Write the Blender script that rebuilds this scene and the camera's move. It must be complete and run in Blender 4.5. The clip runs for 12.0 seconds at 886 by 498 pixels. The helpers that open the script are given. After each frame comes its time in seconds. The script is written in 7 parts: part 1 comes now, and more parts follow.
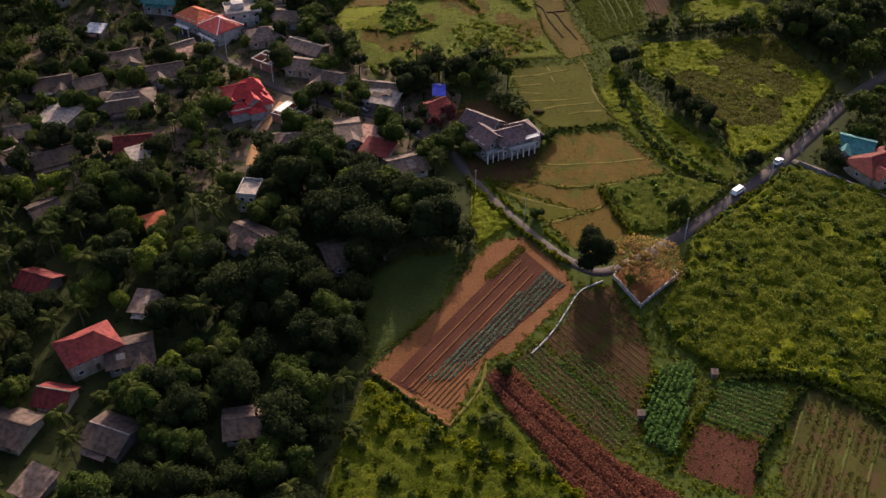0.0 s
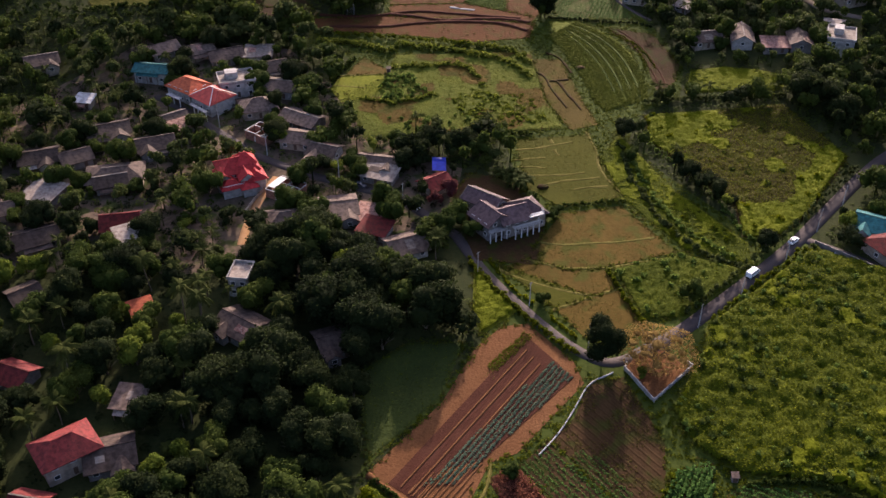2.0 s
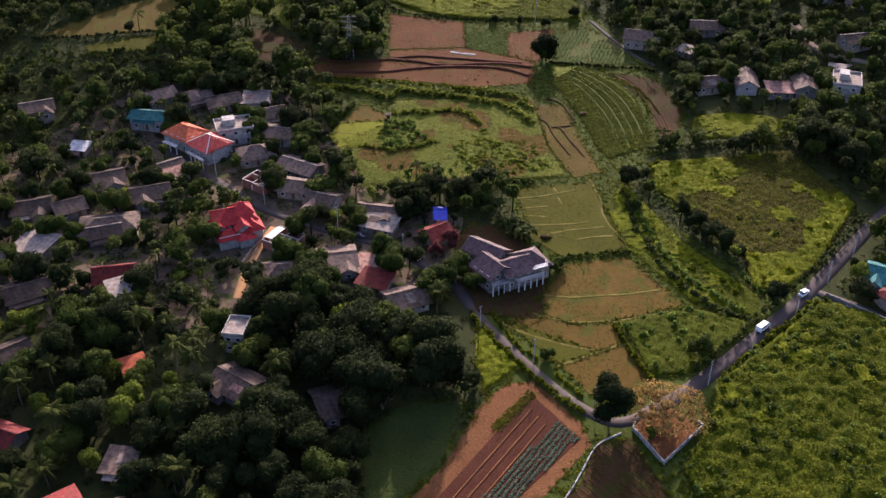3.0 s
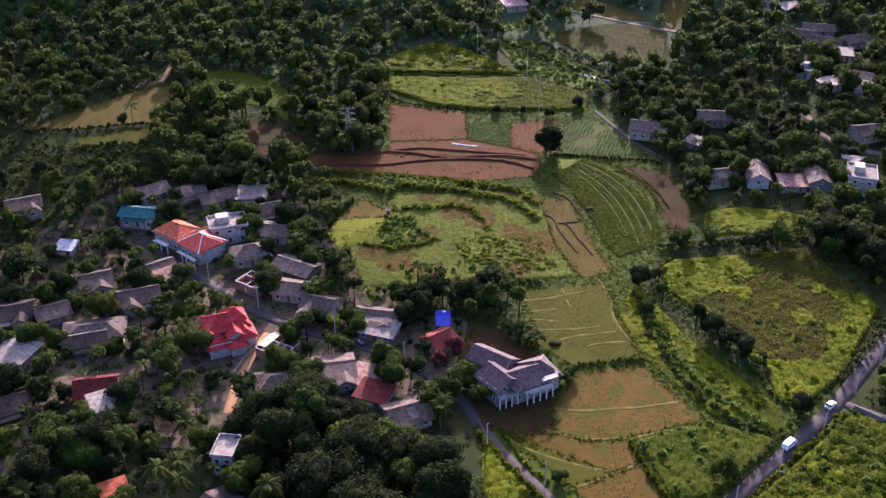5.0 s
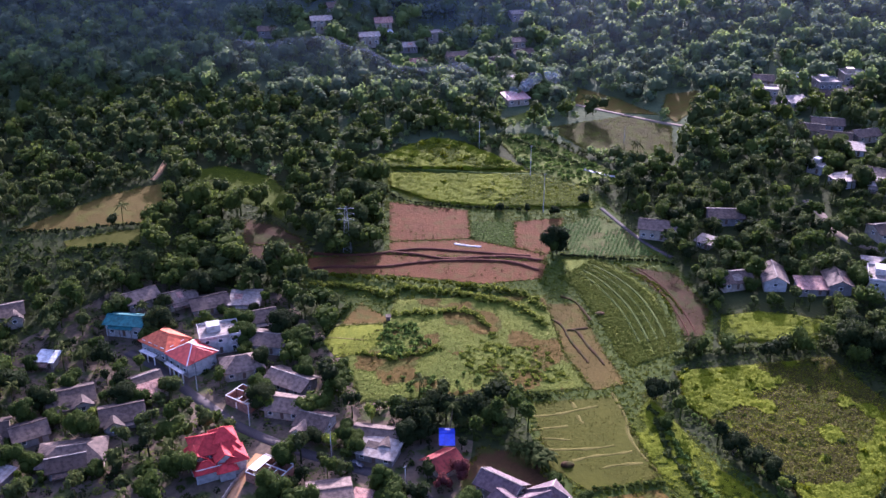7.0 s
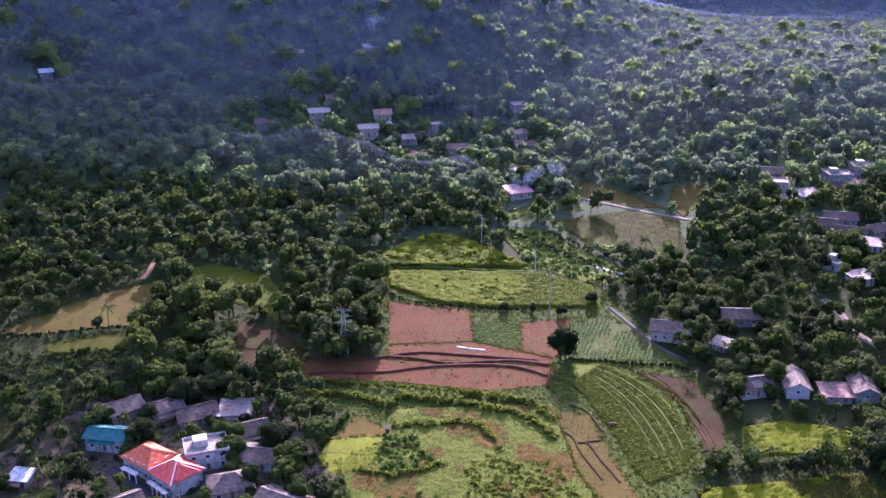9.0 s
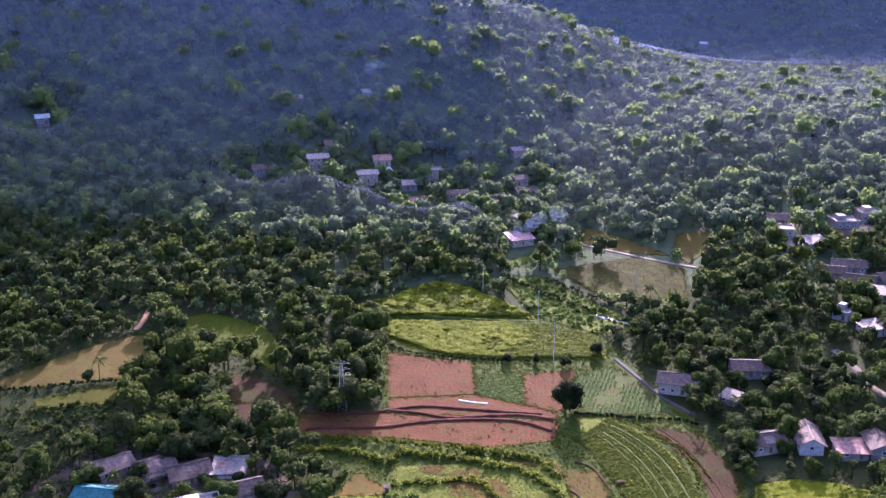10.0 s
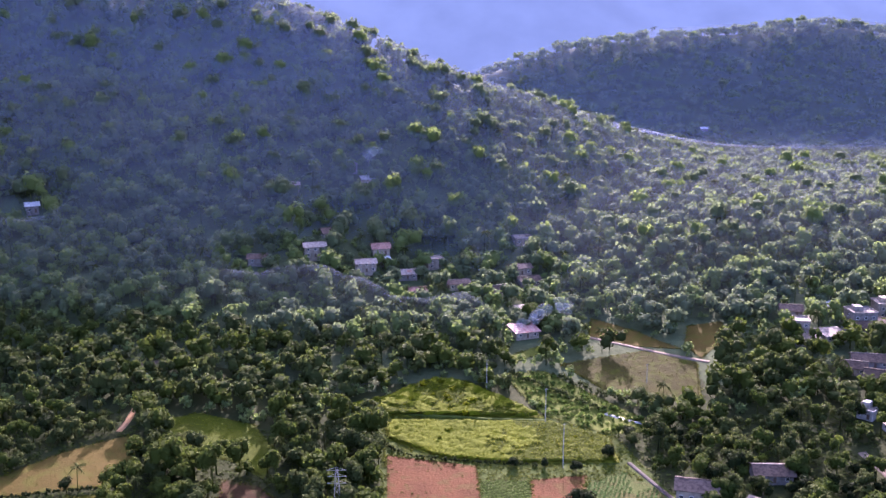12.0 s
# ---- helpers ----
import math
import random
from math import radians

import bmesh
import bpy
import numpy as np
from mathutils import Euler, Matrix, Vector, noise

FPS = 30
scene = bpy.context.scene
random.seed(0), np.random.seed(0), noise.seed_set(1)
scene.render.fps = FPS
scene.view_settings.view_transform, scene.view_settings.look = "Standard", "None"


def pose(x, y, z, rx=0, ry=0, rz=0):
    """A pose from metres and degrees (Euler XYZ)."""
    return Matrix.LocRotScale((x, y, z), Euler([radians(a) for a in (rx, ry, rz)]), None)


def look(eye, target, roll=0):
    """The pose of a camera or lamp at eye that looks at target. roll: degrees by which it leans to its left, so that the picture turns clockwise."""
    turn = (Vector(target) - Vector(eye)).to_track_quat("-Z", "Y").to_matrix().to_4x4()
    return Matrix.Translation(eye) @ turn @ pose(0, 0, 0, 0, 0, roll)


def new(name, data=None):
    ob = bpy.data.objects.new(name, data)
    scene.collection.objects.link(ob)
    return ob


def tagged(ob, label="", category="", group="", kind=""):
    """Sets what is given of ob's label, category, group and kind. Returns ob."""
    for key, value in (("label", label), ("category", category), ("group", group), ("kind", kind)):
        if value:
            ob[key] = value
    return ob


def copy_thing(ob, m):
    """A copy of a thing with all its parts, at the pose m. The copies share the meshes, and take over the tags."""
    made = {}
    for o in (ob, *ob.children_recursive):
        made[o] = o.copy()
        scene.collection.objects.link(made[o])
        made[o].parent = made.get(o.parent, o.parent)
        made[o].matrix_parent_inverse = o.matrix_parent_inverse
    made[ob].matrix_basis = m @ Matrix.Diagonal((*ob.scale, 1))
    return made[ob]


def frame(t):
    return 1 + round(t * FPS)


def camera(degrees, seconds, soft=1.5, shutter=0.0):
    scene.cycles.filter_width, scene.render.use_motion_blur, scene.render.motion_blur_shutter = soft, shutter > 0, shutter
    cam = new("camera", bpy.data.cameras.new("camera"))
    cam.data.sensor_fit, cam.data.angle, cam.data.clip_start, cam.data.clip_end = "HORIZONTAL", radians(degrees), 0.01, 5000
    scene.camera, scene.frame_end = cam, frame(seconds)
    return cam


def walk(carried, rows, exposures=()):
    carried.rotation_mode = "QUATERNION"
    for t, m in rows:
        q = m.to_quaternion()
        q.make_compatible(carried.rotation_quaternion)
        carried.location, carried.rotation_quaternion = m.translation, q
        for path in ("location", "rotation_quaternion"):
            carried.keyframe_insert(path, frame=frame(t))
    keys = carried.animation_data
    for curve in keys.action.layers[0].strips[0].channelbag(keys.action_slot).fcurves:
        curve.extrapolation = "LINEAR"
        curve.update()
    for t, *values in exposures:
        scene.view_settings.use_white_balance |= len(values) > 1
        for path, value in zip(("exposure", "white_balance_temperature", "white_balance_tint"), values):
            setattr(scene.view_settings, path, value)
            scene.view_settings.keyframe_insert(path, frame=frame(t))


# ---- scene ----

# the flight: seconds, x, y, z in metres, yaw, pitch, roll in degrees
PATH = [
    (0.0, 0.00, 0.00, 170.30, -0.001, -38.171, 0.120),
    (0.5, -0.28, 4.29, 170.39, -0.074, -37.857, 0.168),
    (1.0, -0.57, 8.59, 170.48, -0.128, -37.315, 0.200),
    (1.5, -0.85, 12.90, 170.58, -0.180, -36.463, 0.219),
    (2.0, -1.14, 17.24, 170.67, -0.225, -35.541, 0.227),
    (2.5, -1.43, 21.61, 170.77, -0.256, -34.558, 0.211),
    (3.0, -1.72, 26.01, 170.87, -0.270, -33.559, 0.160),
    (5.0, -2.94, 44.05, 171.29, -0.356, -29.447, 0.041),
    (5.5, -3.26, 48.67, 171.35, -0.365, -28.293, 0.020),
    (6.0, -3.58, 53.30, 171.39, -0.389, -27.144, -0.021),
    (6.5, -3.90, 57.95, 171.40, -0.424, -25.982, -0.061),
    (7.0, -4.22, 62.61, 171.39, -0.460, -24.823, -0.091),
    (9.0, -5.53, 81.22, 171.03, -0.601, -20.065, -0.165),
    (9.5, -5.86, 85.88, 170.92, -0.637, -18.954, -0.159),
    (10.0, -6.19, 90.54, 170.81, -0.676, -17.652, -0.185),
    (10.5, -6.52, 95.20, 170.69, -0.717, -16.522, -0.199),
    (11.0, -6.85, 99.87, 170.57, -0.746, -15.212, -0.228),
    (11.5, -7.18, 104.53, 170.45, -0.791, -14.120, -0.241),
    (12.0, -7.51, 109.20, 170.33, -0.827, -12.950, -0.230),
]
cam = camera(48.0, 12.0, soft=1.5)
walk(cam, [(t, pose(x, y, z, 90 + pitch, 0, yaw) @ pose(0, 0, 0, 0, 0, roll)) for t, x, y, z, yaw, pitch, roll in PATH],
     exposures=[(0.0, 1.03, 6150, 26), (2.5, 1.31, 5720, 30), (5.5, 1.85, 5060, 40), (7.0, 2.09, 4830, 45), (9.5, 2.43, 4890, 49), (12.0, 2.64, 5200, 49)])

# ---- light: hazy morning sun ahead of the flight ----
SUN_EL, SUN_AZ = 22.0, 7.0          # degrees above the horizon, degrees right of straight ahead
world = bpy.data.worlds.new("sky")
scene.world = world
world.use_nodes = True
wn = world.node_tree.nodes
sky = wn.new("ShaderNodeTexSky")
sky.sky_type = "NISHITA"
sky.sun_disc = False
sky.sun_elevation, sky.sun_rotation = radians(SUN_EL), radians(SUN_AZ)
sky.dust_density = 5.0
world.node_tree.links.new(sky.outputs[0], wn["Background"].inputs[0])
wn["Background"].inputs[1].default_value = 0.125
sun_lamp = bpy.data.lights.new("sun", "SUN")
sun_lamp.energy, sun_lamp.angle, sun_lamp.color = 4.4, radians(0.7), (1.0, 0.84, 0.6)
sun = new("sun", sun_lamp)
sun.matrix_world = look((0, 0, 500), (-math.sin(radians(SUN_AZ)) * 100, -math.cos(radians(SUN_AZ)) * 100, 500 - 100 * math.tan(radians(SUN_EL))))


# ---- lie of the land ----
def smooth(a, b, v):
    k = np.clip((v - a) / (b - a), 0, 1)
    return k * k * (3 - 2 * k)


def rolling(x, y, scale, seed):
    """Gentle waves, about -1 to 1."""
    a = np.sin(x / scale + seed) * np.cos(y / (scale * 1.13) - seed * 1.7)
    b = np.sin((x * 0.6 + y * 0.8) / (scale * 0.47) + seed * 2.3)
    c = np.cos((x * 0.9 - y * 0.5) / (scale * 0.29) - seed)
    return 0.5 * a + 0.3 * b + 0.2 * c


def brow(x):
    """Where the crest of the near ridge runs."""
    return np.where(x < 35, 870 + (35 - x) * 0.25, np.minimum(870 + (x - 35) * 0.5, 960))


def land(x, y):
    """Height of the ground."""
    x, y = np.asarray(x, float), np.asarray(y, float)
    ys, zs = (-400, 150, 200, 270, 340, 390, 440, 480, 540, 600, 700), (-14, -1, 2, 5, 8.5, 11.8, 15, 17.5, 24, 31, 44)
    v = sum(np.interp(y + o, ys, zs) for o in (-18, -6, 6, 18)) / 4
    v = v + 8 * smooth(-60, -130, x) * smooth(330, 420, y) + 8 * smooth(85, 190, x) * smooth(290, 420, y) 
    # the near ridge, falling away to the right, and the far hill behind it
    crest = brow(x)
    zl = np.where(x > 35, np.maximum(112.6 - 0.33 * (x - 35), 25), np.where(x > -94, 112.6 - 0.28 * (x - 35), 148.7 - 0.2 * (x + 94)))
    fall = 0.38 - 0.08 * smooth(-40, 220, x)
    left = np.minimum(zl, 215) + 12 - fall * np.sqrt((y - crest) ** 2 + 30 ** 2)
    left = left - 7 * np.exp(-0.5 * ((y - 650) / 45) ** 2) - 10 * smooth(540, 470, y) - 18 * smooth(0, 80, x) * smooth(690, 590, y) - 6 * smooth(-55, -15, x) * smooth(690, 590, y)
    left = left + smooth(760, 890, y) * np.clip((35 - x) * 0.15, 0, 34)
    zr = np.interp(x, (-470, 24, 63, 154, 249, 355, 421, 474, 592, 900), (79, 96, 111, 135, 145, 151, 159, 147, 149, 180))
    right = zr + 10 - 0.6 * np.sqrt((y - 1200) ** 2 + 20 ** 2) + 8
    hill = np.maximum(left, right) + 3 * rolling(x, y, 55, 1.3) * smooth(560, 640, y)
    k = 9.0
    z = np.maximum(v, hill) + k * np.log1p(np.exp(-np.abs(v - hill) / k)) * smooth(470, 560, y) * 0.5
    return np.where(y > 1330, np.maximum(z * smooth(1650, 1300, y), 10), z)


# ---- materials ----
def mat(name, rough=0.8, spec=0.3):
    m = bpy.data.materials.new(name)
    m.use_nodes = True
    b = m.node_tree.nodes["Principled BSDF"]
    b.inputs["Roughness"].default_value = rough
    b.inputs["Specular IOR Level"].default_value = spec
    return m, m.node_tree.nodes, m.node_tree.links, b


def ramp(nodes, stops):
    r = nodes.new("ShaderNodeValToRGB")
    while len(r.color_ramp.elements) < len(stops):
        r.color_ramp.elements.new(0.5)
    for e, (p, c) in zip(r.color_ramp.elements, stops):
        e.position, e.color = p, (*c, 1)
    return r


def noise_tex(nodes, links, scale, detail=4.0, coords="Object"):
    tc = nodes.new("ShaderNodeTexCoord")
    n = nodes.new("ShaderNodeTexNoise")
    n.inputs["Scale"].default_value, n.inputs["Detail"].default_value = scale, detail
    links.new(tc.outputs[coords], n.inputs["Vector"])
    return n


def mix_colour(nodes, links, fac, a, b, mode="MIX"):
    m = nodes.new("ShaderNodeMix")
    m.data_type, m.blend_type = "RGBA", mode
    for socket, v in ((m.inputs[0], fac), (m.inputs[6], a), (m.inputs[7], b)):
        if isinstance(v, bpy.types.NodeSocket):
            links.new(v, socket)
        elif isinstance(v, tuple):
            socket.default_value = (*v, 1)
        else:
            socket.default_value = v
    return m.outputs[2]


def bump(nodes, links, b, height, strength, distance):
    n = nodes.new("ShaderNodeBump")
    n.inputs["Strength"].default_value, n.inputs["Distance"].default_value = strength, distance
    links.new(height, n.inputs["Height"])
    links.new(n.outputs[0], b.inputs["Normal"])


def soil_mat(name, dark, mid, light, big=0.06, fine=1.3, rough=0.95, relief=0.12, third=None):
    """Earth, grass or worn ground: large patches, small patches and grain."""
    m, n, l, b = mat(name, rough, 0.04)
    large = noise_tex(n, l, big, 5)
    small = noise_tex(n, l, fine, 6)
    c1 = ramp(n, [(0.3, dark), (0.52, mid), (0.72, light)])
    l.new(large.outputs[0], c1.inputs[0])
    c2 = ramp(n, [(0.25, dark), (0.5, mid), (0.8, light)])
    l.new(small.outputs[0], c2.inputs[0])
    col = mix_colour(n, l, 0.5, c1.outputs[0], c2.outputs[0])
    if third:
        patch = noise_tex(n, l, big * 2.7, 3)
        k = ramp(n, [(0.5, (0, 0, 0)), (0.62, (1, 1, 1))])
        l.new(patch.outputs[0], k.inputs[0])
        col = mix_colour(n, l, k.outputs[0], col, third)
    l.new(col, b.inputs["Base Color"])
    bump(n, l, b, small.outputs[0], 0.7, relief)
    return m


def leaf_mat(name, a, b_, c, rough=0.85, spec=0.03, through_light=0.42, wide=0.5, haze_sheen=0.0):
    """Leaves: each clump its own tone, each tree its own, light coming through."""
    m, n, l, b = mat(name, rough, spec)
    geo = n.new("ShaderNodeNewGeometry")
    info = n.new("ShaderNodeObjectInfo")
    r = ramp(n, [(0.0, a), (0.55, b_), (1.0, c)])
    l.new(geo.outputs["Random Per Island"], r.inputs[0])
    r2 = ramp(n, [(0.0, a), (0.5, b_), (1.0, c)])
    l.new(info.outputs["Random"], r2.inputs[0])
    spread = noise_tex(n, l, 0.045, 2, "Object")
    r3 = ramp(n, [(0.3, a), (0.5, b_), (0.7, c)])
    l.new(spread.outputs[0], r3.inputs[0])
    col = mix_colour(n, l, wide, r.outputs[0], r2.outputs[0])
    col = mix_colour(n, l, 0.3, col, r3.outputs[0])
    l.new(col, b.inputs["Base Color"])
    # bluish sheen that imitates haze, used on the hill leaves only
    b.inputs["Sheen Weight"].default_value, b.inputs["Sheen Roughness"].default_value = haze_sheen, 0.6
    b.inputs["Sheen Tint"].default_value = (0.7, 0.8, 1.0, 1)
    t = n.new("ShaderNodeBsdfTranslucent")
    l.new(col, t.inputs["Color"])
    s = n.new("ShaderNodeMixShader")
    s.inputs[0].default_value = through_light
    l.new(b.outputs[0], s.inputs[1])
    l.new(t.outputs[0], s.inputs[2])
    l.new(s.outputs[0], n["Material Output"].inputs["Surface"])
    return m


def roof_mat(name, base, stain, moss, rough=0.85, spec=0.12):
    """Roof sheets and tiles: corrugation, streaks and stains, each roof its own tone."""
    m, n, l, b = mat(name, rough, spec)
    tc = n.new("ShaderNodeTexCoord")
    wave = n.new("ShaderNodeTexWave")
    wave.inputs["Scale"].default_value, wave.inputs["Distortion"].default_value = 1.6, 0.2
    l.new(tc.outputs["Object"], wave.inputs["Vector"])
    small = noise_tex(n, l, 0.9, 6)
    fine = noise_tex(n, l, 5.0, 3)
    info = n.new("ShaderNodeObjectInfo")
    r = ramp(n, [(0.36, stain), (0.56, base), (0.8, tuple(min(1, v * 1.25) for v in base))])
    l.new(small.outputs[0], r.inputs[0])
    k = ramp(n, [(0.55, (0, 0, 0)), (0.7, (0.7, 0.7, 0.7))])
    l.new(fine.outputs[0], k.inputs[0])
    col = mix_colour(n, l, k.outputs[0], r.outputs[0], moss)
    tone = n.new("ShaderNodeMapRange")
    tone.inputs[3].default_value, tone.inputs[4].default_value = 0.65, 1.25
    l.new(info.outputs["Random"], tone.inputs[0])
    hsv = n.new("ShaderNodeHueSaturation")
    l.new(tone.outputs[0], hsv.inputs["Value"])
    l.new(col, hsv.inputs["Color"])
    l.new(hsv.outputs[0], b.inputs["Base Color"])
    bump(n, l, b, wave.outputs[1], 0.35, 0.05)
    return m


def plain_mat(name, colour, rough=0.6, spec=0.3, metal=0.0, wear=0.75, scale=2.0):
    m, n, l, b = mat(name, rough, spec)
    t = noise_tex(n, l, scale, 5)
    r = ramp(n, [(0.35, tuple(v * wear for v in colour)), (0.6, colour)])
    l.new(t.outputs[0], r.inputs[0])
    l.new(r.outputs[0], b.inputs["Base Color"])
    b.inputs["Metallic"].default_value = metal
    return m


M = {
    "ground": soil_mat("woodland_floor", (0.015, 0.02, 0.007), (0.027, 0.033, 0.01), (0.05, 0.05, 0.017), 0.05, 0.9),
    # hillside floor painted lighter, lifting the gaps between crowns as haze does
    "hill_floor": soil_mat("haze_lifted_slope", (0.035, 0.045, 0.02), (0.058, 0.072, 0.032), (0.09, 0.108, 0.048), 0.05, 0.5, relief=0.4),
    "village_earth": soil_mat("village_earth", (0.0446, 0.0357, 0.0229), (0.0952, 0.0688, 0.0459), (0.166, 0.117, 0.079), 0.08, 0.8, third=(0.0446, 0.0536, 0.0153)),
    "pale_soil": soil_mat("pale_soil", (0.0787, 0.0335, 0.0122), (0.125, 0.0557, 0.022), (0.174, 0.084, 0.0348), 0.1, 1.6, relief=0.2),
    "dark_soil": soil_mat("dark_soil", (0.0293, 0.0107, 0.00627), (0.0544, 0.0196, 0.0114), (0.0836, 0.0348, 0.0205), 0.12, 2.0, relief=0.2),
    "pink_soil": soil_mat("pink_soil", (0.0527, 0.0208, 0.00699), (0.0807, 0.0332, 0.0115), (0.111, 0.0496, 0.0172), 0.09, 1.1, relief=0.3, third=(0.0694, 0.0406, 0.0106)),
    "brown_weed": soil_mat("brown_weed", (0.0218, 0.0122, 0.00544), (0.0408, 0.0224, 0.00952), (0.0666, 0.0381, 0.0163), 0.09, 1.0, third=(0.0306, 0.0313, 0.00612)),
    "paddy": soil_mat("paddy_stubble", (0.0516, 0.0343, 0.00631), (0.083, 0.0526, 0.00986), (0.114, 0.0714, 0.0161), 0.07, 0.7, third=(0.0516, 0.0511, 0.00704)),
    "row_paddy": soil_mat("green_paddy", (0.034, 0.0365, 0.00293), (0.051, 0.0513, 0.00438), (0.0693, 0.0618, 0.0073), 0.06, 0.8),
    "tan": soil_mat("tan_grass", (0.047, 0.0345, 0.00643), (0.073, 0.0517, 0.0101), (0.1, 0.0678, 0.0147), 0.07, 0.9, third=(0.0635, 0.0567, 0.00823)),
    "grass": soil_mat("rough_grass", (0.0382, 0.0493, 0.0068), (0.068, 0.0808, 0.0102), (0.106, 0.111, 0.017), 0.08, 0.9),
    "field_weed": soil_mat("weedy_soil", (0.024, 0.0236, 0.006), (0.0413, 0.041, 0.009), (0.0638, 0.063, 0.0135), 0.12, 1.1, third=(0.0562, 0.0354, 0.015)),
    "field_green": soil_mat("short_green_crop", (0.0378, 0.0475, 0.0101), (0.0567, 0.0691, 0.0144), (0.0794, 0.0878, 0.0202), 0.06, 1.0, third=(0.0643, 0.0576, 0.0158)),
    "lime": soil_mat("lime_grass", (0.0711, 0.0836, 0.00578), (0.115, 0.125, 0.00794), (0.158, 0.16, 0.0144), 0.07, 0.8),
    # dark grass, lowered further to carry the tree shade on the meadow
    "dark_grass": soil_mat("shade_dark_grass", (0.0225, 0.0338, 0.006), (0.0413, 0.0562, 0.009), (0.0638, 0.075, 0.015), 0.08, 0.9),
    "cover_weed": soil_mat("matted_weeds", (0.0223, 0.0307, 0.00169), (0.0418, 0.0533, 0.00253), (0.0729, 0.0801, 0.0038), 0.09, 2.4, relief=0.25),
    "cover_lime": soil_mat("matted_lime_weeds", (0.0445, 0.0559, 0.00124), (0.0757, 0.088, 0.00165), (0.111, 0.119, 0.00247), 0.09, 2.4, relief=0.25),
    "cover_olive": soil_mat("matted_olive_weeds", (0.0223, 0.0201, 0.00509), (0.0403, 0.0348, 0.00699), (0.0626, 0.0548, 0.0102), 0.09, 2.4, relief=0.25, third=(0.0487, 0.0535, 0.00635)),
    # meadow cover with the shade of the wood put into its colour
    "cover_dark": soil_mat("matted_shaded_grass", (0.018, 0.026, 0.007), (0.032, 0.044, 0.01), (0.06, 0.075, 0.015), 0.09, 1.4, relief=0.25),
    "bund": soil_mat("bund_grass", (0.072, 0.0648, 0.013), (0.107, 0.0922, 0.0202), (0.14, 0.117, 0.0317), 0.2, 1.5),
    "asphalt": soil_mat("worn_asphalt", (0.0468, 0.0374, 0.0349), (0.0649, 0.0537, 0.0499), (0.0874, 0.073, 0.0674), 0.15, 2.5, rough=0.9, relief=0.03),
    "pale_lane": soil_mat("pale_lane", (0.102, 0.0765, 0.0578), (0.149, 0.115, 0.085), (0.2, 0.157, 0.123), 0.2, 2.0, rough=0.95, relief=0.05),
    "dirt": soil_mat("dirt_lane", (0.24, 0.13, 0.06), (0.36, 0.2, 0.09), (0.45, 0.27, 0.14), 0.2, 2.0, rough=0.95, relief=0.05),
    "leaf": leaf_mat("broad_leaves", (0.0222, 0.0348, 0.00791), (0.0411, 0.0601, 0.0103), (0.0665, 0.0808, 0.0126)),
    # dark leaves, lowered further so the near wood carries shade in its colour
    "leaf_dark": leaf_mat("shade_dark_leaves", (0.0112, 0.0168, 0.0064), (0.0176, 0.0256, 0.008), (0.0336, 0.044, 0.0112)),
    "leaf_mid": leaf_mat("garden_leaves", (0.0292, 0.0389, 0.0117), (0.0486, 0.0622, 0.0162), (0.0648, 0.077, 0.0198)),
    "scrub": leaf_mat("scrub_leaves", (0.06, 0.094, 0.016), (0.095, 0.138, 0.023), (0.145, 0.19, 0.035), wide=0.2, through_light=0.5),
    "leaf_lime": leaf_mat("sunny_leaves", (0.056, 0.08, 0.0096), (0.096, 0.124, 0.0144), (0.152, 0.172, 0.0224)),
    # hill leaves: distance haze put into a paler colour and a bluish sheen
    "leaf_hill": leaf_mat("hazed_hill_leaves", (0.0789, 0.101, 0.0478), (0.103, 0.129, 0.0577), (0.131, 0.159, 0.0697), rough=0.95, spec=0.05, through_light=0.5, haze_sheen=0.04),
    "leaf_hill_green": leaf_mat("hazed_green_leaves", (0.0869, 0.118, 0.0345), (0.114, 0.15, 0.041), (0.144, 0.181, 0.0494), rough=0.95, spec=0.05, through_light=0.5, haze_sheen=0.04),
    "leaf_yellow": leaf_mat("dry_leaves", (0.145, 0.0892, 0.0255), (0.23, 0.149, 0.0425), (0.306, 0.208, 0.068)),
    "palm": leaf_mat("palm_fronds", (0.0239, 0.0324, 0.00704), (0.0408, 0.0521, 0.0106), (0.0774, 0.0845, 0.0183)),
    "weed": leaf_mat("weed_leaves", (0.0438, 0.0587, 0.00253), (0.0741, 0.0906, 0.00338), (0.121, 0.13, 0.00465), wide=0.2, through_light=0.55),
    "weed_olive": leaf_mat("olive_weed", (0.0474, 0.0441, 0.00866), (0.079, 0.073, 0.013), (0.123, 0.106, 0.0202), wide=0.2, through_light=0.55),
    "weed_lime": leaf_mat("lime_weed", (0.069, 0.0834, 0.00165), (0.111, 0.127, 0.00206), (0.165, 0.172, 0.00329), wide=0.2, through_light=0.55),
    "terrace_grass": soil_mat("terrace_grass", (0.0506, 0.0648, 0.0081), (0.086, 0.0994, 0.0121), (0.137, 0.142, 0.0202), 0.09, 2.4, relief=0.25),
    "terrace_leaf": leaf_mat("terrace_leaves", (0.066, 0.088, 0.0106), (0.11, 0.132, 0.0141), (0.167, 0.176, 0.0194), wide=0.2, through_light=0.55),
    "cabbage": leaf_mat("cabbage_leaves", (0.0527, 0.0868, 0.0527), (0.0775, 0.124, 0.0775), (0.112, 0.167, 0.105), wide=0.1),
    "crop": leaf_mat("crop_leaves", (0.035, 0.075, 0.015), (0.055, 0.115, 0.022), (0.09, 0.16, 0.03), wide=0.1),
    "red_crop": leaf_mat("russet_tassels", (0.092, 0.0305, 0.0182), (0.147, 0.0529, 0.0303), (0.22, 0.0886, 0.0485), wide=0.1),
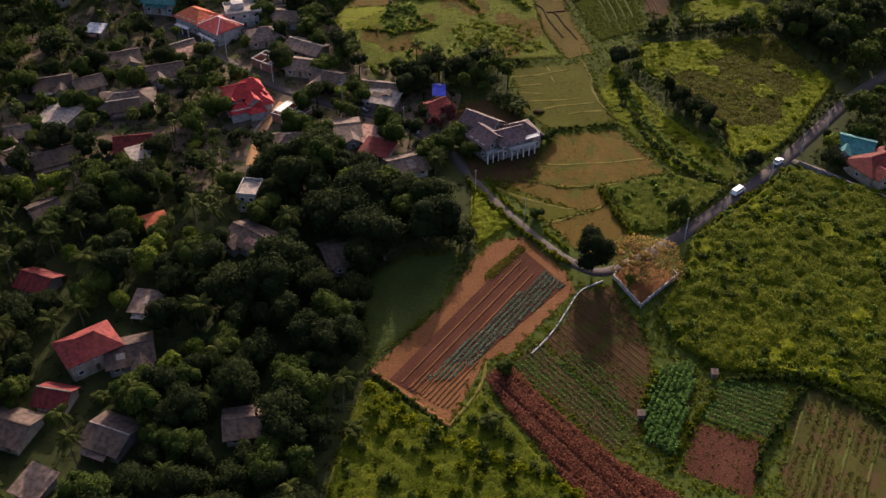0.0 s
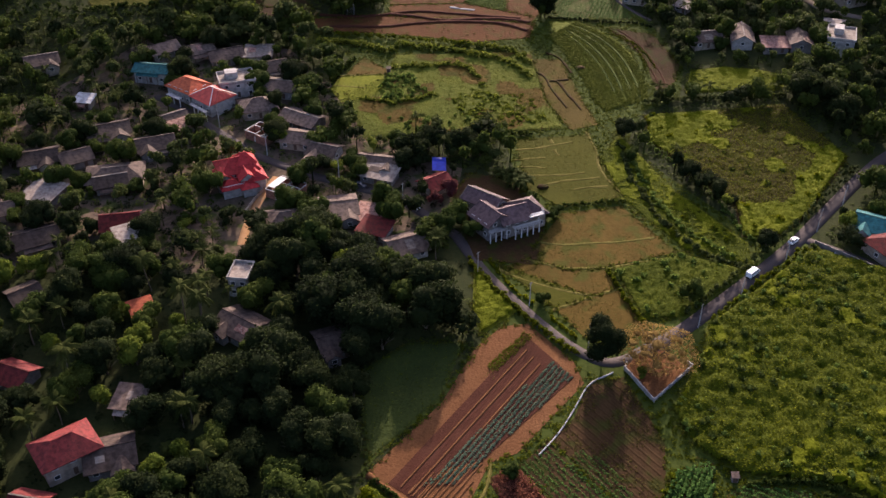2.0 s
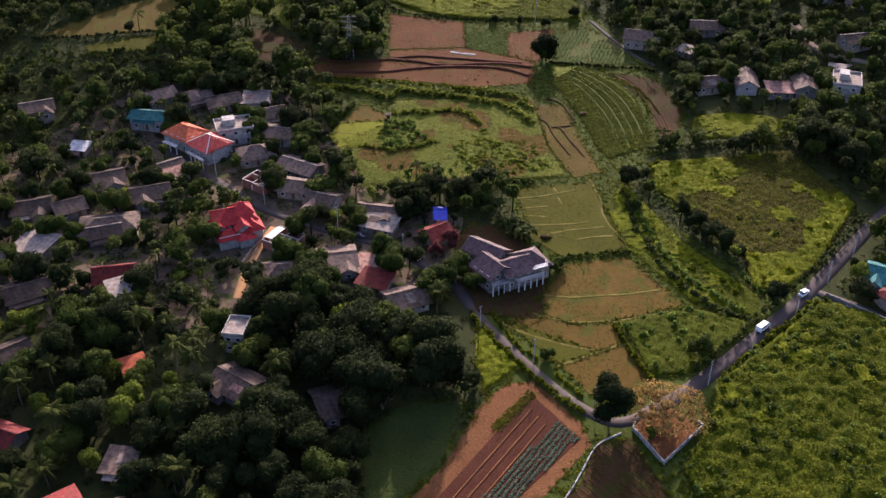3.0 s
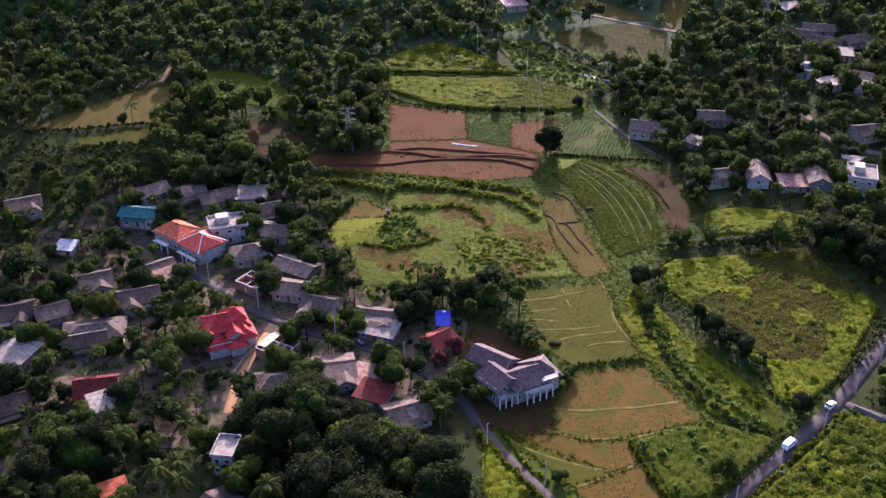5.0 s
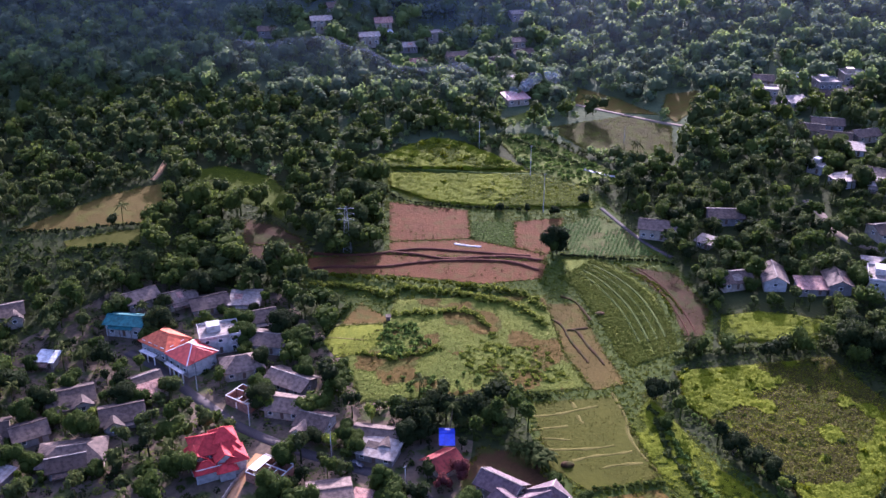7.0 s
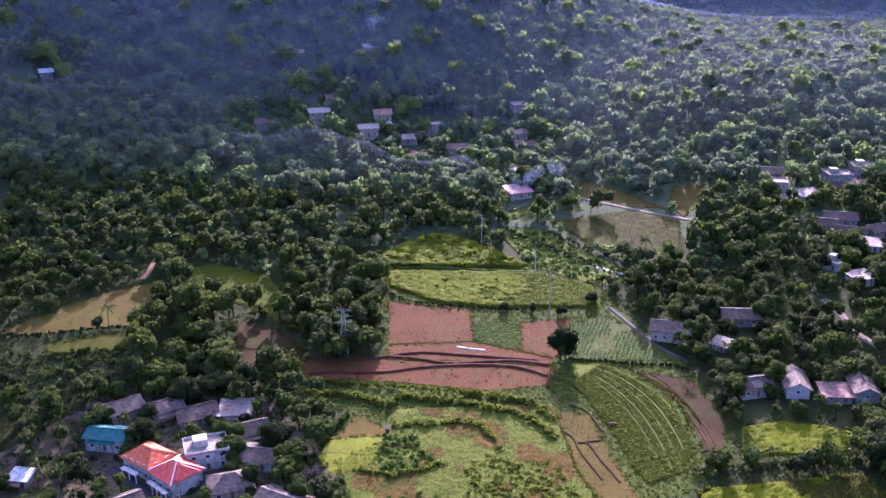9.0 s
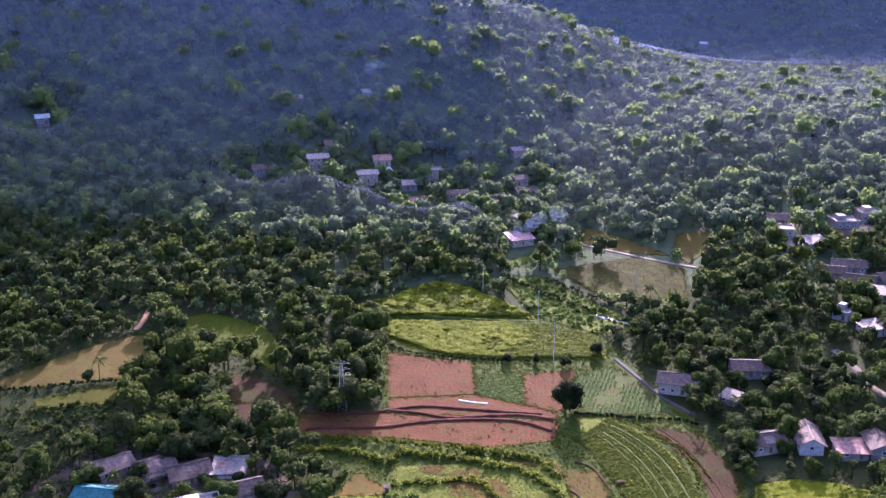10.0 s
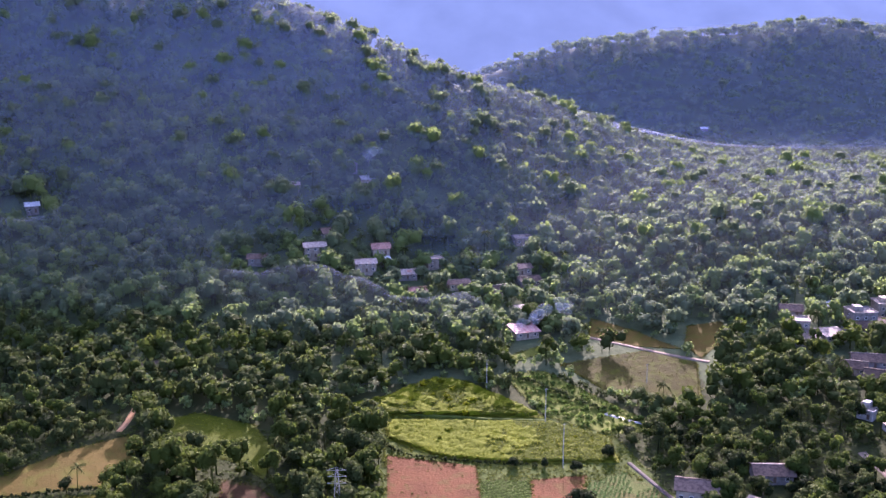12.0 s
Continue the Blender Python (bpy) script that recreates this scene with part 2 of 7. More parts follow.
    "bark": soil_mat("bark", (0.06, 0.045, 0.03), (0.11, 0.085, 0.06), (0.17, 0.14, 0.1), 0.8, 6.0),
    "roof_grey": roof_mat("grey_roof_sheet", (0.13, 0.0904, 0.069), (0.0692, 0.0465, 0.0358), (0.0766, 0.057, 0.0372)),
    "roof_dark": roof_mat("dark_roof_sheet", (0.0831, 0.0568, 0.0437), (0.0416, 0.0285, 0.022), (0.0453, 0.033, 0.0205)),
    "roof_pale": roof_mat("pale_roof_sheet", (0.238, 0.196, 0.16), (0.142, 0.109, 0.0868), (0.112, 0.0867, 0.0632)),
    "roof_white": roof_mat("bare_zinc_sheet", (0.493, 0.476, 0.459), (0.281, 0.264, 0.246), (0.212, 0.196, 0.17), 0.45),
    "roof_red": roof_mat("red_clay_tiles", (0.17, 0.0272, 0.0218), (0.0884, 0.017, 0.0136), (0.068, 0.0306, 0.0204)),
    "roof_scarlet": roof_mat("scarlet_roof_tiles", (0.425, 0.0383, 0.0354), (0.289, 0.0245, 0.0231), (0.204, 0.0344, 0.0272), 0.75),
    "roof_orange": roof_mat("orange_clay_tiles", (0.405, 0.0979, 0.0407), (0.252, 0.0553, 0.0244), (0.145, 0.0488, 0.0244)),
    "roof_rust": roof_mat("rusty_roof_sheet", (0.27, 0.14, 0.1), (0.13, 0.06, 0.045), (0.4, 0.33, 0.28)),
    "roof_teal": roof_mat("teal_roof_sheet", (0.028, 0.119, 0.115), (0.0175, 0.07, 0.07), (0.021, 0.056, 0.049)),
    "roof_pinkish": roof_mat("sunlit_tin_sheet", (0.4, 0.26, 0.22), (0.3, 0.12, 0.1), (0.26, 0.1, 0.08), 0.7),
    "roof_slate": roof_mat("brown_grey_tiles", (0.105, 0.066, 0.064), (0.06, 0.038, 0.038), (0.055, 0.042, 0.04), 0.75),
    "roof_scarlet2": roof_mat("vermilion_roof_tiles", (0.5, 0.075, 0.05), (0.33, 0.05, 0.035), (0.2, 0.05, 0.04), 0.6),
    "leaf_red": leaf_mat("maroon_leaves", (0.05, 0.015, 0.016), (0.09, 0.026, 0.026), (0.14, 0.05, 0.04)),
    # red tiles again, with the shade over the near houses in the colour
    "roof_maroon": roof_mat("shaded_red_tiles", (0.15, 0.026, 0.022), (0.08, 0.016, 0.014), (0.05, 0.02, 0.016)),
    "roof_blue": roof_mat("blue_tarpaulin", (0.04, 0.06, 0.42), (0.03, 0.04, 0.28), (0.03, 0.04, 0.2), 0.5),
    "wall": plain_mat("painted_wall", (0.368, 0.336, 0.304), 0.85, 0.2, wear=0.6, scale=0.7),
    "wall_cream": plain_mat("cream_wall", (0.306, 0.246, 0.187), 0.85, 0.2, wear=0.6, scale=0.7),
    "wall_grey": plain_mat("cement_wall", (0.2, 0.175, 0.16), 0.9, 0.2, wear=0.6, scale=0.7),
    "brick": plain_mat("raw_brick", (0.3, 0.14, 0.095), 0.9, 0.2, wear=0.6, scale=1.4),
    "trim": plain_mat("white_ridge_cap", (0.6, 0.57, 0.54), 0.7, 0.3, wear=0.7, scale=0.8),
    "pane": plain_mat("window_glass", (0.03, 0.035, 0.04), 0.12, 0.6, wear=0.9),
    "timber": plain_mat("dark_timber", (0.1, 0.06, 0.04), 0.7, 0.3, scale=3),
    "metal": plain_mat("galvanised_steel", (0.2, 0.2, 0.2), 0.85, 0.2, 0.0, 0.8),
    "concrete": plain_mat("concrete", (0.42, 0.39, 0.36), 0.9, 0.2, wear=0.7, scale=0.9),
    "white_paint": plain_mat("white_car_paint", (0.8, 0.8, 0.8), 0.3, 0.5, wear=0.95),
    "dark_paint": plain_mat("dark_car_paint", (0.06, 0.06, 0.07), 0.3, 0.5, wear=0.95),
    "rubber": plain_mat("tyre_rubber", (0.02, 0.02, 0.02), 0.8, 0.2),
    "water": plain_mat("muddy_water", (0.3, 0.28, 0.25), 0.15, 0.5),
}

rng = np.random.default_rng(7)


# ---- mesh helpers ----
def quads(name, V, F, material, smooth_faces=False):
    """A mesh of four-sided faces from arrays."""
    me = bpy.data.meshes.new(name)
    V, F = np.asarray(V, np.float32), np.asarray(F, np.int32)
    me.vertices.add(len(V))
    me.vertices.foreach_set("co", V.ravel())
    me.loops.add(F.size)
    me.loops.foreach_set("vertex_index", F.ravel())
    me.polygons.add(len(F))
    me.polygons.foreach_set("loop_start", np.arange(0, F.size, 4, dtype=np.int32))
    me.update(calc_edges=True)
    me.materials.append(material)
    if smooth_faces:
        me.shade_smooth()
    return me


def part(name, bm, material, parent, label=""):
    """Links a bmesh or mesh as one object under its thing."""
    if isinstance(bm, bmesh.types.BMesh):
        me = bpy.data.meshes.new(name)
        bmesh.ops.recalc_face_normals(bm, faces=bm.faces)
        bm.to_mesh(me)
        bm.free()
        me.materials.append(material)
    else:
        me = bm
    ob = new(name, me)
    ob.parent = parent
    if label:
        ob["label"] = label
    return ob


def box(bm, x0, x1, y0, y1, z0, z1, m=None):
    ret = bmesh.ops.create_cube(bm, size=1)
    t = Matrix.Translation(((x0 + x1) / 2, (y0 + y1) / 2, (z0 + z1) / 2)) @ Matrix.Diagonal((x1 - x0, y1 - y0, z1 - z0, 1))
    bmesh.ops.transform(bm, matrix=(m @ t) if m else t, verts=ret["verts"])
    return ret["verts"]


def prism(bm, points, dz, m=None):
    """A slab: a polygon of points in space, thickened by dz upwards."""
    low = [bm.verts.new(p) for p in points]
    high = [bm.verts.new((p[0], p[1], p[2] + dz)) for p in points]
    n = len(points)
    bm.faces.new(low[::-1])
    bm.faces.new(high)
    for i in range(n):
        bm.faces.new((low[i], low[(i + 1) % n], high[(i + 1) % n], high[i]))
    if m:
        bmesh.ops.transform(bm, matrix=m, verts=low + high)


def inside(poly, x, y):
    p = np.asarray(poly)
    hit = np.zeros(np.shape(x), bool)
    for (x0, y0), (x1, y1) in zip(p, np.roll(p, -1, 0)):
        if y0 != y1:
            hit ^= ((y0 > y) != (y1 > y)) & (x < (x1 - x0) * (y - y0) / (y1 - y0) + x0)
    return hit


def to_line(pts, x, y):
    """Distance from points to a broken line."""
    best = np.full(np.shape(x), 1e9)
    for (x0, y0), (x1, y1) in zip(pts[:-1], pts[1:]):
        dx, dy = x1 - x0, y1 - y0
        k = np.clip(((x - x0) * dx + (y - y0) * dy) / (dx * dx + dy * dy), 0, 1)
        best = np.minimum(best, np.hypot(x - x0 - k * dx, y - y0 - k * dy))
    return best


def scatter(poly, spacing, jitter=0.45, margin=0.0):
    p = np.asarray(poly)
    gx, gy = np.meshgrid(np.arange(p[:, 0].min(), p[:, 0].max() + spacing, spacing), np.arange(p[:, 1].min(), p[:, 1].max() + spacing, spacing))
    x = gx.ravel() + rng.uniform(-jitter, jitter, gx.size) * spacing
    y = gy.ravel() + rng.uniform(-jitter, jitter, gx.size) * spacing
    k = inside(p, x, y)
    if margin:
        k &= to_line(np.vstack([p, p[:1]]), x, y) > margin
    return x[k], y[k]


def resample(pts, step):
    """A rounded line through the points, evenly stepped."""
    p = np.asarray(pts, float)
    for _ in range(2):
        q = np.empty((2 * len(p) - 2, 2))
        q[0::2], q[1::2] = 0.75 * p[:-1] + 0.25 * p[1:], 0.25 * p[:-1] + 0.75 * p[1:]
        p = np.vstack([p[:1], q, p[-1:]])
    s = np.r_[0, np.cumsum(np.hypot(*np.diff(p, axis=0).T))]
    t = np.linspace(0, s[-1], max(2, int(s[-1] / step) + 1))
    return np.c_[np.interp(t, s, p[:, 0]), np.interp(t, s, p[:, 1])]


PLOTS, ROADS, HOUSES = [], [], []


def plot(name, pts, material, label, lift=0.1, clear=True, step=4.0):
    """A field: its outline laid over the land, cut finely enough to follow it."""
    bm = bmesh.new()
    f = bm.faces.new([bm.verts.new((x, y, 0)) for x, y in pts])
    bmesh.ops.triangulate(bm, faces=[f])
    p = np.asarray(pts)
    for axis in (0, 1):
        lo, hi = p[:, axis].min(), p[:, axis].max()
        for v in np.arange(lo + step / 2, hi, step):
            co, no = ((v, 0, 0), (1, 0, 0)) if axis == 0 else ((0, v, 0), (0, 1, 0))
            bmesh.ops.bisect_plane(bm, geom=bm.verts[:] + bm.edges[:] + bm.faces[:], plane_co=co, plane_no=no)
    for v in bm.verts:
        v.co.z = float(land(v.co.x, v.co.y)) + lift
    ret = bmesh.ops.extrude_face_region(bm, geom=bm.faces[:])
    for v in ret["geom"]:
        if isinstance(v, bmesh.types.BMVert):
            v.co.z -= 0.6
    ob = part(name, bm, M[material], None)
    if clear:
        PLOTS.append(pts)
    return tagged(ob, label, "field", kind="structure")


def strip(name, pts, width, material, label, lift=0.1, crown=0.05, category="road", step=2.0, clear=3.0, thick=0.5):
    """A road, path or stream laid along a line: a slab with real edges."""
    c = resample(pts, step)
    d = np.gradient(c, axis=0)
    d /= np.hypot(*d.T)[:, None]
    nrm = np.c_[-d[:, 1], d[:, 0]]
    V = []
    for k, o in ((-0.5, -thick), (-0.5, 0), (0, crown), (0.5, 0), (0.5, -thick)):
        q = c + nrm * width * k
        mid = land(c[:, 0], c[:, 1])
        V.append(np.c_[q, np.maximum(land(q[:, 0], q[:, 1]), mid - 0.2) + lift + o])
    n = len(c)
    F = [(r * n + i, r * n + i + 1, (r + 1) * n + i + 1, (r + 1) * n + i) for r in range(4) for i in range(n - 1)]
    ob = new(name, quads(name, np.vstack(V), F, M[material]))
    if clear:
        ROADS.append((c[::2] if len(c) > 6 else c, width / 2 + clear))
    return tagged(ob, label, category, kind="structure")


def bund(name, pts, width, height, material, label, step=1.2):
    """An earth bank between fields, uneven along its crest."""
    c = resample(pts, step)
    d = np.gradient(c, axis=0)
    d /= np.hypot(*d.T)[:, None] + 1e-9
    nrm = np.c_[-d[:, 1], d[:, 0]]
    w = width * (1 + 0.25 * rng.standard_normal(len(c)).clip(-1.5, 1.5))
    V = []
    for k, o in ((-0.7, -0.3), (-0.35, 0.85), (0.35, 1.0), (0.7, -0.3)):
        q = c + nrm * (w * k)[:, None]
        V.append(np.c_[q, land(q[:, 0], q[:, 1]) + 0.1 + o * height * (1 + 0.2 * rng.uniform(-1, 1, len(c)))])
    n = len(c)
    F = [(r * n + i, r * n + i + 1, (r + 1) * n + i + 1, (r + 1) * n + i) for r in range(3) for i in range(n - 1)]
    return tagged(new(name, quads(name, np.vstack(V), F, M[material])), label, "bank", kind="structure")


# ---- plants ----
def unit(v):
    return v / (np.linalg.norm(v, axis=-1, keepdims=True) + 1e-9)


def leaf_quads(P, N, size, aspect=1.0, fold=0.25):
    """One bent four-cornered clump of leaves at each place P, facing N."""
    n = len(P)
    N = unit(N)
    a = unit(np.cross(N, rng.standard_normal((n, 3))))
    b = np.cross(N, a)
    s = size * rng.uniform(0.6, 1.35, (n, 1)) if np.isscalar(size) else size[:, None]
    a, b = a * s * 0.5 * aspect, b * s * 0.5
    droop = N * s * fold
    V = np.stack([P - a - droop * rng.uniform(0, 1, (n, 1)), P - b * 0.9, P + a - droop * rng.uniform(0, 1, (n, 1)), P + b * 0.9], 1).reshape(-1, 3)
    return V, np.arange(4 * n).reshape(-1, 4)


def lump(n):
    """A round form of 6 n n faces, radius 1."""
    V, F = [], []
    for ax in range(3):
        for sgn in (-1, 1):
            base = len(V)
            for i in range(n + 1):
                for j in range(n + 1):
                    p = [0, 0, 0]
                    p[ax], p[(ax + 1) % 3], p[(ax + 2) % 3] = sgn, 2 * i / n - 1, 2 * j / n - 1
                    V.append(p)
            for i in range(n):
                for j in range(n):
                    k = base + i * (n + 1) + j
                    F.append((k, k + 1, k + n + 2, k + n + 1) if sgn < 0 else (k, k + n + 1, k + n + 2, k + 1))
    return unit(np.array(V, float)), np.array(F)


def join(pieces):
    V, F, o = [], [], 0
    for v, f in pieces:
        V.append(v)
        F.append(f + o)
        o += len(v)
    return np.vstack(V), np.vstack(F)


def crown_arrays(radius, height, base, lobes, leaves, size, core=3, flat=0.0, dense=0.8):
    """A crown: several uneven lobes, hidden under many clumps of leaves, with gaps between."""
    cs, rs = [], []
    for i in range(lobes):
        ang = rng.uniform(0, 6.283)
        ring = 0 if i == 0 else rng.uniform(0.35, 0.72)
        top = rng.uniform(0.25, 0.75) if i else 0.68
        cs.append((math.cos(ang) * radius * ring, math.sin(ang) * radius * ring, base + height * top * (1 - flat * ring)))
        rs.append(radius * rng.uniform(0.32, 0.5) if i else radius * 0.5)
    cs, rs = np.array(cs), np.array(rs)
    squash = np.array([1, 1, min(1.1, 0.75 * height / radius)])
    lv, lf = lump(core)
    pieces = []
    for c, r in zip(cs, rs):
        w = 1 + 0.22 * np.sin(lv @ rng.uniform(-3, 3, 3) + rng.uniform(0, 6)) 
        pieces.append((c + lv * (r * dense * w)[:, None] * squash, lf))
    if leaves:
        which = rng.choice(lobes, leaves * 2, p=rs ** 2 / (rs ** 2).sum())
        d = unit(rng.standard_normal((leaves * 2, 3)) + np.array([0, 0, 0.35]))
        P = cs[which] + d * (rs[which] * rng.uniform(0.82, 1.12, leaves * 2))[:, None] * squash
        deep = np.zeros(len(P), bool)
        for c, r in zip(cs, rs):
            deep |= np.linalg.norm((P - c) / squash, axis=1) < r * 0.78
        keep = np.where(~deep)[0][:leaves]
        pieces.append(leaf_quads(P[keep], d[keep] + 0.55 * rng.standard_normal((len(keep), 3)) + np.array([0, 0, 0.3]), size))
    return join(pieces)


def limb(p0, p1, r0, r1, sides=6, bend=0.0, rings=4):
    """A tapered, slightly bent stem."""
    p0, p1 = np.array(p0, float), np.array(p1, float)
    ax = unit(p1 - p0)
    u = unit(np.cross(ax, (0.3, 0.9, 0.1)))
    w = np.cross(ax, u)
    V = []
    for i in range(rings + 1):
        k = i / rings
        c = p0 + (p1 - p0) * k + u * math.sin(k * math.pi) * bend
        r = r0 + (r1 - r0) * k
        for j in range(sides):
            a = 6.2832 * j / sides
            V.append(c + (u * math.cos(a) + w * math.sin(a)) * r)
    F = [(i * sides + j, i * sides + (j + 1) % sides, (i + 1) * sides + (j + 1) % sides, (i + 1) * sides + j) for i in range(rings) for j in range(sides)]
    return np.array(V), np.array(F)


def trunk_arrays(base, radius, r, limbs=5):
    p = [limb((0, 0, -0.5), (rng.uniform(-.4, .4), rng.uniform(-.4, .4), base + 1.2), r, r * 0.6, 7, 0.15)]
    for i in range(limbs):
        a = 6.283 * i / limbs + rng.uniform(-.4, .4)
        p.append(limb((0, 0, base * rng.uniform(0.6, 0.95)), (math.cos(a) * radius * 0.5, math.sin(a) * radius * 0.5, base + radius * rng.uniform(0.4, 0.8)), r * 0.45, r * 0.15, 5, 0.2, 3))
    return join(p)


def palm_arrays(height, fronds=18, length=3.4, leaflets=9):
    """Fronds of a coconut palm, each a rib with hanging leaflets."""
    V, F = [], []
    for i in range(fronds):
        a = 6.283 * i / fronds * 2.4 + rng.uniform(-.2, .2)
        lift = rng.uniform(-0.25, 1.05)
        L = length * rng.uniform(0.8, 1.15)
        d = np.array([math.cos(a), math.sin(a), 0])
        s = np.array([-d[1], d[0], 0])
        for k in range(leaflets):
            def rib(t):
                return d * L * t * math.cos(lift * 0.7) + np.array([0, 0, height + L * (math.sin(lift) * t - (0.45 + 0.25 * (1 - lift)) * t * t)])
            t0, t1 = k / leaflets, (k + 0.92) / leaflets
            w = L * 0.24 * math.sin(math.pi * (0.12 + 0.85 * t1)) * rng.uniform(0.85, 1.15)
            for sg in (-1, 1):
                o = len(V)
                tip = rib(min(1, t1 + 0.1)) + s * sg * w + np.array([0, 0, -w * 0.55])
                V += [rib(t0), rib(t1), tip + d * 0.08, tip - d * 0.16]
                F.append((o, o + 1, o + 2, o + 3))
    return np.array(V), np.array(F)


def banana_arrays(stems=4):
    V, F = [], []
    for _ in range(stems):
        b = rng.uniform(-1.1, 1.1, 2)
        h = rng.uniform(1.4, 2.4)
        for i in range(7):
            a = rng.uniform(0, 6.283)
            d, s = np.array([math.cos(a), math.sin(a), 0]), np.array([-math.sin(a), math.cos(a), 0])
            L, up = rng.uniform(1.6, 2.5), rng.uniform(0.5, 1.2)
            rows = []
            for k in range(5):
                t = k / 4
                c = np.array([*b, h]) + d * L * t + np.array([0, 0, L * (up * t - 1.0 * t * t)])
                w = 0.36 * math.sin(math.pi * (0.1 + 0.88 * t)) + 0.02
                rows.append((c - s * w - (0, 0, 0.08), c + s * w - (0, 0, 0.08)))
            for k in range(4):
                o = len(V)
                V += [rows[k][0], rows[k][1], rows[k + 1][1], rows[k + 1][0]]
                F.append((o, o + 1, o + 2, o + 3))
    return np.array(V), np.array(F)


def placed(arrays, X, Y, Z, scale, turn, squash=None):
    """Many copies of one plant in one pair of arrays."""
    v, f = arrays
    n = len(X)
    c, s = np.cos(turn), np.sin(turn)
    sz = scale if squash is None else scale * squash
    vx = (v[None, :, 0] * c[:, None] - v[None, :, 1] * s[:, None]) * scale[:, None] + X[:, None]
    vy = (v[None, :, 0] * s[:, None] + v[None, :, 1] * c[:, None]) * scale[:, None] + Y[:, None]
    vz = v[None, :, 2] * sz[:, None] + Z[:, None]
    V = np.stack([vx, vy, vz], -1).reshape(-1, 3)
    F = (f[None] + (np.arange(n) * len(v))[:, None, None]).reshape(-1, 4)
    return V, F


def clumps(name, x, y, radius, height, per, size, material, label, category="plants", lift=0.1, core=True):
    """Low plants, each a little mound of leaves."""
    n = len(x)
    if not n:
        return None
    z = land(x, y) + lift
    r = radius * rng.uniform(0.6, 1.4, n)
    h = height * rng.uniform(0.6, 1.4, n)
    i = np.repeat(np.arange(n), per)
    d = unit(rng.standard_normal((n * per, 3)))
    d[:, 2] = np.abs(d[:, 2])
    P = np.c_[x[i] + d[:, 0] * r[i], y[i] + d[:, 1] * r[i], z[i] + d[:, 2] * h[i] * 0.9]
    pieces = [leaf_quads(P, 0.45 * d + np.array([0, 0, 1.1]) + 0.25 * rng.standard_normal(d.shape), size)]
    ob = new(name, quads(name, *join(pieces), M[material]))
    return tagged(ob, label, category, kind="stuff")


def mounds(x, y, size, seed):
    """Rounded hummocks, 0 to 1: the height over the nearest of many scattered centres."""
    gx_, gy_ = np.floor(x / size), np.floor(y / size)
    best = np.full(np.shape(x), 9.0)
    tall = np.zeros(np.shape(x))
    for i in (-1, 0, 1):
        for j in (-1, 0, 1):
            cx, cy = gx_ + i, gy_ + j
            h1 = np.modf(np.abs(np.sin(cx * 12.9898 + cy * 78.233 + seed) * 43758.5453))[0]
            h2 = np.modf(np.abs(np.sin(cx * 39.346 + cy * 11.135 + seed * 2) * 24634.6345))[0]
            d = np.hypot(x / size - cx - h1, y / size - cy - h2)
            near = d < best
            tall = np.where(near, 0.5 + 0.5 * np.modf(h1 * 7 + h2 * 3)[0], tall)
            best = np.minimum(best, d)
    return tall * np.sqrt(np.clip(1 - (best * 1.15) ** 2, 0, 1))


def growth(x, y, height, size, seed):
    """How high the weeds stand over the ground."""
    return height * (0.55 * mounds(x, y, size, seed) + 0.3 * mounds(x, y, size * 0.45, seed + 3) + 0.15 * mounds(x, y, size * 0.2, seed + 5))


def cover(name, pts, height, size, material, leaf, label, where=None, res=0.6, leaves=1.6, leaf_size=0.42, seed=1.0, margin=0.3, chance=None, second=None):
    """A matted cover of weeds: hummocky growth with leaves standing out of it."""
    p = np.asarray(pts)
    xs, ys = np.arange(p[:, 0].min(), p[:, 0].max() + res, res), np.arange(p[:, 1].min(), p[:, 1].max() + res, res)
    gx_, gy_ = np.meshgrid(xs, ys)
    edge = np.vstack([p, p[:1]])
    rim = to_line(edge, gx_, gy_)
    ok = inside(p, gx_, gy_) & (rim > margin)
    if where is not None:
        ok &= where(gx_, gy_)
    gz_ = land(gx_, gy_) + 0.02 + growth(gx_, gy_, height, size, seed) * np.clip(rim / 1.2, 0.2, 1) + 0.08
    cell = ok[:-1, :-1] & ok[1:, :-1] & ok[:-1, 1:] & ok[1:, 1:]
    n = len(xs)
    k = (np.arange(len(ys) - 1)[:, None] * n + np.arange(n - 1)[None])[cell]
    F = np.c_[k, k + 1, k + n + 1, k + n]
    used, inv = np.unique(F, return_inverse=True)
    V = np.c_[gx_.ravel(), gy_.ravel(), gz_.ravel()][used]
    if len(F):
        tagged(new(name, quads(name, V, inv.reshape(-1, 4), M[material], True)), label, "weeds", kind="stuff")
    if leaves:
        x, y = scatter(pts, 1 / math.sqrt(leaves), 0.6, margin)
        z = land(x, y) + 0.1 + growth(x, y, height, size, seed) * np.clip(to_line(edge, x, y) / 1.2, 0.2, 1)
        N = np.c_[0.32 * rng.standard_normal((len(x), 2)), np.ones(len(x))]
        other = rng.uniform(0, 1, len(x)) < (chance(x, y) if chance else 0)
        for pick_, mm in ((~other, leaf), (other, second)):
            if pick_.any():
                P = np.c_[x, y, z + rng.uniform(0, 0.25, len(x))][pick_]
                tagged(new(name, quads(name, *leaf_quads(P, N[pick_], leaf_size), M[mm])), label + ", upper leaves", "weeds", kind="stuff")


def row_points(pts, angle, spacing, step, wobble=0.1, margin=0.3):
    """Places in rows over a field."""
    p = np.asarray(pts)
    a = radians(angle)
    u, w = np.array([math.cos(a), math.sin(a)]), np.array([-math.sin(a), math.cos(a)])
    pu, pw = p @ u, p @ w
